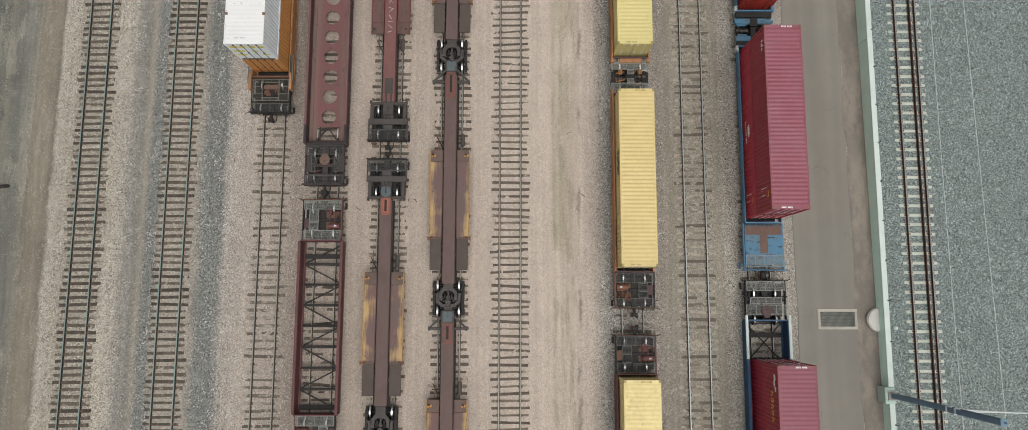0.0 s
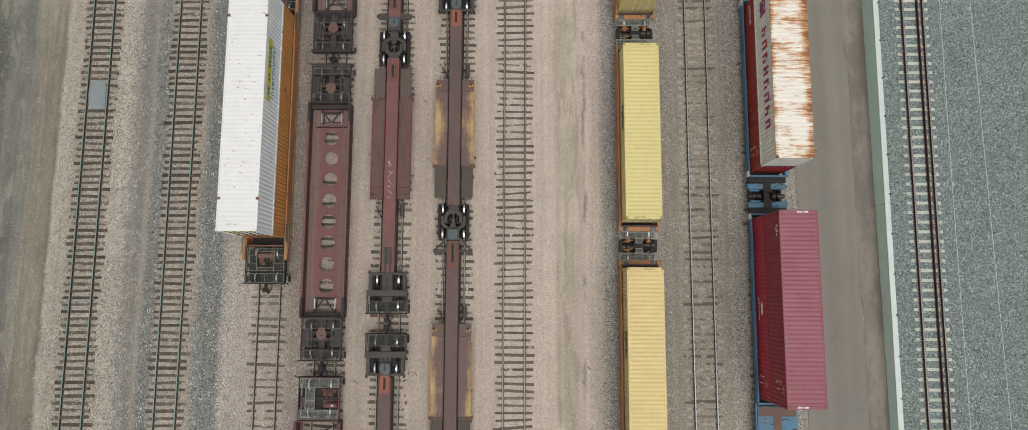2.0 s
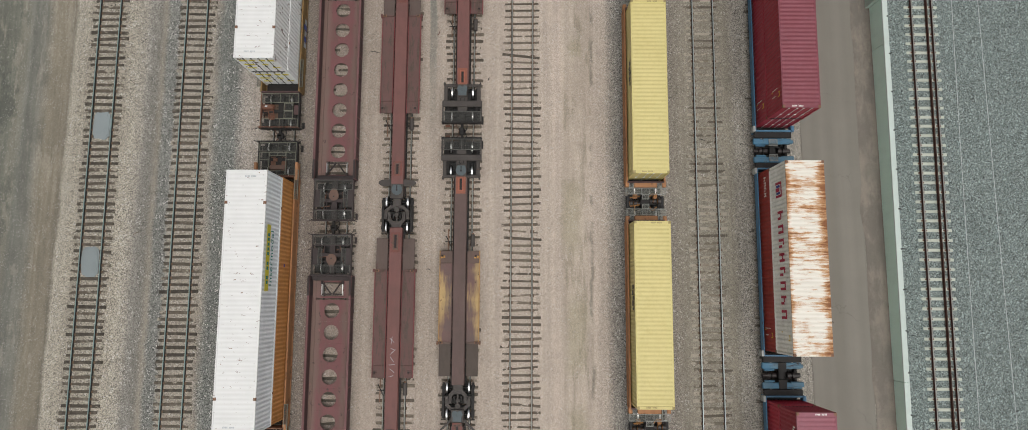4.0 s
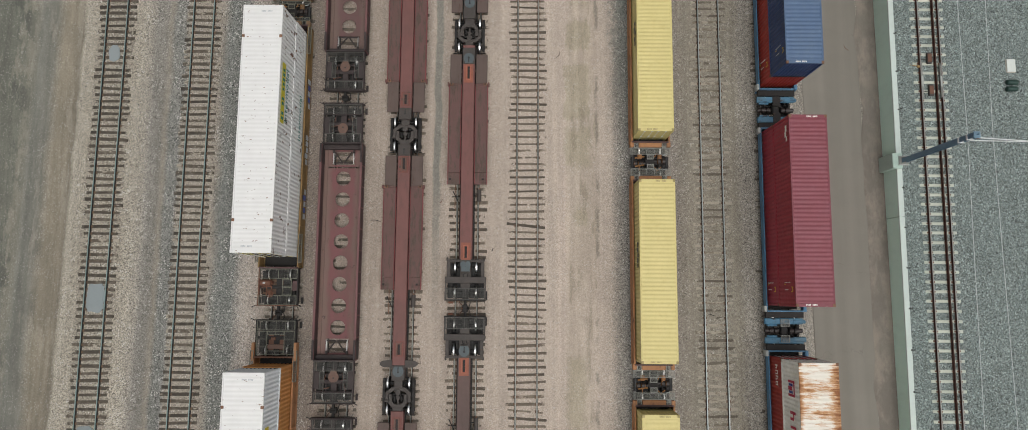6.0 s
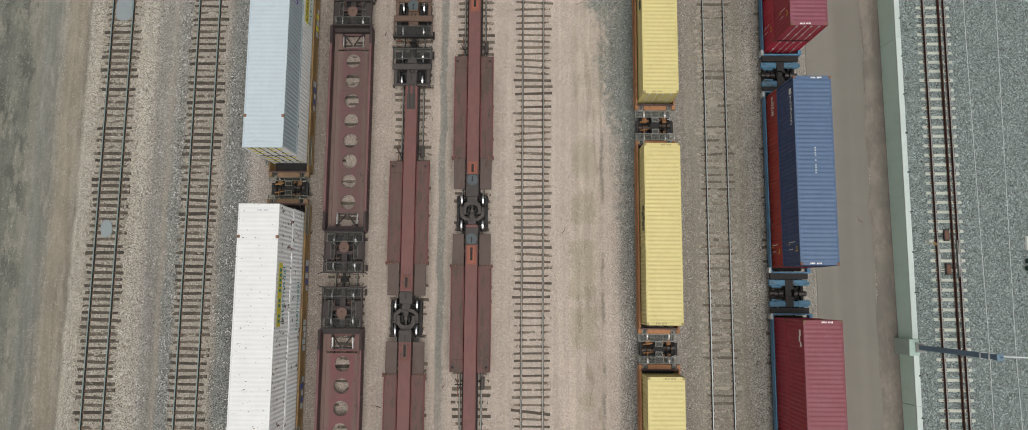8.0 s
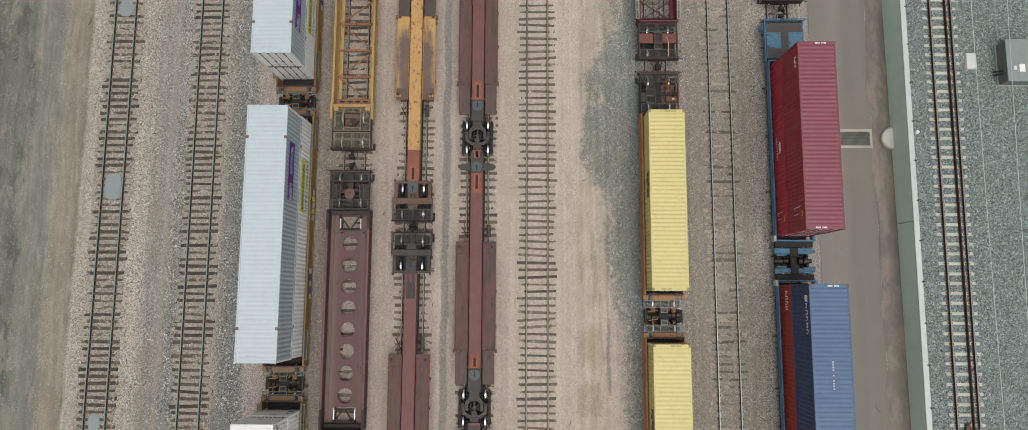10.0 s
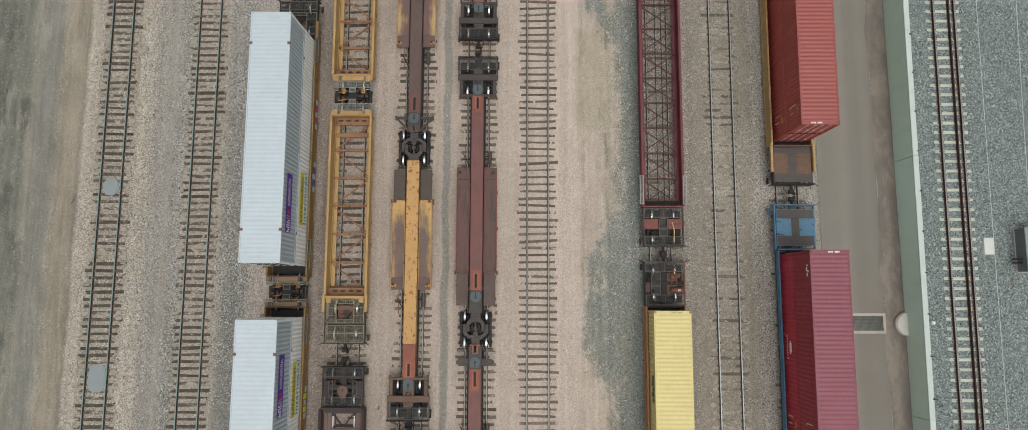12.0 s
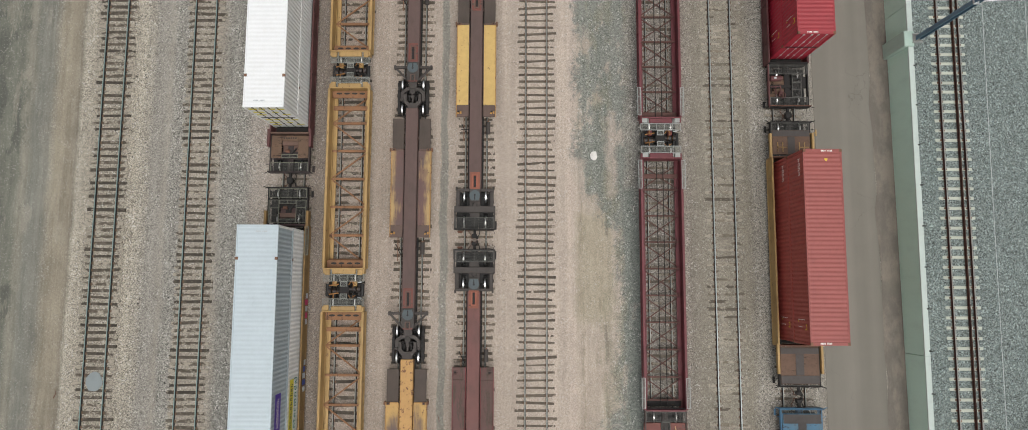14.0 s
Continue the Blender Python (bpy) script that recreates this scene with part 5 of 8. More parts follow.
class Car:
    """A rail car whose parts are given by their true y along the yard."""

    def __init__(self, name, x, y, label, category, group):
        self.o, self.y = thing(name, x, y, 0.0, label, category, group), y

    def b(self, name, x0, x1, y0, y1, z0, z1, mat, bevel=0.015, label=""):
        y0, y1 = min(y0, y1), max(y0, y1)
        x0, x1 = min(x0, x1), max(x0, x1)
        return bx(name, self.o, x0, x1, y0 - self.y, y1 - self.y, z0, z1, mat, bevel, label)

    def grating(self, x0, x1, y0, y1, z, mat="grating"):
        w, d = round(x1 - x0, 3), round(abs(y1 - y0), 3)
        part("grating", kept(("grating", w, d, mat), lambda: grating_shape(w, d, mat)), self.o, ((x0 + x1) / 2, (y0 + y1) / 2 - self.y, z))

    def shape(self, name, s, y=None, label=""):
        return part(name, s, self.o, (0, (self.y if y is None else y) - self.y, 0), label)

    def coupler(self, y, d):
        """A knuckle coupler that reaches d metres out from y, with its air hose."""
        def make():
            k = 1 if d > 0 else -1
            s = Shape("steel_dark").box(-0.09, 0.09, min(0, d), max(0, d), 0.78, 0.96, "", 0.03)
            s.box(-0.2, 0.16, min(d, d - 0.28 * k), max(d, d - 0.28 * k), 0.72, 1.02, "", 0.05)
            s.box(0.1, 0.24, min(d + 0.1 * k, d - 0.12 * k), max(d + 0.1 * k, d - 0.12 * k), 0.74, 1.0, "", 0.04)
            s.box(-0.26, 0.26, -0.06, 0.06, 0.7, 1.05, "", 0.02)
            pts = [(0.3, 0.0, 0.85), (0.34, 0.3 * d, 0.6), (0.26, 0.7 * d, 0.5), (0.12, d, 0.62)]
            for p, q in zip(pts, pts[1:]):
                s.rod(p, q, 0.03, "black", 6)
            loop = [(-0.5, -0.05 * k, 0.86), (-0.42, 0.35 * d, 0.55), (-0.2, 0.75 * d, 0.5), (-0.28, 1.0 * d, 0.66), (-0.1, 1.05 * d, 0.8)]
            for p, q in zip(loop, loop[1:]):
                s.rod(p, q, 0.026, "brake_orange", 6)
            s.rod((0.2, 0.05 * k, 0.98), (0.75, 0.16 * k, 1.0), 0.022, "steel_grey", 6).rod((0.75, 0.16 * k, 1.0), (1.3, 0.1 * k, 0.95), 0.022, "steel_grey", 6).rod((1.3, 0.1 * k, 0.95), (1.38, 0.3 * k, 0.8), 0.022, "steel_grey", 6)
            return s
        part("coupler", kept(("coupler", round(d, 2)), make), self.o, (0, y - self.y, 0))

    def handrail(self, y, half, z, mat="steel_dark", up=0.9):
        def make():
            s = Shape(mat)
            for k in (-half, -half / 3, half / 3, half):
                s.rod((k, 0, 0), (k, 0, up), 0.02, "", 6)
            s.rod((-half, 0, up), (half, 0, up), 0.02, "", 6).rod((-half, 0, up / 2), (half, 0, up / 2), 0.016, "", 6)
            return s
        part("handrail", kept(("handrail", half, mat, up), make), self.o, (0, y - self.y, z))

    def ladder(self, x, y, mat):
        def make():
            s = Shape(mat)
            for d in (-0.2, 0.2):
                s.box(-0.03, 0.03, d - 0.02, d + 0.02, 0.35, 1.5)
            for k in range(4):
                s.rod((0, -0.2, 0.45 + 0.3 * k), (0, 0.2, 0.45 + 0.3 * k), 0.015, "", 6)
            return s
        part("ladder", kept(("ladder", mat), make), self.o, (x, y - self.y, 0))


# ---------------- spine cars ----------------
BEAM_Z = 1.2


def pivot_shape(mat):
    """A shield-shaped wear plate with a keyhole, its point towards low y."""
    out = [(0.37 * math.cos(t), 0.37 * math.sin(t)) for t in (math.pi * k / 12 for k in range(-1, 14))]
    s = Shape(mat).prism(out + [(-0.26, -0.34), (0.26, -0.34)], "z", 0.0, 0.06)
    s.box(-0.035, 0.035, -0.3, 0.04, 0.06, 0.075, "black").rod((0, 0.04, 0.06), (0, 0.04, 0.076), 0.07, "black", 10)
    return s


def yoke_shape():
    """The wide forked casting that rides on a bogie between two platforms."""
    s = Shape("steel_grey")
    out = [(-0.86, -0.3), (-0.86, 0.28), (-0.46, 0.62), (0.46, 0.62), (0.86, 0.28), (0.86, -0.3), (0.67, -0.3), (0.63, 0.18), (0.36, 0.4), (-0.36, 0.4), (-0.63, 0.18), (-0.67, -0.3)]
    s.prism(out, "z", 0.8, 1.03)
    for k in (-1, 1):
        s.box(min(k * 0.64, k * 0.9), max(k * 0.64, k * 0.9), -0.36, -0.2, 0.86, 1.06, "", 0.03)
    s.box(-0.3, 0.3, 0.55, 1.25, 0.84, 1.06, "", 0.03).rod((0, 0.3, 0.9), (0, 0.3, 1.1), 0.19, "", 12)
    return s


def clasp_shape():
    """The narrower jaw of the other platform, reaching into the yoke."""
    s = Shape("steel_grey")
    out = [(-0.62, 0.16), (-0.62, -0.45), (-0.36, -0.75), (0.36, -0.75), (0.62, -0.45), (0.62, 0.16), (0.42, 0.16), (0.4, -0.32), (0.22, -0.5), (-0.22, -0.5), (-0.4, -0.32), (-0.42, 0.16)]
    s.prism(out, "z", 0.84, 1.07)
    s.box(-0.36, 0.36, -1.3, -0.7, 0.84, 1.08, "", 0.03).box(-0.07, 0.07, -0.5, 0.3, 0.86, 1.0, "", 0.03).rod((0, -0.05, 0.86), (0, -0.05, 1.04), 0.14, "", 12)
    for k in (-1, 1):
        s.box(min(k * 0.16, k * 0.32), max(k * 0.16, k * 0.32), -0.35, 0.05, 0.8, 0.96, "steel_dark", 0.04)
    return s


def tongue_shape(L, plate="primer", rim="primer_bright"):
    """A primed connecting plate L long with a raised rim round its slot."""
    s = Shape(plate).box(-0.33, 0.33, -L / 2, L / 2, 0.0, 0.02, "", 0.006)
    for k in (-1, 1):
        s.box(min(k * 0.1, k * 0.19), max(k * 0.1, k * 0.19), -L * 0.42, L * 0.36, 0.02, 0.06, rim, 0.012)
    s.box(-0.19, 0.19, L * 0.30, L * 0.36, 0.022, 0.062, rim, 0.012).box(-0.08, 0.08, -L * 0.38, L * 0.28, 0.02, 0.026, "steel_dark")
    return s


def heart_shape():
    """A pivot plate of two rounded lobes with a notch between them."""
    s = Shape("hub_blue")
    for k in (-1, 1):
        lobe = [(k * 0.17 + 0.19 * math.cos(t), 0.12 + 0.24 * math.sin(t)) for t in (2 * math.pi * j / 14 for j in range(14))]
        s.prism(lobe, "z", 0.0, 0.05 + 0.004 * k)
    return s.box(-0.3, 0.3, -0.36, 0.06, 0.0, 0.045, "", 0.03).box(-0.03, 0.03, -0.02, 0.2, 0.02, 0.05, "black")


YOKE, CLASP = yoke_shape().mesh("yoke"), clasp_shape().mesh("clasp")
PIVOTS = {m: pivot_shape(m).mesh("pivot") for m in ("hub_blue", "steel_grey")}
PIVOTS["heart"] = heart_shape().mesh("pivot")


def tongue(car, a, b, dull=False):
    L = round(abs(b - a), 2)
    part("tongue", kept(("tongue", L, dull), lambda: tongue_shape(L, "band_red", "deck_brown") if dull else tongue_shape(L)), car.o, (0, (a + b) / 2 - car.y, BEAM_Z + 0.002), "" if dull else "orange-red primed plate", 0.0 if b > a else math.pi)


def spine_joint(car, y, up, pivots=((1.2, "hub_blue"),), tongues=((1.75, 3.1),), arm="", dull=True):
    """An articulated bogie. up: 1 where the wide yoke belongs to the platform at high y, -1 the other way round."""
    bogie(car, y)
    turn = 0.0 if up > 0 else math.pi
    part("yoke", YOKE, car.o, (0, y - car.y, 0), "wide grey cast-steel yoke", turn)
    part("clasp", CLASP, car.o, (0, y - car.y, 0), "", turn)
    for d, m in pivots:
        part("pivot", PIVOTS[m], car.o, (0, y - car.y + d * up, BEAM_Z + 0.03), "blue-grey pivot plate" if m != "steel_grey" else "", math.pi if d * up > 0 else 0.0)
        n, f = (1.1 if abs(d) > 1.6 else abs(d) - 0.42), abs(d) + 0.42
        k = up if d > 0 else -up
        car.b("pivot_seat", -0.44, 0.44, y + n * k, y + f * k, 0.8, BEAM_Z + 0.028, "steel_grey", 0.02)
    for a, b in tongues:
        tongue(car, y + a * up, y + b * up, dull)
        car.b("tongue_seat", -0.36, 0.36, y + a * up, y + b * up, 0.8, BEAM_Z, "steel_grey", 0.02)
    if arm == "frame":
        a_frame(car, y + 2.08 * up, -up)
    if arm == "wing":
        s = Shape("steel_grey").box(-0.24, 0.24, -0.3, 0.3, 1.005, 1.115)
        for k in (-1, 1):
            s.prism([(k * 0.2, -0.36), (k * 0.5, -0.26), (k * 1.12, -0.2), (k * 1.3, -0.06), (k * 1.3, 0.08), (k * 1.12, 0.2), (k * 0.5, 0.26), (k * 0.2, 0.36)][::k], "z", 1.0, 1.12)
        car.shape("guide_wing", s, y + 2.2 * up, "pair of grey tapered guide wings")
    for s in (-1, 1):
        car.b("brake_beam", s * 0.55, s * 1.15, y - 1.32, y - 1.26, 0.5, 0.6, "steel_dark")


def a_frame(car, y, up):
    """The open triangular bracket that steadies the guide arms beside a bogie."""
    s = Shape("steel_grey").box(-0.34, 0.34, -0.08, 0.08, 0.955, 1.09)
    for k in (-1, 1):
        s.box(min(k * 0.3, k * 1.3), max(k * 0.3, k * 1.3), -0.09, 0.09, 0.95, 1.1, "", 0.02)
        s.prism([(k * 1.3, -0.08), (k * 1.3, 0.1), (k * 0.44, 0.86 * up + 0.1), (k * 0.44, 0.86 * up - 0.12)][::k], "z", 0.96, 1.08)
        s.box(min(k * 1.2, k * 1.36), max(k * 1.2, k * 1.36), -0.14, 0.14, 0.85, 1.12, "", 0.03)
    car.shape("guide_bracket", s, y, "grey triangular steel bracket")


def beam(car, y0, y1, mat):
    w = 0.43
    s = Shape(mat)
    L = y1 - y0
    s.box(-w, w, -L / 2, L / 2, 0.62, BEAM_Z, "", 0.03)
    # wider dark plate, added as the shade in the gap beside the decks
    s.box(-w - 0.12, w + 0.12, -L / 2, L / 2, 0.58, 0.62, "steel_dark")
    car.shape("spine_beam", s, (y0 + y1) / 2)


def pads(car, y0, y1, main, grey, grey_at, bracket=True):
    """Two side decks. grey_at: which end (-1 low y, 1 high y) carries the worn grey length."""
    cut = 2.25
    rim = "pad_rim" if main == "pad_red" else "spine_yellow"
    a, b = (y0 + cut, y1) if grey_at < 0 else (y0, y1 - cut)
    g0, g1 = (y0, y0 + cut) if grey_at < 0 else (y1 - cut, y1)
    end, k = (b, -1) if grey_at < 0 else (a, 1)
    edge = g1 if grey_at < 0 else g0
    for s in (-1, 1):
        car.b("deck_panel", s * 0.53, s * 1.35, min(end + 0.85 * k, edge) + 0.004, max(end + 0.85 * k, edge) - 0.004, 1.0, 1.1, main, 0.02)
        car.b("end_panel", s * 0.53, s * 1.35, end, end + 0.845 * k, 0.998, 1.098, "pad_dull" if main != "pad_red" else main, 0.02)
        car.b("deck_edge", s * 1.35, s * 1.4, a, b, 0.9, 1.14, rim, 0.01)
        car.b("deck_rim", s * 0.49, s * 0.53, a, b, 0.95, 1.12, "spine_yellow" if main == "pad_yellow" else "spine_brown" if main != "pad_red" else rim, 0.01)
        car.b("worn_deck_panel", s * 0.53, s * 1.33, g0 + 0.01, g1 - 0.01, 0.99, 1.085, grey, 0.02, "worn bare grey deck panel" if grey == "pad_grey" else "worn grey-brown deck panel")
        if bracket:
            car.b("guide_arm", s * 0.54, s * 1.46, edge - 0.06, edge + 0.06, 1.1, 1.17, "spine_yellow" if main == "pad_yellow" else "pad_dull" if main != "pad_red" else main, 0.02)
            car.b("guide_post", s * 1.38, s * 1.5, edge - 0.12, edge + 0.12, 0.9, 1.26, "casting" if main != "pad_red" else "spine_red", 0.02)
            q = Shape("mark_amber" if main != "pad_red" else main)
            q.box(-0.16, -0.02, -0.16, -0.06, 0, 0.07, "", 0.02).box(0.03, 0.15, -0.15, 0.02, 0, 0.06, "", 0.02).box(-0.15, 0.1, 0.08, 0.14, 0, 0.05, "spine_brown", 0.01).box(-0.12, 0.02, -0.05, 0.07, 0, 0.012, "steel_dark")
            part("container_pedestal", q, car.o, (s * 1.16, end + 0.36 * k - car.y, 1.1), "yellow-edged lock pocket" if main != "pad_red" else "")
            part("lock_fitting", Shape("casting").box(-0.12, 0.12, -0.09, 0.09, 0, 0.08, "", 0.02).box(-0.05, 0.05, -0.05, 0.05, 0.08, 0.11, "black"), car.o, (s * 1.2, edge - 0.02 * k - car.y, 1.17))
        n = max(2, round((y1 - y0) / 2.4))
        for j in range(n):
            yy = y0 + (y1 - y0) * (j + 0.5) / n
            car.b("cross_arm", s * 0.43, s * 1.3, yy - 0.08, yy + 0.08, 0.85, 1.0, "spine_brown", 0.01)
    # brake gear under the beam past the open end of the decks
    yy = end - 0.75 * k
    q = Shape("steel_grey").rod((0.86, -0.42, 0), (0.86, 0.42, 0), 0.15, "", 14).rod((0.86, 0.42, 0), (0.86, 0.5, 0), 0.07, "casting", 8)
    part("brake_cylinder", q, car.o, (0, yy - car.y, 0.82), "grey brake cylinder")
    q = Shape("steel_dark").rod((-0.6, -0.5, 0), (-1.0, 0.3, 0), 0.035, "", 6).rod((-1.05, -0.1, 0), (-0.5, -0.1, 0), 0.035, "", 6).rod((-0.85, -0.9, 0), (-0.85, 0.8, 0), 0.03, "casting", 6)
    part("brake_rod", q, car.o, (0, yy - car.y, 0.8))
    part("push_rod", Shape("steel_dark").rod((0.3, 0.1, 0), (0.8, 0.1, 0), 0.04, "", 6), car.o, (0, yy - car.y, 0.8))


def spine_end(car, y_in, d, mat="steel_grey", hub="hub_blue"):
    """The coupled end of a spine car: open frame over the wheels, cross beam, walkway and coupler. d: 1 when it faces high y."""
    y = lambda a: y_in + a * d  # noqa: E731
    bogie(car, y(1.4))
    car.b("end_beam", -0.38, 0.38, y(0.0), y(1.75), 0.66, 1.07, mat, 0.03)
    for k in (-1, 1):
        # added black plates that stand for the shade round the wheels
        car.b("underframe", k * 0.24, k * 0.62, y(0.25), y(2.7), 0.56, 0.62, "wheel", 0.01)
        car.b("underframe", k * 0.86, k * 1.28, y(0.3), y(2.7), 0.56, 0.62, "wheel", 0.01)
    car.b("draft_sill", -0.22, 0.22, y(1.75), y(2.8), 0.66, 0.98, "steel_dark", 0.03)
    s = Shape(mat)
    s.box(-1.42, 1.42, 1.22, 1.66, 1.0, 1.15, "", 0.03).box(-1.3, 1.3, 0.0, 0.2, 1.0, 1.12, "", 0.03)
    for k in (-1, 1):
        s.box(min(k * 1.05, k * 1.3), max(k * 1.05, k * 1.3), 0.18, 1.24, 1.0, 1.11, "", 0.03)
        s.box(min(k * 1.22, k * 1.34), max(k * 1.22, k * 1.34), -0.12, 0.12, 0.9, 1.18, "", 0.02)
        s.box(min(k * 1.33, k * 1.42), max(k * 1.33, k * 1.42), 1.66, 2.86, 1.0, 1.13)
    car.shape("end_frame", s, y_in).rotation_euler = (0, 0, 0 if d > 0 else math.pi)
    car.b("walkway_bearer", -1.33, 1.33, y(2.0), y(2.06), 1.0, 1.1, "steel_dark", 0.01)
    car.b("draft_cover", -0.34, 0.34, y(1.66), y(2.02), 0.985, 1.1, mat, 0.03)
    car.grating(-1.33, 1.33, min(y(2.0), y(2.8)), max(y(2.0), y(2.8)), 1.15, "grating")
    car.b("end_sill", -1.44, 1.44, y(2.8), y(2.87), 0.85, 1.15, "steel_dark", 0.01)
    part("pivot", PIVOTS[hub], car.o, (0, y(0.5) - car.y, BEAM_Z + 0.02), "blue-grey pivot plate" if hub != "steel_grey" else "", math.pi if d > 0 else 0.0)
    car.b("pivot_seat", -0.36, 0.36, y(0.0), y(0.92), 1.07, BEAM_Z + 0.018, mat, 0.02)
    if hub != "steel_grey":
        tongue(car, y(0.06), y(-1.15))
    else:
        for k in (-1, 1):
            car.b("fork", k * 0.1, k * 0.24, y(-1.7), y(0.1), BEAM_Z, BEAM_Z + 0.07, mat, 0.02)
        car.b("fork_plate", -0.3, 0.3, y(-1.75), y(-0.6), BEAM_Z - 0.01, BEAM_Z + 0.03, "steel_grey", 0.02)
    car.shape("hook", Shape("steel_dark").rod((-0.14, 0, 1.1), (-0.14, 0.3 * d, 1.1), 0.03, "", 6).rod((0.14, 0, 1.1), (0.14, 0.3 * d, 1.1), 0.03, "", 6).rod((-0.14, 0, 1.1), (0.0, -0.06 * d, 1.1), 0.03, "", 6), y(1.05))
    car.handrail(y(2.84), 1.4, 1.14, "steel_dark", 0.35)
    car.coupler(y(2.8), 0.62 * d)
    car.b("brake_cylinder", -1.2, -0.85, y(2.92), y(3.08), 0.75, 0.95, "brake_orange", 0.05)
    for k in (-1, 1):
        car.b("step", k * 1.36, k * 1.5, y(2.2), y(2.8), 0.45, 0.5, "steel_dark", 0.01)


# fifth track
c = Car("spine_car", TRACKS[5], 0, "brown spine car with yellow-rubbed decks, coupled and empty", "rail car", "empty spine cars")
beam(c, -22, -4.6, "spine_brown")
spine_joint(c, -3.6, -1)
beam(c, -2.3, 11.9, "spine_brown")
pads(c, -1.65, 6.8, "pad_mixed", "pad_grey", -1)
pads(c, -15.0, -5.6, "pad_mixed", "pad_grey", 1)
spine_end(c, 11.95, 1)

c = Car("spine_car", TRACKS[5], 16, "three-platform oxide-red spine car with worn grey deck ends", "rail car", "empty spine cars")
spine_end(c, 19.0, -1, hub="steel_grey")
beam(c, 19.0, 34.4, "spine_red")
pads(c, 24.12, 33.65, "pad_red", "pad_worn", 1)
for k, (x, y, dx, dy) in enumerate(((-0.2, 26.1, 0.3, 0.1), (0.15, 26.4, -0.3, 0.25), (-0.2, 26.9, 0.4, 0.05), (0.1, 27.1, -0.25, 0.35), (-0.15, 27.6, 0.3, 0.3), (0.2, 27.9, -0.35, 0.1), (-0.1, 28.3, 0.05, 0.5), (0.1, 28.4, -0.3, 0.3))):
    part("chalk_scrawl", Shape("mark_grey").rod((x, y - 1.9 - c.y, BEAM_Z + 0.004), (x + dx, y - 1.9 + dy - c.y, BEAM_Z + 0.001), 0.016, "", 5), c.o)
spine_joint(c, 35.35, 1, ((1.7, "hub_blue"),), ((2.7, 3.75), (-1.3, -2.7)), "wing")
beam(c, 36.6, 52.6, "spine_red")
pads(c, 42.6, 52.08, "pad_red", "pad_worn", 1)
spine_joint(c, 53.7, 1, ((1.4, "steel_grey"), (-1.25, "steel_grey")), ((1.95, 3.0), (-1.7, -2.9)))
beam(c, 54.9, 70.2, "spine_red")
pads(c, 55.23, 64.71, "pad_red", "pad_worn", -1)
spine_end(c, 70.2, 1, hub="steel_grey")

c = Car("spine_car", TRACKS[5], 74, "spine car with faded yellow beam and rusty yellow decks", "rail car", "empty spine cars")
spine_end(c, 76.7, -1, "frame_tan")
beam(c, 76.7, 78.9, "primer")
beam(c, 78.9, 91.6, "spine_yellow")
pads(c, 82.57, 90.96, "pad_yellow", "pad_grey", 1)
spine_joint(c, 92.6, 1, ((2.0, "hub_blue"),), ((2.45, 3.8), (1.0, 1.6)), "frame")
beam(c, 94.0, 109.0, "spine_brown")
pads(c, 99.88, 108.27, "pad_mixed", "pad_grey", 1)
spine_joint(c, 109.9, 1, ((2.0, "hub_blue"),), ((2.45, 3.8), (1.0, 1.6)), "frame")
beam(c, 111.3, 134.0, "spine_brown")
pads(c, 117.9, 126.4, "pad_mixed", "pad_grey", 1)
spine_joint(c, 130.0, 1)

# sixth track
c = Car("spine_car", TRACKS[6], 0, "brown spine car with yellow-rubbed decks and grey deck ends", "rail car", "empty spine cars")
beam(c, -20, 3.6, "spine_brown")
pads(c, -11.5, -1.85, "pad_mixed", "pad_grey", -1)
spine_joint(c, -13.3, 1)
spine_joint(c, 5.0, -1, ((1.25, "heart"),), ((1.75, 3.1),), "frame")
beam(c, 6.0, 21.0, "spine_brown")
pads(c, 6.94, 15.5, "pad_mixed", "pad_grey", -1)
spine_joint(c, 22.6, -1, ((0.95, "heart"),), ((1.4, 3.3),), "frame")
beam(c, 23.7, 38.0, "spine_brown")
pads(c, 24.25, 32.8, "pad_mixed", "pad_grey", -1)
spine_end(c, 37.95, 1)

c = Car("spine_car", TRACKS[6], 42, "three-platform oxide-red spine car with dull red decks", "rail car", "empty spine cars")
spine_end(c, 44.75, -1, hub="heart")
beam(c, 44.75, 60.2, "spine_red")
pads(c, 50.03, 59.55, "pad_red", "pad_worn", 1)
spine_joint(c, 61.1, -1, ((1.9, "hub_blue"), (-2.25, "hub_blue")), ((2.35, 3.7), (-2.7, -3.6)), dull=False)
beam(c, 62.2, 78.4, "spine_red")
pads(c, 62.7, 72.42, "pad_red", "pad_worn", -1)
spine_joint(c, 79.9, -1, ((2.2, "hub_blue"), (-2.2, "hub_blue")), ((2.65, 4.1), (1.0, 1.7), (-2.65, -4.05)), "wing", False)
beam(c, 81.0, 96.2, "spine_red")
pads(c, 81.5, 91.1, "pad_red", "pad_worn", -1)
spine_end(c, 96.2, 1)

c = Car("spine_car", TRACKS[6], 101, "spine car with bright worn yellow decks on a brown beam", "rail car", "empty spine cars")
spine_end(c, 103.3, -1)
beam(c, 103.3, 118.0, "spine_brown")
pads(c, 108.4, 117.4, "pad_gold", "pad_grey", 1)
spine_joint(c, 119.2, -1)
beam(c, 120.2, 140.0, "spine_brown")


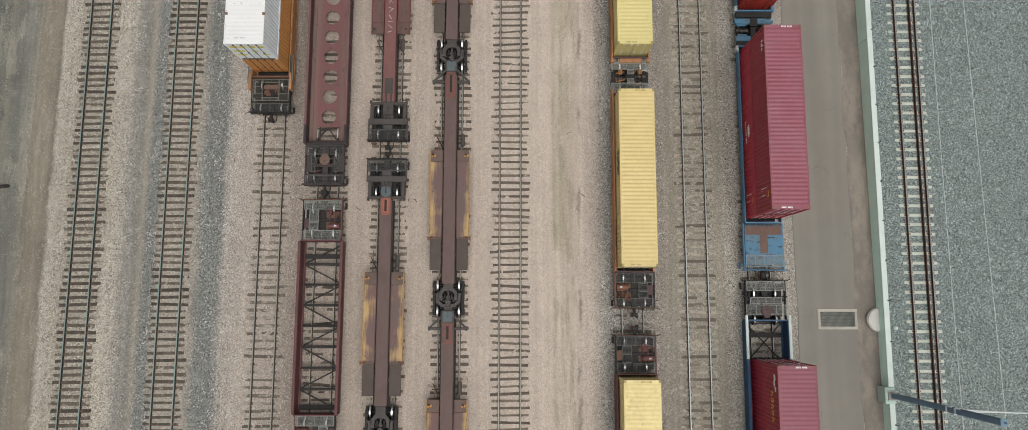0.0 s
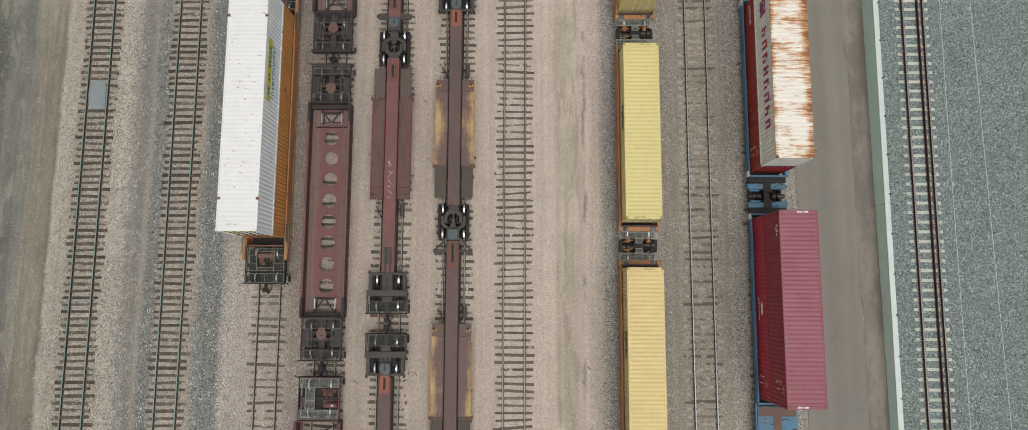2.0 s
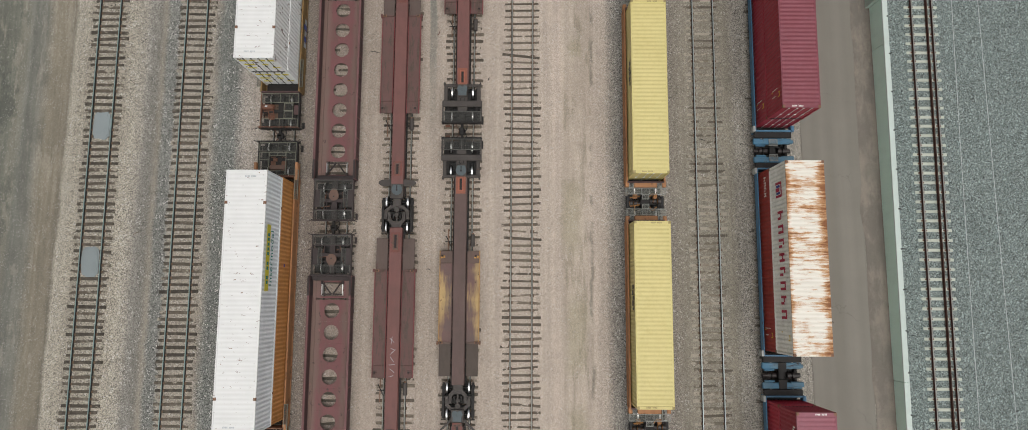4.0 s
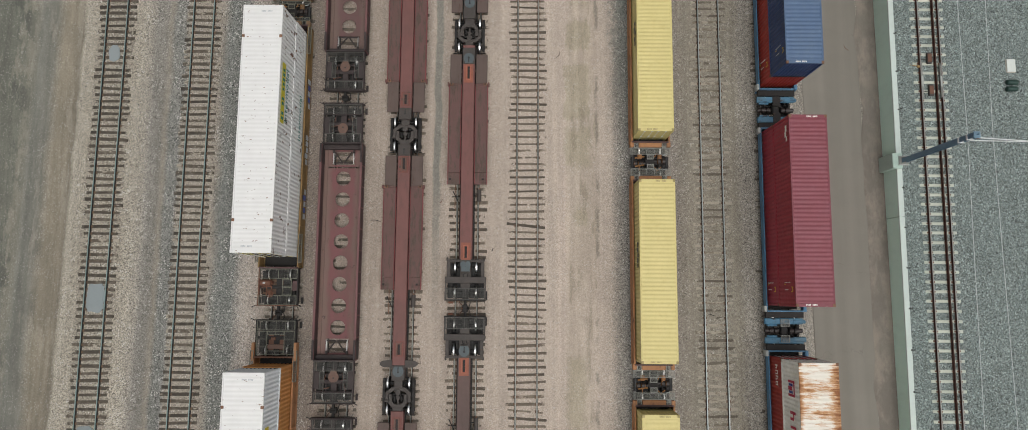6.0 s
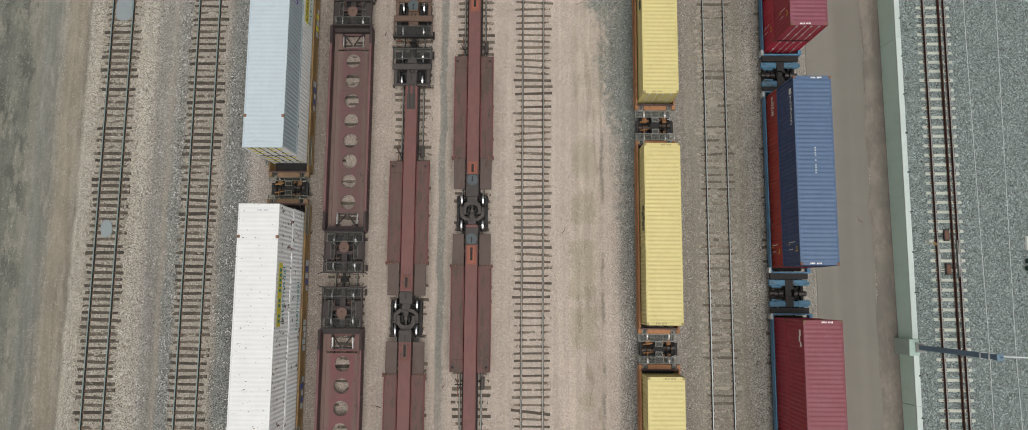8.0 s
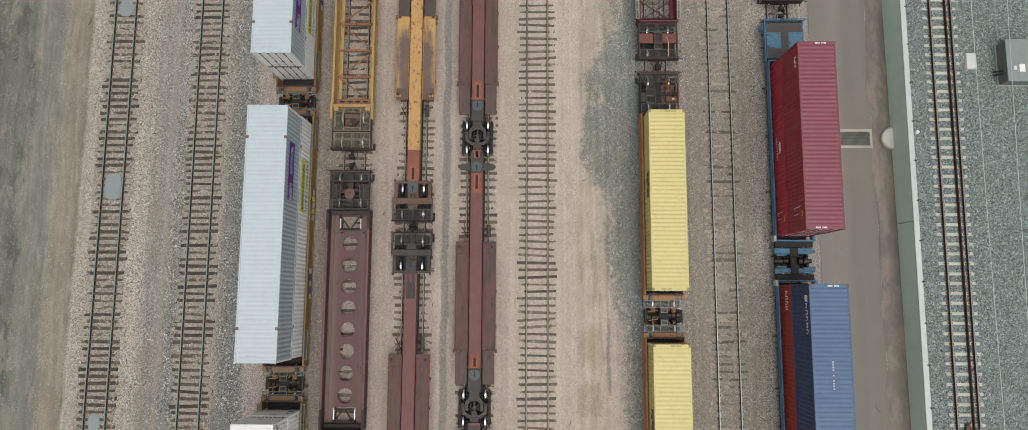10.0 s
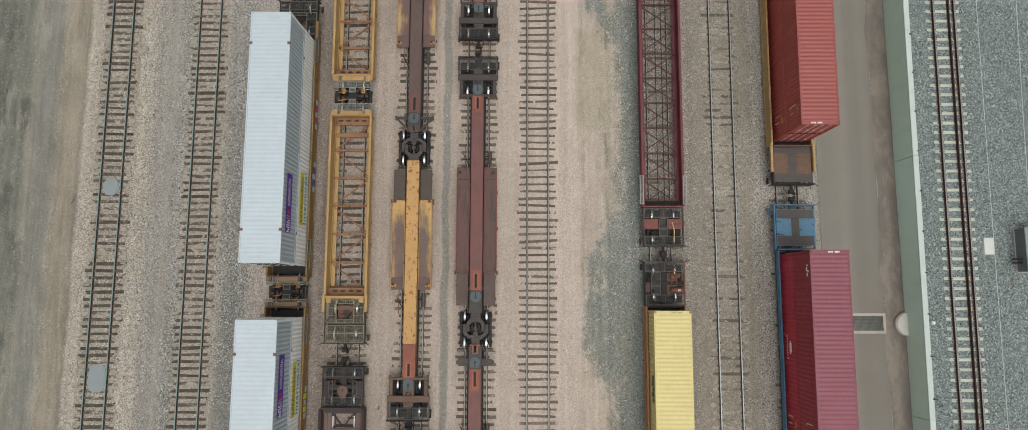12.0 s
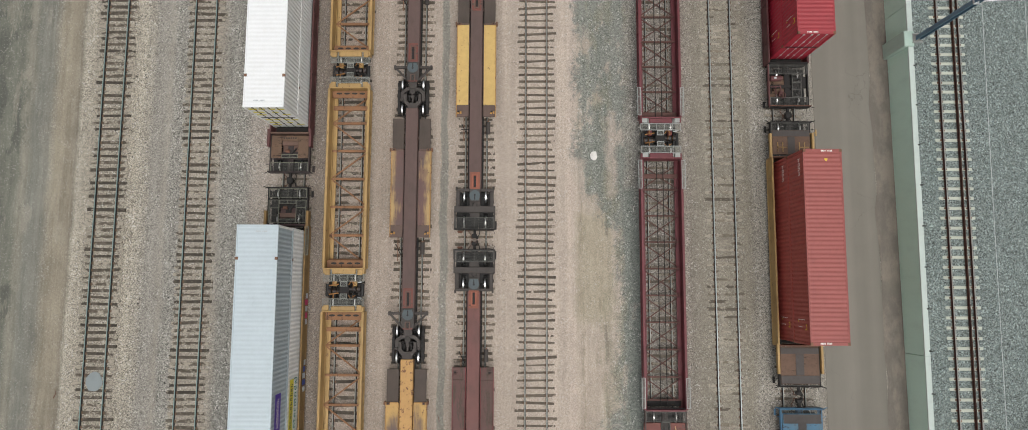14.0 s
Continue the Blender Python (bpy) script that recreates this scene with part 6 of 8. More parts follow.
# ---------------- well cars ----------------
TOP = 1.42


def sills(car, y0, y1, mat, inner, half=1.36, ribs=True, chord=0.2, top=TOP, low=0.42):
    L, m = y1 - y0, (y0 + y1) / 2
    for s in (-1, 1):
        q = Shape(mat)
        q.box(min(s * half, s * (half + 0.05)), max(s * half, s * (half + 0.05)), -L / 2, L / 2, low, top - 0.1, inner)
        q.box(min(s * (half - 0.03), s * (half - 0.03 + chord)), max(s * (half - 0.03), s * (half - 0.03 + chord)), -L / 2, L / 2, top - 0.1, top, mat, 0.02)
        if low < 0.5:
            q.box(min(s * (half - 0.12), s * (half + 0.1)), max(s * (half - 0.12), s * (half + 0.1)), -L / 2, L / 2, 0.34, 0.44, inner, 0.02)
        car.shape("side_sill", q, m)
        if ribs:
            n = max(2, round(L / 1.5))
            for k in range(n + 1):
                yy = y0 + L * k / n
                car.b("rib", s * (half + 0.05), s * (half + 0.12), yy - 0.04, yy + 0.04, 0.44, top - 0.1, mat, 0.01)


def bulkhead(car, y, d, mat, half=1.36, z=TOP):
    car.b("bulkhead", -half, half, y, y + 0.1 * d, 0.4, z, mat, 0.01)


def truss_floor(car, y0, y1, mat, cross=False, bays=6):
    L = y1 - y0
    for k in range(1, bays):
        yy = y0 + L * k / bays
        car.b("cross_bearer", -1.3, 1.3, yy - (0.06 if cross else 0.085), yy + (0.06 if cross else 0.085), 0.36, 0.50, mat, 0.015)
    for k in range(bays):
        a, b = y0 + L * k / bays, y0 + L * (k + 1) / bays
        pairs = ((-1.2, 1.2), (1.2, -1.2)) if cross else (((-1.2, 1.2) if k % 2 else (1.2, -1.2)),)
        for p, q in pairs:
            s = Shape(mat)
            d = Vector((q - p, b - a - 0.2, 0))
            nrm = Vector((-d.y, d.x, 0)).normalized() * (0.038 if cross else 0.05)
            v = [(px + nrm.x * e, yy + nrm.y * e, z) for z in (0.38, 0.45) for px, yy, e in ((p, -(b - a) / 2 + 0.1, 1), (q, (b - a) / 2 - 0.1, 1), (q, (b - a) / 2 - 0.1, -1), (p, -(b - a) / 2 + 0.1, -1))]
            s.add(v, [(0, 3, 2, 1), (4, 5, 6, 7), (0, 1, 5, 4), (1, 2, 6, 5), (2, 3, 7, 6), (3, 0, 4, 7)])
            car.shape("diagonal_brace", s, (a + b) / 2)
    for y in (y0 + 0.55, y1 - 0.55):
        car.b("container_rest", -1.3, 1.3, y - 0.5, y - 0.18, 0.36, 0.47, mat, 0.02)


def holed_plate(w, p, r, mat, n=32):
    """One stretch of floor plate with a round hole in its middle."""
    s = Shape(mat)
    rim, edge = [], []
    for k in range(n):
        t = 2 * math.pi * k / n
        c_, s_ = math.cos(t), math.sin(t)
        m = min(w / 2 / max(abs(c_), 1e-6), p / 2 / max(abs(s_), 1e-6))
        rim.append((r * c_, r * s_))
        edge.append((m * c_, m * s_))
    corner = sorted(range(n), key=lambda k: min(abs(abs(edge[k][0]) - w / 2) + abs(abs(edge[k][1]) - p / 2) for _ in (0,)))[:4]
    for k in corner:
        edge[k] = (math.copysign(w / 2, edge[k][0]), math.copysign(p / 2, edge[k][1]))
    v = [(x, y, 0.0) for x, y in rim] + [(x, y, 0.0) for x, y in edge] + [(x, y, -0.05) for x, y in rim] + [(x, y, -0.05) for x, y in edge]
    f = []
    for k in range(n):
        j = (k + 1) % n
        f += [(k, n + k, n + j, j), (2 * n + k, 2 * n + j, 3 * n + j, 3 * n + k), (k, j, 2 * n + j, 2 * n + k), (n + k, 3 * n + k, 3 * n + j, n + j)]
    return s.add(v, f)


def handwheel_shape(mat):
    s, n = Shape(mat), 12
    pts = [(0.22 * math.cos(2 * math.pi * k / n), 0.22 * math.sin(2 * math.pi * k / n), 0.0) for k in range(n)]
    for k in range(n):
        s.rod(pts[k], pts[(k + 1) % n], 0.028, "", 6)
    for k in (0, 3, 6, 9):
        s.rod((0, 0, 0), pts[k], 0.02, "", 6)
    return s


def shield_shape(mat):
    out = [(0.36 * math.cos(t), 0.36 * math.sin(t)) for t in (math.pi * k / 10 for k in range(-2, 13))]
    return Shape(mat).prism(out + [(-0.14, -0.5), (0.14, -0.5)], "z", 0.0, 0.07).box(-0.05, 0.05, 0.02, 0.1, 0.07, 0.085, "black")


def well_end(car, y_in, d, length, deck, steel="steel_dark", grate="grating", gear="brake_orange", plate=True, half=1.4, fancy=0, body=""):
    """The coupled end of a well car past its bulkhead. d: 1 when it faces high y.
    fancy: 0 plated over, 1 with brake gear on one side, 2 open over the wheels, 3 with a painted band, 4 with a hatch."""
    y = lambda a: y_in + a * d  # noqa: E731
    L, ps = length, -d
    gr = lambda x0, x1, a, b, z: car.grating(min(x0, x1), max(x0, x1), min(y(a), y(b)), max(y(a), y(b)), z, grate)  # noqa: E731
    bogie(car, y(0.9 if fancy == 5 else L * 0.5))
    car.b("centre_sill", -0.2, 0.2, y(0), y(L - 0.1), 0.62, 0.96, steel, 0.02)
    for s in (-1, 1):
        car.b("side_beam", s * half, s * (half - 0.09), y(0), y(L), 0.95, 1.2, steel if fancy != 1 or s == ps else gear, 0.015)
    if fancy:
        for s in (-1, 1):
            # black plates added below the end to give its open parts their shade
            car.b("underframe", s * 0.22, s * 0.62, y(0.2), y(L - 0.2), 0.56, 0.62, "wheel", 0.01)
            car.b("underframe", s * 0.87, s * (half - 0.1), y(0.2), y(L - 0.2), 0.56, 0.62, "wheel", 0.01)
    car.b("bolster_beam", -half + 0.09, half - 0.09, y(L * 0.5 - 0.12), y(L * 0.5 + 0.12), 0.85, 1.02, steel, 0.02)
    car.b("end_sill", -half - 0.08, half + 0.08, y(L - 0.07), y(L), 0.75, 1.2, steel, 0.02)
    if fancy == 5:
        gr(-half + 0.02, half - 0.02, 0.3, 1.02, 1.22)
        gr(-half + 0.3, half - 0.3, 1.06, 1.52, 1.2)
        part("shield_plate", kept(("shield", deck), lambda: shield_shape(deck)), car.o, (0, y(0.62) - car.y, 1.23), "brown rounded pivot plate", 0.0 if d > 0 else math.pi)
        for s in (-1, 1):
            car.b("lift_lug", s * 1.2, s * 1.5, y(1.5), y(1.62), 0.95, 1.2, steel, 0.03)
    elif fancy != 4:
        gr(-half + 0.09, half - 0.09, 0.04, 0.72, 1.22)
    gr(-half + 0.09, half - 0.09, L - 0.72, L - 0.07, 1.21)
    if fancy == 0:
        for s in (-1, 1):
            gr(s * 0.72, s * (half - 0.1), 0.78, L - 0.75, 1.17)
    if fancy == 1:
        gr(ps * 0.27, ps * 0.93, 0.74, 1.3, 1.19)
        gr(ps * 0.27, ps * 0.93, 1.3, L - 0.74, 1.16)
        car.b("deck_plate", ps * 0.24, -ps * (half - 0.1), y(0.76), y(L - 0.8), 0.82, 0.88, "plate_brown", 0.02)
        car.b("side_plate", ps * 0.95, ps * (half - 0.1), y(0.86), y(1.55), 0.98, 1.08, deck, 0.02)
        q = Shape(gear).rod((-ps * 1.24, 0, 1.12), (-ps * 0.5, 0, 1.12), 0.2, "", 16).rod((-ps * 0.5, 0, 1.12), (-ps * 0.4, 0, 1.12), 0.12, "", 10)
        q.box(-ps * 0.95 - 0.08, -ps * 0.95 + 0.08, -0.06, 0.06, 1.318, 1.326, "mark_grey")
        car.shape("air_reservoir", q, y(1.02), "rust-brown air tank with a pale label")
        q = Shape(gear).rod((-ps * 0.5, -0.35, 1.05), (-ps * 0.5, 0.35, 1.05), 0.045).rod((-ps * 0.85, -0.35, 1.05), (-ps * 0.85, 0.3, 1.05), 0.04).rod((-ps * 0.5, 0.3, 1.05), (-ps * 1.2, 0.25, 1.05), 0.04).rod((-ps * 1.15, -0.2, 1.0), (-ps * 1.15, 0.35, 1.0), 0.035, "steel_dark")
        car.shape("brake_pipe", q, y(L * 0.6))
        car.b("valve_box", -ps * 0.42, -ps * 0.66, y(L * 0.62), y(L * 0.62 + 0.3), 0.95, 1.22, gear, 0.03)
        part("brake_wheel", kept(("handwheel", gear), lambda: handwheel_shape(gear)), car.o, (-ps * 0.5, y(L - 0.82) - car.y, 1.34), "rusty hand-brake wheel")
        car.shape("brake_staff", Shape(gear).rod((-ps * 0.5, 0, 0.9), (-ps * 0.5, 0, 1.34), 0.035, "", 6), y(L - 0.82))
    if fancy == 2:
        for s in (-1, 1):
            car.b("side_plate", s * 0.98, s * (half - 0.09), y(0.74), y(L - 0.95), 1.02, 1.14, "brown_deep", 0.02)
            gr(s * 0.66, s * 0.97, 0.74, L - 0.95, 1.15)
            car.b("stay", s * 0.5, s * 0.56, y(L * 0.5), y(L - 0.72), 0.95, 1.06, steel, 0.01)
            car.shape("brake_rod", Shape("deck_rust").rod((s * 0.8, -0.6, 0.94), (s * 0.55, 0.6, 0.98), 0.03, "", 6), y(L * 0.5))
        car.b("draft_pocket", -0.62, 0.62, y(0.9), y(1.02), 0.9, 1.05, "brown_deep", 0.02)
        part("shield_plate", kept(("shield", deck), lambda: shield_shape(deck)), car.o, (0, y(1.12) - car.y, 1.1), "brown rounded pivot plate", 0.0 if d > 0 else math.pi)
        car.b("cross_bar", -half + 0.09, half - 0.09, y(L - 0.82), y(L - 0.74), 1.0, 1.15, steel, 0.01)
        q = Shape("deck_rust").rod((-0.9, -0.35, 1.0), (-0.3, -0.25, 1.0), 0.035).rod((0.3, 0.2, 0.98), (0.8, 0.3, 0.98), 0.035).rod((-0.75, 0.3, 0.95), (-0.75, -0.3, 0.95), 0.03)
        tagged(car.shape("brake_gear", q, y(L * 0.55)), kind="stuff")
    if fancy == 3:
        for s in (-1, 1):
            car.b("painted_band", s * 0.32, s * (half + 0.06), y(0.78), y(1.5), 1.0, 1.13, body or deck, 0.03)
        gr(-0.3, 0.3, 0.74, 1.48, 1.2)
        gr(-0.3, 0.3, 1.52, L - 0.74, 1.16)
        car.shape("air_hose", Shape("hose_tan").rod((0.7, -0.95, 1.26), (0.72, -0.1, 1.22), 0.04, "", 6).rod((0.72, -0.1, 1.22), (0.62, 0.45, 1.1), 0.04, "", 6), y(1.45), "tan brake hose")
        car.shape("grab_frame", Shape(steel).rod((1.0, 0, 1.0), (1.0, 0.9, 1.0), 0.03, "", 6).rod((1.15, 0, 1.0), (1.15, 0.9, 1.0), 0.03, "", 6), y(1.2))
    if fancy == 4:
        for s in (-1, 1):
            if deck == "deck_brown":
                car.b("side_plate", s * 0.58, s * (half - 0.1), y(0.12), y(1.72), 1.12, 1.2, "plate_brown", 0.02)
            else:
                gr(s * 0.58, s * (half - 0.1), 0.12, 1.72, 1.22)
            car.b("corner_post", s * (half - 0.04), s * (half + 0.14), y(-0.3), y(0.95), 0.9, 1.46, body, 0.02)
        if deck == "deck_brown":
            lip = car.b("end_plate", -0.57, 0.57, y(0.12), y(0.5), 1.12, 1.2, "plate_brown", 0.02)
            for k in range(6):
                part("hole", kept(("hole",), lambda: Shape("black").rod((0, 0, 0), (0, 0, 0.006), 0.055, "", 12)), lip, (-0.4 + 0.16 * k, 0, 0.04))
        else:
            gr(-0.58, 0.58, 0.12, 0.4, 1.21)
        gr(-0.58, 0.58, 1.46, 1.72, 1.21)
        car.b("hatch_floor", -0.56, 0.56, y(0.4), y(1.46), 0.86, 0.92, deck, 0.02, "rusty brown hatch plate")
        car.b("hatch_bar", -0.56, 0.56, y(0.5), y(0.82), 0.95, 1.14, "deck_brown", 0.03)
        car.shape("brake_gear", Shape("deck_rust").rod((-0.35, 0, 1.0), (-0.05, 0, 1.0), 0.12, "", 10).rod((0.1, -0.2, 1.0), (0.4, 0.2, 1.0), 0.06, "steel_dark", 8), y(1.2))
        car.b("dark_strip", -half + 0.09, half - 0.09, y(1.74), y(1.8), 1.0, 1.12, steel, 0.01)
        if L > 2.8:
            gr(-half + 0.09, half - 0.09, 1.84, L - 0.76, 1.17)
    car.handrail(y(L - 0.04), half + 0.02, 1.2, steel if fancy != 1 else "brake_orange", 0.32)
    for s in (-1, 1):
        car.shape("grab_iron", Shape(steel).rod((s * (half + 0.05), 0, 1.2), (s * (half + 0.32), 0.12 * d, 1.25), 0.028, "", 6).rod((s * (half + 0.05), -0.5 * d, 1.2), (s * (half + 0.2), -0.5 * d, 1.2), 0.022, "", 6), y(L - 0.05))
        car.b("step", s * half, s * (half + 0.16), y(L - 0.6), y(L - 0.15), 0.4, 0.45, steel, 0.01)
    car.coupler(y(L - 0.05), 0.62 * d)


def well_joint(car, y, gap, body, steel="steel_dark", grate="grating", lid=True, swap=False, pale=False):
    """Two platforms meet on one bogie: end plates, walkways and the bogie between. gap: from well to well."""
    bogie(car, y)
    h = gap / 2
    if swap:        # dark tread next to the well, painted end casting towards the bogie
        for d in (-1, 1):
            car.b("tread_plate", -1.3, 1.3, y + d * (h - 0.02), y + d * (h - 0.5), 1.05, 1.24, "steel_dark", 0.02)
            q = Shape("deck_blue").box(-1.36, 1.3, min(0, 0.42 * d), max(0, 0.42 * d), 0.95, 1.16, "", 0.05)
            q.box(-1.2, -0.5, min(0, -0.14 * d), max(0, -0.14 * d), 0.95, 1.12, "", 0.04).box(0.55, 1.45, min(0.05, 0.3 * d), max(0.05, 0.3 * d), 0.95, 1.19, "", 0.06)
            car.shape("end_casting", q, y + d * (h - 0.95), "blue painted end casting")
            if pale:
                car.grating(-0.3, 0.3, min(y + d * (h - 0.62), y + d * 0.3), max(y + d * (h - 0.62), y + d * 0.3), 1.24, "grating_mid")
            else:
                car.b("tread_strip", -0.27, 0.27, y + d * (h - 0.52), y + d * 0.25, 1.165, 1.20, "steel_dark", 0.01)
            for s in (-1, 1):
                car.b("end_corner", s * 1.26, s * 1.44, y + d * (h + 0.3), y + d * (h - 0.1), 0.9, TOP + 0.02, "grating_light" if s < 0 else body, 0.03)
        car.b("articulation_casting", -0.22, 0.22, y - 0.3, y + 0.3, 0.76, 1.02, steel, 0.06)
        for s in (-1, 1):
            for k, r in ((0.52, 0.2), (0.86, 0.22), (1.14, 0.16)):
                car.shape("side_bearing", Shape("roller").rod((s * k - 0.13, 0, 0.86), (s * k + 0.13, 0, 0.86), r, "", 16).rod((s * k - 0.15, 0, 0.86), (s * k + 0.15, 0, 0.86), r * 0.55, "steel_dark", 10), y)
        return
    for d in (-1, 1):
        car.b("end_plate", -0.8, 0.8, y + d * (h - 0.02), y + d * (h - 0.4), 1.02, 1.3, body, 0.03)
        for s in (-1, 1):
            car.grating(min(s * 0.84, s * 1.14), max(s * 0.84, s * 1.14), min(y + d * (h - 0.06), y + d * (h - 0.42)), max(y + d * (h - 0.06), y + d * (h - 0.42)), 1.27, grate)
        for s in (-1, 1):
            car.b("end_corner", s * 1.16, s * 1.42, y + d * (h - 0.02), y + d * (h - 0.38), 0.9, 1.34, body, 0.03)
        lo = max(h - 0.92, 0.5)
        car.grating(-1.4, 1.4, min(y + d * lo, y + d * (h - 0.43)), max(y + d * lo, y + d * (h - 0.43)), 1.27, grate)
        car.b("draft_arm", -0.26, 0.26, y + d * 0.12, y + d * (h - 0.5), 0.72, 0.98, steel, 0.03)
        if lid:
            car.grating(-0.24, 0.24, y + d * lo - (0.34 if d > 0 else 0.0), y + d * lo + (0.0 if d > 0 else 0.34), 1.24, grate)
        tagged(car.shape("brake_gear", Shape("gear_ochre").rod((-1.05, 0, 0.98), (-0.4, 0.1, 1.02), 0.05, "", 6).rod((-0.75, 0, 1.0), (-0.75, 0.3 * d, 1.0), 0.05, "", 6).rod((0.3, 0.05 * d, 1.06), (0.5, 0.32 * d, 1.06), 0.035, "", 6)
                         .rod((0.5, 0.32 * d, 1.06), (0.78, 0.05 * d, 1.06), 0.035, "", 6).rod((0.62, -0.1, 1.07), (0.62, 0.3 * d, 1.07), 0.03, "", 6).rod((0.9, 0.2 * d, 1.0), (1.2, 0.25 * d, 1.0), 0.03, "mark_grey", 6), y + d * 0.3), kind="stuff")
        for s in (-1, 1):
            car.b("side_bearing", s * 0.55, s * 0.85, y + d * 0.25, y + d * 0.62, 0.8, 0.98, body if d > 0 else steel, 0.04)
    for s in (-1, 1):
        for k, r in ((0.42, 0.13), (0.68, 0.2), (1.0, 0.22)):
            q = Shape("roller").rod((s * k - 0.1, 0, 0.86), (s * k + 0.1, 0, 0.86), r, "", 16).rod((s * k - 0.12, 0, 0.86), (s * k - 0.1, 0, 0.86), r * 0.8, "gear_ochre", 12)
            car.shape("side_bearing", q, y + 0.08 * s)
        car.shape("bearing_housing", Shape("black").rod((s * 1.2, -0.42, 0.82), (s * 1.2, 0.42, 0.82), 0.13, "", 14), y)
    car.b("articulation_casting", -0.35, 0.35, y - 0.3, y + 0.3, 0.76, 1.02, steel, 0.06)


WELL = "empty well cars"
# fourth track: a truss-floored car, three with round holes in the floor, then a yellow articulated car
c = Car("well_car", TRACKS[4], -4, "empty maroon well car with an open truss floor", "rail car", WELL)
sills(c, -2.83, 8.93, "maroon", "maroon", 1.4)
truss_floor(c, -2.7, 8.8, "steel_dark", False, 8)
bulkhead(c, 8.93, 1, "maroon", 1.4)
bulkhead(c, -2.83, -1, "maroon", 1.4)
well_end(c, 9.0, 1, 2.9, "brown", grate="grating_mid", fancy=1, gear="maroon")
well_end(c, -2.9, -1, 2.9, "brown", grate="grating_mid", fancy=1, gear="maroon")


def open_plate(w, p, d, mat):
    """The last stretch of floor plate, cut out square under the end struts. d: 1 when the car's end lies at low y."""
    s = Shape(mat)
    y0, y1 = (-p / 2 + 0.42, p / 2 - 0.12) if d > 0 else (-p / 2 + 0.12, p / 2 - 0.42)
    s.box(-w / 2, w / 2, -p / 2, y0, -0.05, 0.0).box(-w / 2, w / 2, y1, p / 2, -0.05, 0.0)
    for k in (-1, 1):
        s.box(min(k * 0.8, k * w / 2), max(k * 0.8, k * w / 2), y0, y1, -0.05, 0.0)
    return s


def holed_car(y0, w0, w1, y1, label, mat="brown_floor"):
    c = Car("well_car", TRACKS[4], y0, label, "rail car", WELL)
    # webs get a darker brown than the chords, with the well's shade in it
    sills(c, w0, w1, "brown_light", "brown", 1.38, True, 0.16)
    n = 10
    p = (w1 - w0) / n
    me = kept(("floor_plate", round(p, 2), mat), lambda: holed_plate(2.76, p - 0.004, 0.52, mat))
    ends = {0: kept(("floor_plate", round(p, 2), mat, 1), lambda: open_plate(2.76, p - 0.004, 1, mat)), n - 1: kept(("floor_plate", round(p, 2), mat, -1), lambda: open_plate(2.76, p - 0.004, -1, mat))}
    for k in range(n):
        part("floor_plate", ends.get(k, me), c.o, (0, w0 + p * (k + 0.5) - 0.11 * (0 < k < n - 1) - c.y, 0.5 + 0.004 * (0 < k < n - 1)))
    for s in (-1, 1):
        c.b("floor_ledge", s * 1.12, s * 1.38, w0, w1, 0.44, 0.56, mat, 0.02)
    for y, d in ((w0, 1), (w1, -1)):
        bulkhead(c, y, -d, "brown_deep", 1.38)
        # solid dark block in place of the shade in the end recess
        c.b("end_recess", -1.36, 1.36, y, y + 0.3 * d, 0.52, 0.9, "brown_deep", 0.02)
        for s in (-1, 1):
            c.b("wing_plate", s * 1.36, s * 1.5, y, y + 1.35 * d, 0.5, 1.5, "brown_deep", 0.03)
            q = Shape("brown_deep").rod((s * 0.72, 0.3 * d, 0.62), (s * 0.72, 1.25 * d, 0.6), 0.04, "tread", 10).rod((s * 0.72, 0.28 * d, 0.62), (s * 0.72, 0.5 * d, 0.62), 0.085, "", 10)
            q.rod((s * 0.62, 0.42 * d, 0.75), (s * 0.05, 1.2 * d, 0.62), 0.05, "", 6).rod((s * 0.72, 1.2 * d, 0.6), (s * 0.05, 1.2 * d, 0.6), 0.05, "", 6)
            c.shape("end_strut", q, y + 0.05 * d)
    well_end(c, w0 - 0.05, -1, w0 - 0.05 - y0, "deck_brown", "brown_deep", fancy=2)
    well_end(c, w1 + 0.05, 1, y1 - w1 - 0.05, "deck_brown", "brown_deep", fancy=2)


HOLED = "empty oxide-brown well car with round holes along its floor"
holed_car(12.93, 15.9, 31.0, 33.91, HOLED)
holed_car(34.85, 37.8, 52.85, 55.81, HOLED)
holed_car(56.76, 59.7, 74.6, 77.4, HOLED, "brown_floor_dull")

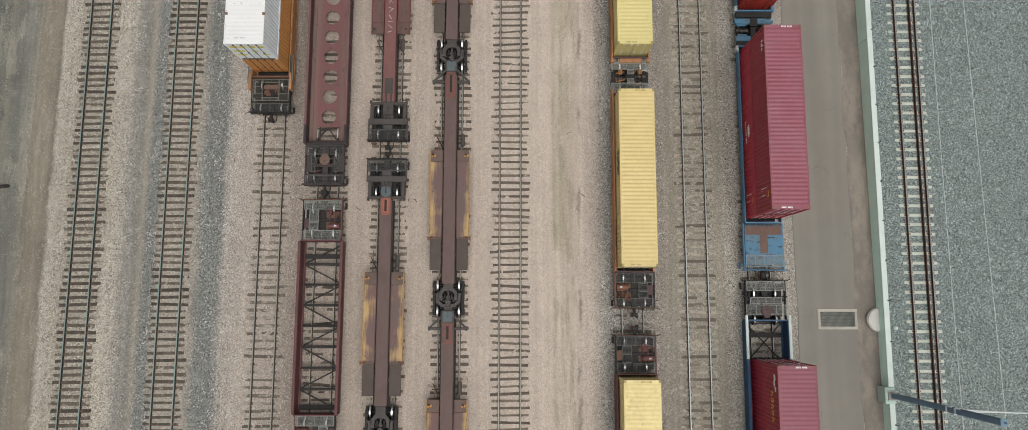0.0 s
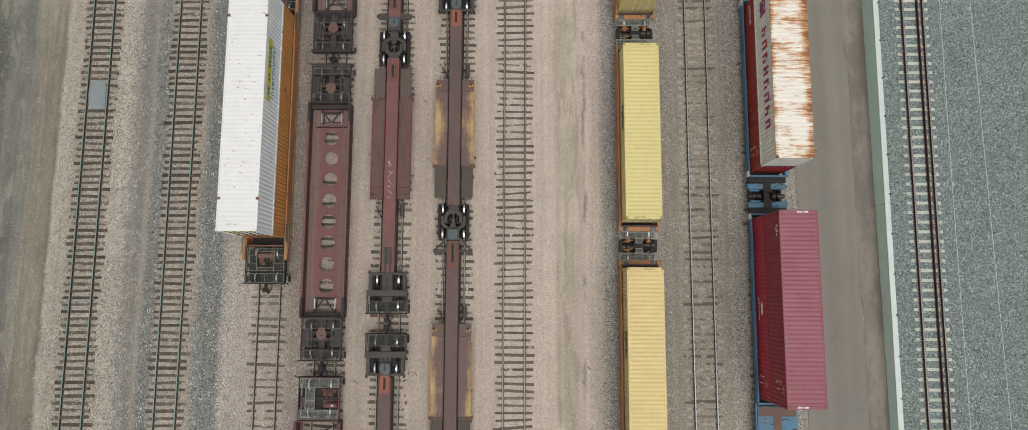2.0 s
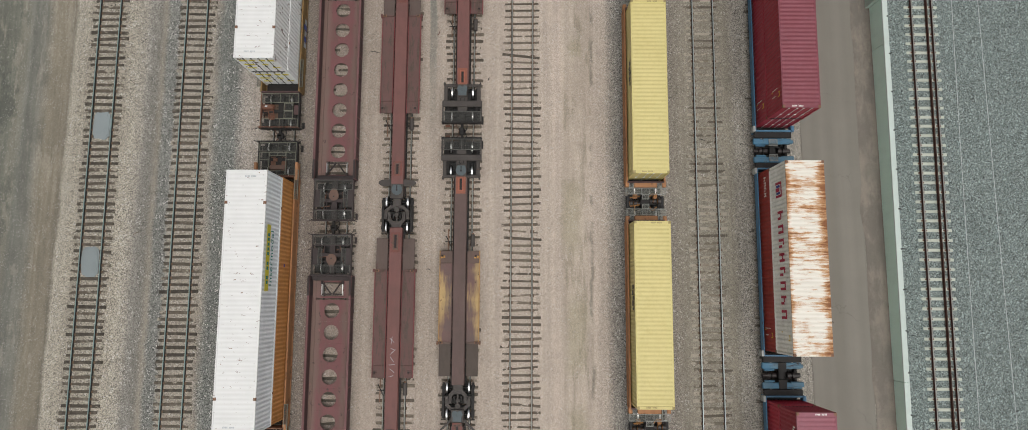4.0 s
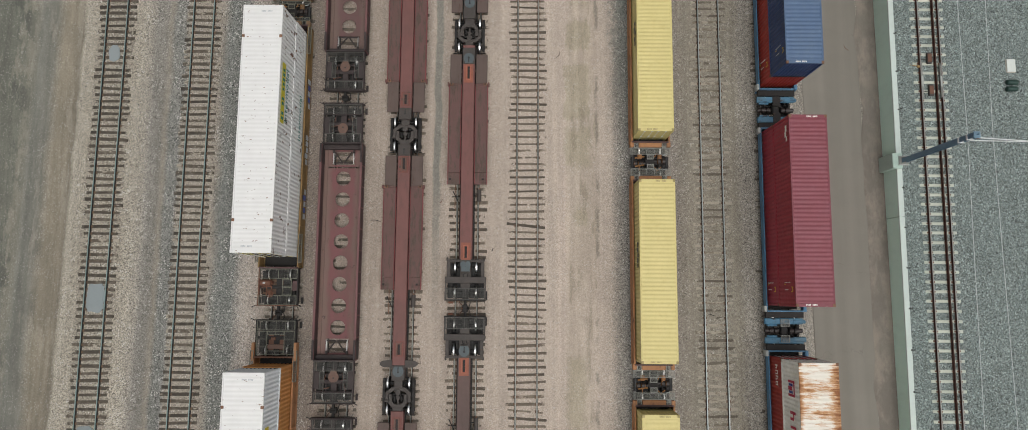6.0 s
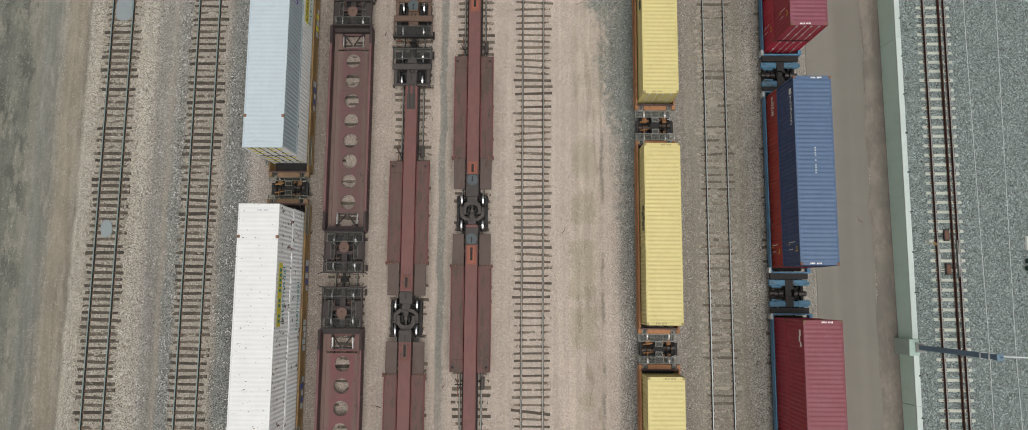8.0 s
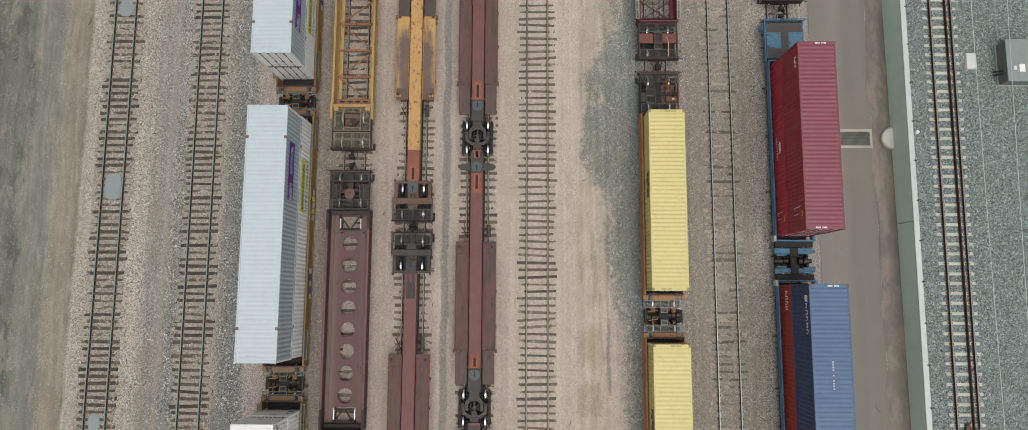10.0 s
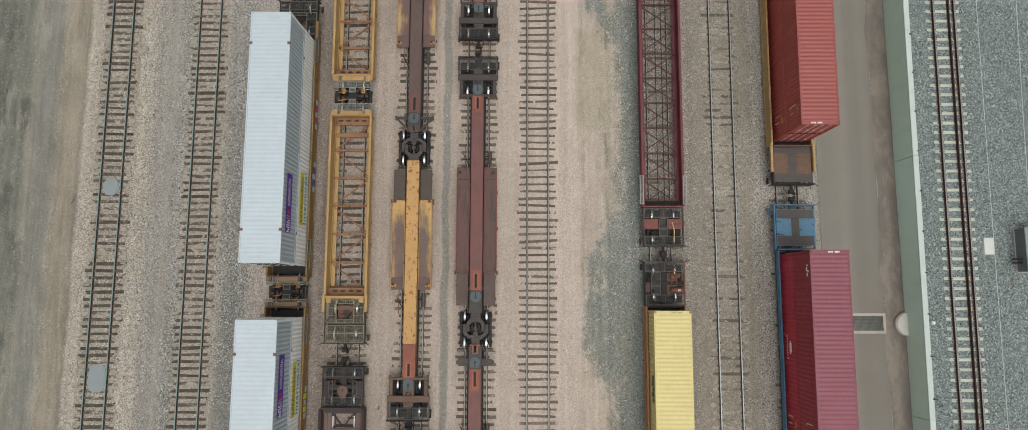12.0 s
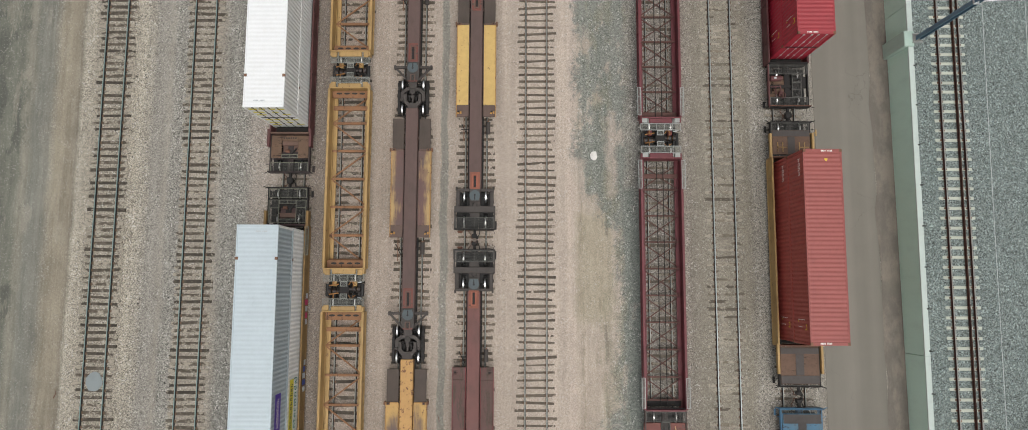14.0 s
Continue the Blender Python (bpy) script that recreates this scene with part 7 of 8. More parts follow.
c = Car("well_car", TRACKS[4], 79, "empty yellow three-platform well car with an open braced floor", "rail car", WELL)
well_end(c, 82.0, -1, 3.1, "deck_rust", "brown_deep", "grating_straw", fancy=4, body="car_yellow")
bulkhead(c, 82.05, -1, "car_yellow")
for a, b in ((82.15, 94.75), (97.75, 110.35), (113.1, 125.7)):
    sills(c, a, b, "car_yellow", "car_yellow", 1.34, True, 0.17)
    truss_floor(c, a + 0.3, b - 0.3, "car_yellow_in", False, 6)
    for y, d in ((a, 1), (b, -1)):
        bulkhead(c, y, -d, "car_yellow", 1.34)
        shelf = c.b("well_shelf", -1.3, 1.3, y + 0.02 * d, y + 0.55 * d, 0.75, 0.85, "car_yellow_in", 0.02, "rusty brown shelf plate")
        for k in (-0.82, -0.28, 0.28, 0.82):
            oval = [(0.2 * math.cos(t), 0.07 * math.sin(t)) for t in (2 * math.pi * j / 14 for j in range(14))]
            part("slot", kept(("slot",), lambda: Shape("black").prism(oval, "z", 0.0, 0.006)), shelf, (k, 0.05, 0.05))
        for s in (-1, 1):
            c.b("lock_box", s * 0.95, s * 1.3, y - 0.1 * d, y - 0.48 * d, 1.3, 1.38, "car_yellow", 0.03)
            c.b("rail_ledge", s * 0.98, s * 1.3, a, b, 0.37, 0.44, "car_yellow", 0.01) if d > 0 else None
well_joint(c, 96.25, 3.0, "car_yellow", "steel_dark", "grating_mid")
well_joint(c, 111.72, 2.76, "car_yellow", "steel_dark", "grating_mid")

# third track: loaded well cars under the long boxes
def loaded(units, x, y0, y1, label, sill, deck, steel, group, joints=(), d0=2.9, d1=2.9, fancy=2, grate="grating", half=1.33, joint_body=None, gear="brake_orange", chord=0.12, fancy1=None, low=0.42):
    c = Car("well_car", x, y0, label, "rail car", group)
    for k, (a, b) in enumerate(units):
        sills(c, a, b, sill, sill, half, low < 0.5, chord, TOP, low)
        c.b("well_floor", -half + 0.1, half - 0.1, a + 0.1, b - 0.1, 0.36, FLOOR, "steel_dark", 0.02)
        bulkhead(c, a, -1, deck, half)
        bulkhead(c, b, 1, deck, half)
    if y0 is not None and d0:
        well_end(c, units[0][0] - 0.08, -1, d0, deck, steel, grate, gear, fancy=fancy, body="grating" if fancy == 2 else sill)
    if d1:
        well_end(c, units[-1][1] + 0.08, 1, d1, deck, steel, grate, gear, fancy=fancy if fancy1 is None else fancy1, body="grating" if fancy == 2 else sill)
    for y, g in joints:
        well_joint(c, y, g, joint_body or sill, "steel_dark", "grating_mid" if grate == "grating" else grate, True, joint_body == "car_blue", abs(y - 40.0) < 0.5)
    return c


T3G = "loaded well cars"
c = loaded([(20.85, 37.9)], TRACKS[3], 18, 41, "orange-brown well car loaded with two long containers", "car_orange", "deck_rust", "steel_dark", T3G, (), 2.6, 2.5, 4, "grating_olive")
for s in (-1, 1):
    c.grating(min(s * 1.36, s * 1.62), max(s * 1.36, s * 1.62), 20.3, 22.4, 1.46, "grating_olive")
    c.grating(min(s * 1.36, s * 1.62), max(s * 1.36, s * 1.62), 36.3, 38.4, 1.46, "grating_olive")
c = loaded([(44.1, 61.5), (63.9, 81.3), (83.5, 100.65)], TRACKS[3], 41, 103, "brown three-platform well car loaded with stacked long containers", "sill_shaded", "brown", "steel_dark", T3G, ((62.7, 2.35), (82.4, 2.15)), 2.6, 2.6, 1, "grating_olive", joint_body="joint_tan", fancy1=4)
for y in (59.4, 78.9, 98.6, 44.4, 64.3, 84.0):
    for s in (-1, 1):
        c.grating(min(s * 1.38, s * 1.62), max(s * 1.38, s * 1.62), y, y + 2.0, 1.47, "grating_olive")
rng = random.Random(9)
for y, m in ((48.6, "mark_blue"), (52.5, "mark_grey"), (56.6, "mark_blue"), (69.5, "mark_blue"), (75.0, "mark_lemon"), (90.5, "mark_blue"), (95.0, "mark_pink")):
    for k in range(5):
        yy = y + 2.2 * (k / 5 - 0.5)
        c.b("graffiti", 1.452, 1.462, yy, yy + 0.36, 0.6, 0.6 + rng.uniform(0.35, 0.65), m if k % 2 else "mark_grey", 0.0)
c = loaded([(107.2, 124.6)], TRACKS[3], 104, 127, "brown well car loaded with two white long containers", "maroon", "deck_brown", "brown_deep", T3G, (), 2.75, 2.5, 4, "grating_olive")
loaded([(-25.2, -7.9)], TRACKS[3], -28, -5, "brown well car loaded with two white long containers", "maroon", "deck_rust", "steel_dark", T3G, (), 2.5, 0)

# eighth track: orange five-platform car under the yellow boxes, then an empty wine-red one
T8G = "well cars with yellow containers"
loaded([(6.9, 19.5), (22.3, 34.9), (37.7, 50.3), (53.15, 65.85), (68.85, 81.5)], TRACKS[8], 4.4, 85, "faded orange five-platform well car carrying yellow containers", "car_orange", "brown", "steel_dark", T8G,
       ((20.9, 2.8), (36.3, 2.8), (51.72, 2.85), (67.35, 3.0)), 2.5, 3.0, 1, half=1.28, joint_body="car_orange")
loaded([(-12.7, -0.15)], TRACKS[8], -15, 2.6, "maroon well car carrying an aged yellow container", "maroon", "deck_rust", "steel_dark", T8G, (), 0, 2.6, 1, half=1.3, gear="maroon")
c = Car("well_car", TRACKS[8], 86, "empty wine-red articulated well car with pale end walkways", "rail car", WELL)
well_end(c, 88.3, -1, 2.7, "car_red", "frame_dim", fancy=3, body="band_red")
for a, b in ((88.4, 105.4), (108.35, 125.4)):
    sills(c, a, b, "car_red", "car_red", 1.33, True, 0.17)
    truss_floor(c, a + 0.2, b - 0.2, "truss_brown", True, 9)
    for y, d in ((a, 1), (b, -1)):
        bulkhead(c, y, -d, "car_red", 1.33)
        for s in (-1, 1):
            c.grating(min(s * 1.36, s * 1.62), max(s * 1.36, s * 1.62), min(y + 0.1 * d, y + 2.1 * d), max(y + 0.1 * d, y + 2.1 * d), TOP + 0.05, "grating_light")
            if y > 90:
                c.b("lock_box", s * 0.95, s * 1.3, y - 0.1 * d, y - 0.4 * d, 1.36, 1.42, "grating_light", 0.02)
    for s in (-1, 1):
        c.b("rail_ledge", s * 1.05, s * 1.33, a, b, 0.37, 0.45, "car_red", 0.01)
for a, b in ((88.5, 105.3), (108.45, 125.3)):
    for x in (-0.2, 0.24):
        c.shape("brake_pipe", Shape("steel_dark").rod((x, (a - b) / 2, 0.6), (x, (b - a) / 2, 0.6), 0.03, "", 6), (a + b) / 2)
# dark slab painted in for the shade at the well's end
c.b("end_recess", -1.2, 1.2, 88.5, 88.85, 0.46, 0.52, "steel_dark", 0.02)
well_joint(c, 106.88, 2.94, "car_red", "steel_dark", "grating_light")
c.handrail(88.5, 1.2, 1.0, "steel_dark", 0.4)

# tenth track: blue five-platform car, a yellow one and a dark one
T10G = "well cars with stacked containers"
X10 = TRACKS[10]
c = loaded([(10.35, 23.05), (25.85, 38.6), (41.4, 54.1), (57.05, 69.75), (72.6, 85.35)], X10, 7, 88.5, "blue five-platform well car loaded with stacked containers", "car_blue", "car_blue", "car_blue", T10G,
           ((24.45, 2.8), (40.0, 2.8), (55.57, 2.95), (71.17, 2.85)), 3.3, 3.1, 0, joint_body="car_blue", grate="steel_grey", half=1.24, chord=0.09, low=0.86)
for y0, y1 in ((7.2, 10.2), (85.5, 88.3)):
    c.b("deck_cover", -1.3, 1.3, y0 + 0.15, y1 - 0.1, 1.24, 1.28, "deck_blue", 0.02, "worn blue steel deck plate")
    strip = "walk_grey" if y0 > 50 else "deck_brown"
    c.b("deck_strip", -0.27, 0.27, y0 + (0.3 if y0 > 50 else 0.95), y1 - 0.75, 1.282, 1.30, strip, 0.01)
    c.b("deck_strip", -1.25, 1.25, (y0 + 0.2) if y0 > 50 else (y1 - 0.75), (y0 + 0.85) if y0 > 50 else (y1 - 0.15), 1.284, 1.31, strip, 0.01)
c.grating(-1.28, 1.28, 7.2, 8.05, 1.32, "grating_blue")
c.b("deck_strip", -1.25, 1.25, 87.55, 88.15, 1.284, 1.31, "walk_grey", 0.01)
c = Car("well_car", X10, 6, "blue well car with pale end walls and a stacked load", "rail car", T10G)
well_end(c, 3.6, 1, 2.7, "brown", "steel_dark", "grating_mid", fancy=5)
sills(c, -12.0, 3.5, "car_blue_deep", "car_blue_deep", 1.36)
truss_floor(c, 0.6, 3.4, "steel_dark", True, 1)
c.b("well_floor", -1.3, 1.3, -12.0, 0.7, 0.36, FLOOR, "steel_dark")
for s in (-1, 1):
    c.b("side_guard", s * 1.38, s * 1.56, 0.95, 3.9, 1.43, 1.52, "coping", 0.02, "pale painted top guard")
bulkhead(c, 3.5, 1, "car_blue_deep")
c = loaded([(92.7, 105.5)], X10, 90, 108, "yellow well car loaded with two brick-red containers", "car_yellow", "deck_rust", "steel_dark", T10G, (), 2.7, 2.5, 0, half=1.36)
c.b("deck_cover", -1.3, 1.3, 90.1, 92.55, 1.235, 1.27, "deck_soot", 0.02, "sooty brown deck plate")
c.b("deck_strip", -0.27, 0.27, 90.7, 92.1, 1.272, 1.29, "walk_grey", 0.01)
for y0, y1 in ((90.15, 90.68), (92.12, 92.5)):
    c.b("deck_strip", -1.28, 1.28, y0, y1, 1.274, 1.3, "walk_grey", 0.01)
c.b("deck_cover", -1.3, 1.3, 105.75, 107.45, 1.235, 1.27, "deck_soot", 0.02, "sooty brown deck plate")
c.b("deck_strip", -0.25, 0.25, 105.8, 107.0, 1.272, 1.29, "walk_grey", 0.01)
c.b("deck_strip", -1.28, 1.28, 107.02, 107.43, 1.274, 1.3, "walk_grey", 0.01)
for x in (-0.95, -0.6, 0.55, 0.9):
    c.shape("brake_pipe", Shape("car_yellow").rod((x, -0.35, 1.3), (x, 0.35, 1.3), 0.035, "", 6).rod((x, 0.0, 1.3), (x + 0.3, 0.0, 1.3), 0.03, "", 6), 106.25, "yellow brake pipe")
c.shape("brake_lever", Shape("car_yellow").rod((1.3, 0, 1.2), (1.75, 0.1, 1.25), 0.04, "", 6).rod((1.75, -0.14, 1.25), (1.75, 0.3, 1.25), 0.05, "", 6), 107.2, "yellow brake release lever")
for s in (-1, 1):
    c.b("side_wing", s * 1.38, s * 1.54, 90.8, 92.8, 1.2, 1.46, "car_yellow", 0.02)
    c.b("side_wing", s * 1.38, s * 1.54, 105.5, 107.2, 1.2, 1.46, "car_yellow", 0.02)
loaded([(112.3, 125.2)], X10, 109, 127, "dark red well car loaded with two bright red containers", "maroon", "steel_dark", "steel_dark", T10G, (), 3.1, 0, 1, gear="maroon")



# ---------------- small things beside and between the tracks ----------------
def mortar_mat(y, w, d, round_):
    """A spilled mat of hardened mortar between the rails."""
    rng = random.Random(int(y * 7))
    n = 26
    out = []
    for k in range(n):
        t = 2 * math.pi * k / n
        e = 0.5 if not round_ else 1.0
        cx, sy = math.copysign(abs(math.cos(t)) ** e, math.cos(t)), math.copysign(abs(math.sin(t)) ** e, math.sin(t))
        j = 1 + rng.uniform(-0.07, 0.07)
        out.append((w / 2 * cx * j, d / 2 * sy * j))
    s = Shape("mortar").prism(out, "z", 0.0, 0.05).prism([(0.86 * a, 0.86 * b) for a, b in out], "z", 0.05, 0.065)
    ob = new("mortar_mat", s.mesh("mortar_mat"))
    ob.location = (TRACKS[1] + rng.uniform(-0.06, 0.06), y, 0.02)
    tagged(ob, "flat blue-grey mat of hardened mortar between the rails", "mortar", "mats between the rails")


for y, w, d, r in ((31.95, 1.25, 2.1, False), (41.85, 1.25, 2.0, False), (59.85, 0.85, 1.3, True), (76.4, 1.2, 1.9, False), (89.85, 1.15, 1.3, True)):
    mortar_mat(y, w, d, r)


def pit_lid(x, y, w, d):
    z = east_z(y)
    t = thing("pit_lid", x, y, z, "pale rounded concrete lid set in crushed stone", "lid", "pit lids")
    bx("frame", t, -w / 2, w / 2, -d / 2, d / 2, -0.1, 0.06, "kerb", 0.09)
    bx("cover", t, -w / 2 + 0.05, w / 2 - 0.05, -d / 2 + 0.05, d / 2 - 0.05, 0.06, 0.1, "lid", 0.08)


pit_lid(31.45, 85.75, 0.8, 1.25)
pit_lid(35.3, 59.25, 0.72, 1.05)


def drum(x, y):
    z = east_z(y)
    s = Shape("plastic_green")
    s.rod((-0.36, 0, 0.18), (0.36, 0, 0.18), 0.18, "", 18)
    for k in (-0.25, 0.0, 0.25):
        s.rod((k - 0.02, 0, 0.18), (k + 0.02, 0, 0.18), 0.192, "", 18)
    ob = new("drum", s.mesh("drum"))
    ob.location = (x, y, z)
    tagged(ob, "dark green plastic drum lying on crushed stone", "drum", "green drums")


drum(35.2, 57.95)
drum(35.15, 57.45)


def cabinet():
    x, y = 35.2, 85.45
    t = thing("equipment_cabinet", x, y, east_z(y), "low grey steel equipment cabinet on crushed stone", "cabinet")
    bx("plinth", t, -1.95, 1.95, -1.55, 1.55, -0.1, 0.06, "kerb", 0.03)
    bx("body", t, -1.9, 1.9, -1.5, 1.5, 0.06, 1.05, "cabinet_grey", 0.04)
    bx("roof", t, -1.95, 1.95, -1.55, 1.55, 1.05, 1.12, "cabinet_pale", 0.03)
    bx("label_plate", t, -1.1, -0.7, -0.85, -0.3, 1.121, 1.135, "mark_white", 0.005)
    bx("hatch", t, -1.5, -1.3, -0.72, -0.42, 1.121, 1.15, "galv", 0.01)
    for k in (-0.12, 0.12):
        part("conduit", kept(("conduit",), lambda: Shape("steel_dark").rod((0, 0, 0), (-0.55, 0, -0.25), 0.06)), t, (-1.9, -0.75 + k, 0.6))
    for k in (-0.3, 0.65):
        bx("roof_seam", t, k - 0.012, k + 0.012, -1.5, 1.5, 1.121, 1.14, "cabinet_grey", 0.004)


cabinet()


def switch_box(y, n):
    t = thing("switch_machine", 29.39, y, east_z(y) + 0.05, "rust-brown point motor box between the rails", "switch machine", "point motors")
    bx("housing", t, -0.25, 0.12, -0.42, 0.42, 0.0, 0.16, "steel_grey", 0.04)
    bx("lid", t, -0.22, 0.09, -0.3, 0.3, 0.16, 0.19, "deck_rust", 0.02)
    part("throw_rod", Shape("steel_grey").rod((0.1, 0.1, 0.06), (0.7, 0.1, 0.06), 0.025).rod((-0.25, -0.1, 0.06), (-0.7, -0.1, 0.06), 0.025), t)


switch_box(59.75, 1)
switch_box(57.35, 2)


def derail():
    y = 59.15
    t = thing("derail", 28.35, y, east_z(y) + 0.05, "yellow flip-over derail beside the rail", "derail")
    part("shoe", Shape("car_yellow").box(0.08, 0.26, -0.12, 0.08, 0.02, 0.12, "", 0.03), t)
    part("lever", Shape("car_yellow").rod((0.1, 0, 0.08), (-0.5, 0.08, 0.12), 0.022), t)
    for s in (-1, 1):
        p = thing("point_blade", 29.39 + s * 0.67, 58.1, east_z(58.1) + 0.06, "pale worn point blade lying along the rail", "point blade", "point blades")
        part("blade", Shape("grating_mid").box(-0.04, 0.04, -1.3, 1.3, 0.0, 0.15, "", 0.02), p)
        part("stretcher", Shape("grating_light").box(-0.06, 0.06, -0.5, 0.3, 0.15, 0.17, "", 0.01), p)


derail()


def marker(x, y, z, name, label, mat):
    s = Shape(mat).rod((0, 0, 0), (0, 0, 0.28), 0.13, "", 14).rod((0, 0, 0.28), (0, 0, 0.36), 0.13, "", 14, 0.06)
    ob = new(name, s.mesh(name))
    ob.location = (x, y, z)
    tagged(ob, label, "marker")


marker(27.15, 80.45, east_z(80) - 0.02, "marker_post", "short white domed marker on crushed stone", "mark_white")
marker(27.25, 3.0, east_z(3) - 0.02, "marker_post", "short cream domed marker on crushed stone", "lid")


def lump():
    bm = bmesh.new()
    bmesh.ops.create_icosphere(bm, subdivisions=3, radius=0.3)
    for v in bm.verts:
        v.co *= 1 + 0.35 * noise.noise(v.co * 4)
        v.co.x *= 0.85
        v.co.z *= 0.55
    me = bpy.data.meshes.new("crumpled_bag")
    bm.to_mesh(me)
    bm.free()
    me.materials.append(M["mark_white"])
    ob = new("crumpled_bag", me)
    ob.location = (4.13, 105.85, 0.0)
    tagged(ob, "crumpled white plastic bag lying on gravel", "bag")


lump()


def scrap():
    """Single sticks, straps and splinters that lie about the yard."""
    rng = random.Random(5)
    spots = [(-11.0, 11.5), (-10.6, 27.5), (-15.1, 33.0), (-6.9, 12.0), (-6.6, 31.5), (-2.4, 45.5), (-10.9, 47.5), (-6.2, 49.0), (-2.2, 66.5), (2.2, 60.0), (-15.0, 58.0), (-10.9, 74.5), (-6.7, 87.5), (-2.3, 97.0), (-11.0, 105.0),
             (5.2, 12.5), (4.3, 17.0), (13.0, 41.0), (13.4, 70.2), (11.3, 55.0), (-20.2, 15.0), (-20.9, 52.0), (-27.6, 34.0), (-33.5, 89.0), (22.0, 28.0), (23.9, 61.0), (3.4, 77.0), (-19.8, 69.0)]
    for k, (x, y) in enumerate(spots):
        L, w = rng.uniform(0.25, 0.8), rng.uniform(0.03, 0.07)
        s = Shape(rng.choice(["tie", "steel_dark", "tie", "deck_rust"]))
        b = rng.uniform(-0.12, 0.12)
        s.rod((-L / 2, 0, 0.03), (0, b, 0.04), w / 2, "", 5).rod((0, b, 0.04), (L / 2, 0.3 * b, 0.03), w / 2, "", 5, w / 4)
        ob = new("scrap_stick", s.mesh("scrap_stick"))
        z = yard_z(x, y) if x < 20 else road_z(y) + 0.03
        ob.location, ob.rotation_euler = (x, y, z - 0.01), (0, 0, rng.uniform(0, math.pi))
        tagged(ob, "weathered splinter of dunnage lying on the gravel", "scrap", "scraps on the ground")


scrap()


def log():
    s = Shape("steel_dark")
    s.rod((-0.9, 0, 0.14), (0.45, 0.15, 0.14), 0.13, "", 12).rod((0.45, 0.15, 0.14), (0.62, 0.17, 0.15), 0.13, "", 12, 0.06)
    ob = new("pipe_stub", s.mesh("pipe_stub"))
    ob.location = (-37.1, 12.9, yard_z(-37.1, 12.9))
    tagged(ob, "dark length of pipe half on the dirt track", "pipe")


log()


# ---------------- tracks, last: rails and ties ----------------
def rail_shape(y0, y1, side, top, h=0.17, lift=lambda y: 0.0, n=1):
    s = Shape(side)
    prof = [(-0.07, 0.0), (0.07, 0.0), (0.07, 0.012), (0.012, 0.03), (0.012, h - 0.045), (0.036, h - 0.035), (0.036, h - 0.006), (0.028, h), (-0.028, h), (-0.036, h - 0.006), (-0.036, h - 0.035), (-0.012, h - 0.045), (-0.012, 0.03), (-0.07, 0.012)]
    for k in range(n):
        a, b = y0 + (y1 - y0) * k / n, y0 + (y1 - y0) * (k + 1) / n
        v = [(x, y, z + lift(y)) for y in (a, b) for x, z in prof]
        m = len(prof)
        for j in range(m):
            s.add([v[j], v[(j + 1) % m], v[m + (j + 1) % m], v[m + j]], [(0, 1, 2, 3)], top if j in (6, 7, 8) else side)
    return s


def track(number, x, buried, jitter, label, step=0.485, sink=0.0, turn=2.0, mat="tie", wide=0.092, head="rail_worn"):
    t = thing(f"track_{number}", x, 0, 0, label, "railway track", kind="structure")
    rng = random.Random(number)
    for s in (-1, 1):
        part("rail", kept(("rail", head), lambda: rail_shape(-120, 240, "rail_side", head)), t, (s * 0.754, 0, 0.012))
    sizes = []
    for k in range(5):
        w, l = wide + 0.008 * k, 1.24 + 0.035 * k
        sizes.append(kept(("tie", k, mat, wide), lambda w=w, l=l: Shape(mat).box(-l, l, -w, w, -0.16, 0.0, "", 0.018)))
    y, n, plates, far = Y0, 0, Shape("plate"), Shape(mat)
    while y < Y1:
        y += step + rng.uniform(-0.03, 0.03)
        z = buried + rng.uniform(-jitter, jitter * 0.6) - sink * min(1.0, max(0.0, (y - 15) / 50))
        if n < 296 and -10 < y < 124:
            o = part("tie", rng.choice(sizes), t, (rng.uniform(-0.09, 0.09), y, z), "", radians(rng.gauss(0, turn)))
            o.rotation_euler[1] = radians(rng.gauss(0, 0.55 if buried < 0.01 else 0.25))
            n += 1
        else:
            far.box(-1.3, 1.3, y - 0.11, y + 0.11, z - 0.15, z)
        if z > -0.012:
            for s in (-0.754, 0.754):
                plates.box(s - 0.15, s + 0.15, y - 0.085, y + 0.085, z, z + 0.014)
    for k in range(160):
        for y in (Y0 - 0.49 * k, Y1 + 0.49 * k):
            far.box(-1.3, 1.3, y - 0.11, y + 0.11, -0.1, max(buried, 0.004))
    tagged(part("far_ties", far, t), kind="stuff")
    tagged(part("tie_plates", plates, t), kind="stuff")


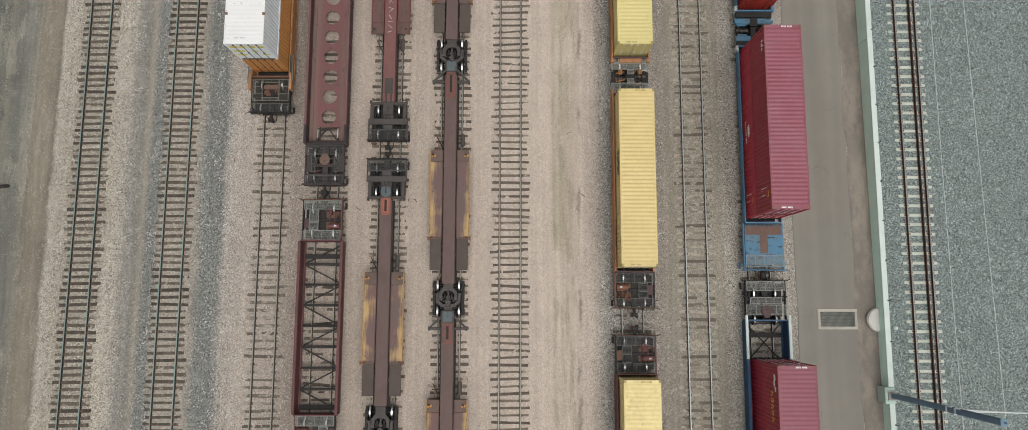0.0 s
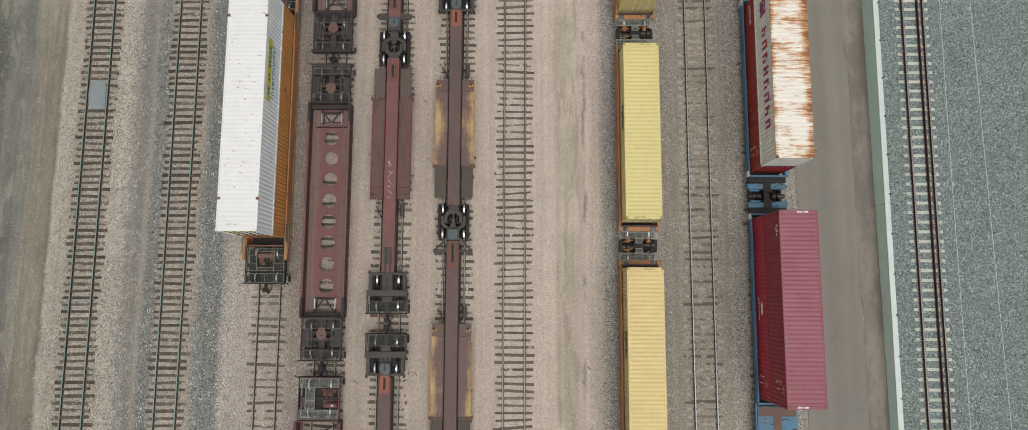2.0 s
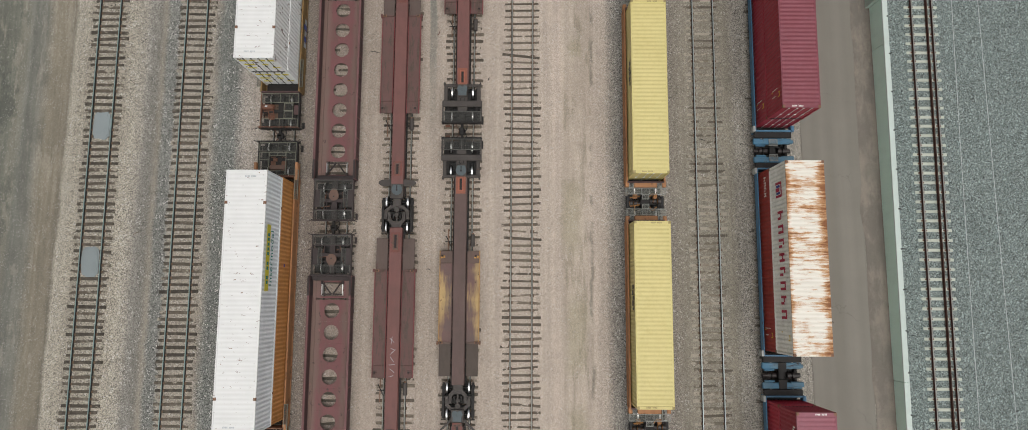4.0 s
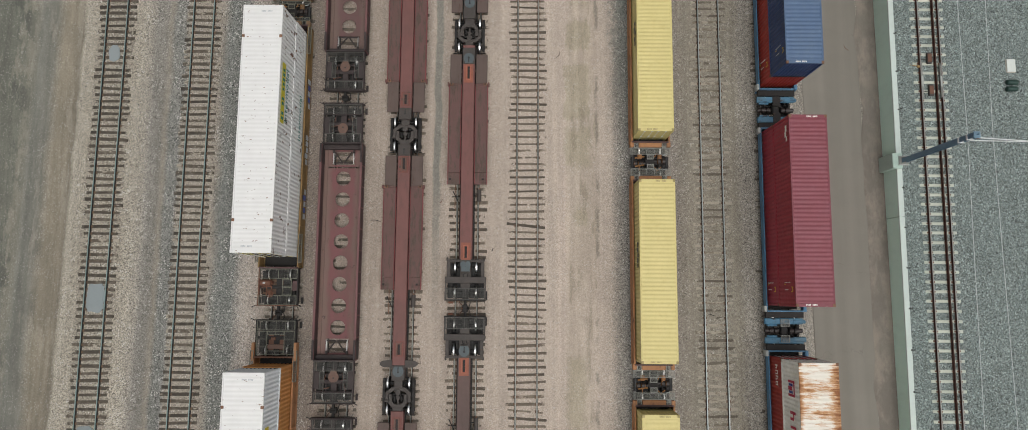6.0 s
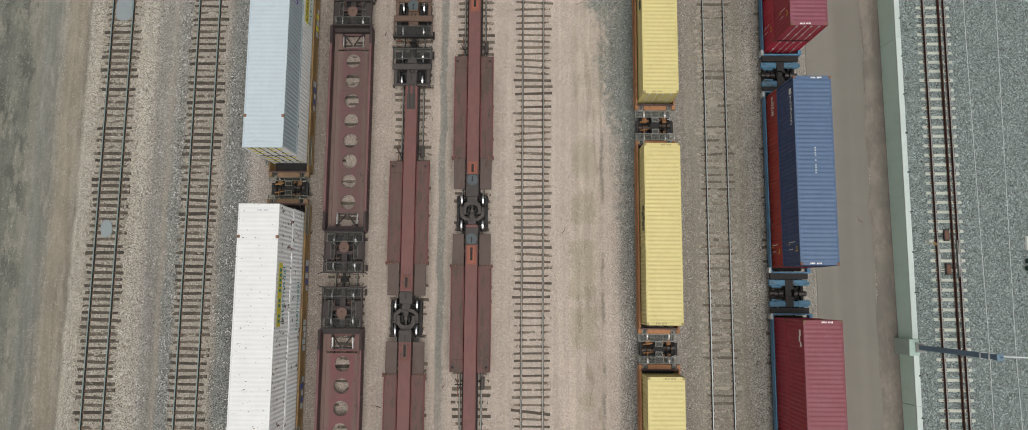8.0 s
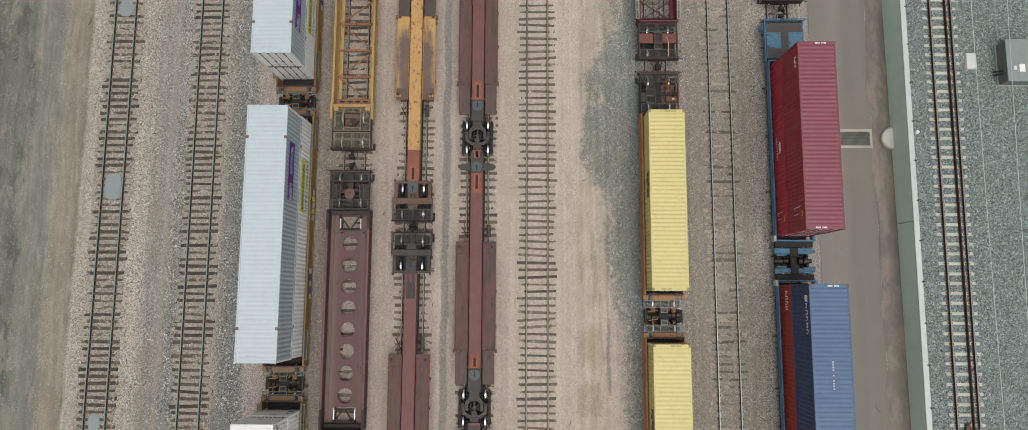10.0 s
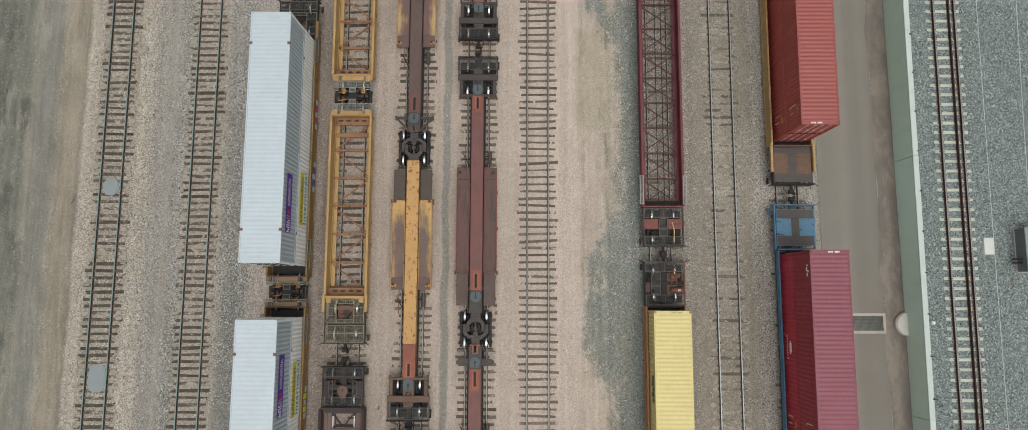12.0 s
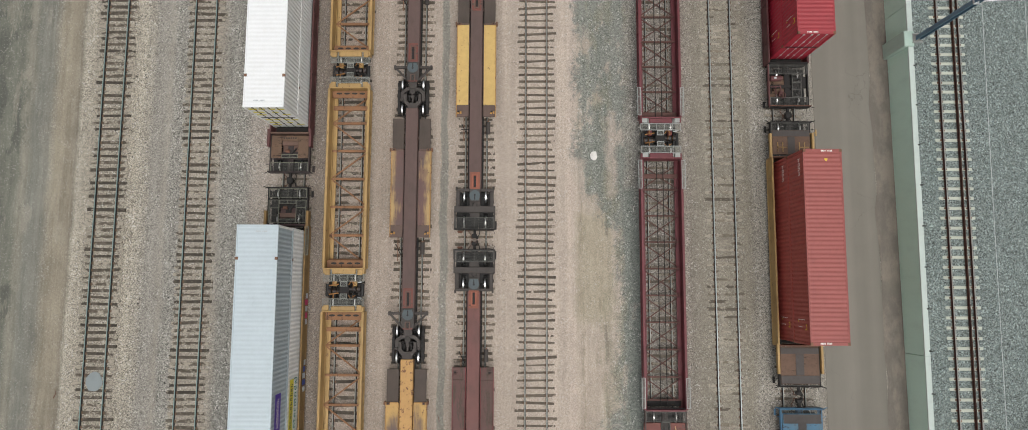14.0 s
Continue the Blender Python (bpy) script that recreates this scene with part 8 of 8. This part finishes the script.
DRY = "straight track of worn steel rails on weathered timber ties"
SUNK = "yard track with its timber ties half sunk in dust and gravel"
track(1, TRACKS[1], 0.026, 0.012, DRY, turn=1.1, mat="tie_dark", head="rail_teal")
track(2, TRACKS[2], 0.023, 0.012, DRY, turn=1.2, mat="tie_dark", head="rail_teal")
track(3, TRACKS[3], 0.01, 0.012, SUNK, 0.53, turn=1.3, mat="tie_dusty")
# darker tie colour carries the shadow under the cars' open floors
track(4, TRACKS[4], 0.012, 0.02, SUNK, 0.52, mat="tie_dark")
track(5, TRACKS[5], 0.012, 0.015, DRY, 0.5, turn=1.2)
track(6, TRACKS[6], 0.012, 0.015, DRY, 0.5, turn=1.2)
track(7, TRACKS[7], 0.02, 0.016, DRY, 0.5, turn=1.9, wide=0.072)
track(8, TRACKS[8], 0.004, 0.015, SUNK, 0.51, mat="tie_dusty")
track(9, TRACKS[9], 0.012, 0.011, SUNK, 0.52, 0.008, 1.2, "tie_faint", head="rail_top")
track(10, TRACKS[10], 0.004, 0.015, SUNK, 0.51, mat="tie_dusty")


def main_track(x):
    t = thing("track_11", x, 0, 0, "track of dark rusty rails with an inner guard rail on pale concrete ties", "railway track", kind="structure")
    lift = lambda y: east_z(y) + 0.05  # noqa: E731
    for s, o in ((-0.754, 0), (0.754, 0), (0.36, 0)):
        part("guard_rail" if s == 0.36 else "rail", rail_shape(-90, 210, "rail_dark", "rail_dark" if s == 0.36 else "rail_bright", 0.17, lift, 60), t, (s, 0, 0))
    rng = random.Random(11)
    me = Shape("tie_grey").box(-1.22, 1.22, -0.105, 0.105, -0.16, 0.0, "", 0.03).mesh("tie")
    clips, far = Shape("brake_orange"), Shape("tie_grey")
    for k in range(-110, 300):
        y = 0.69 * k + rng.uniform(-0.02, 0.02)
        z = east_z(y) + 0.045
        if -12 < y < 126:
            part("tie", me, t, (rng.uniform(-0.02, 0.02), y, z))
            for s in (-0.754, 0.754):
                for d in (-0.13, 0.13):
                    clips.box(s + d - 0.035, s + d + 0.035, y - 0.06, y + 0.06, z, z + 0.05)
            clips.box(0.36 - 0.09, 0.36 + 0.09, y - 0.06, y + 0.06, z, z + 0.03)
        else:
            far.box(-1.22, 1.22, y - 0.125, y + 0.125, z - 0.15, z)
    tagged(part("far_ties", far, t), kind="stuff")
    tagged(part("rail_clips", clips, t), kind="stuff")


main_track(29.39)
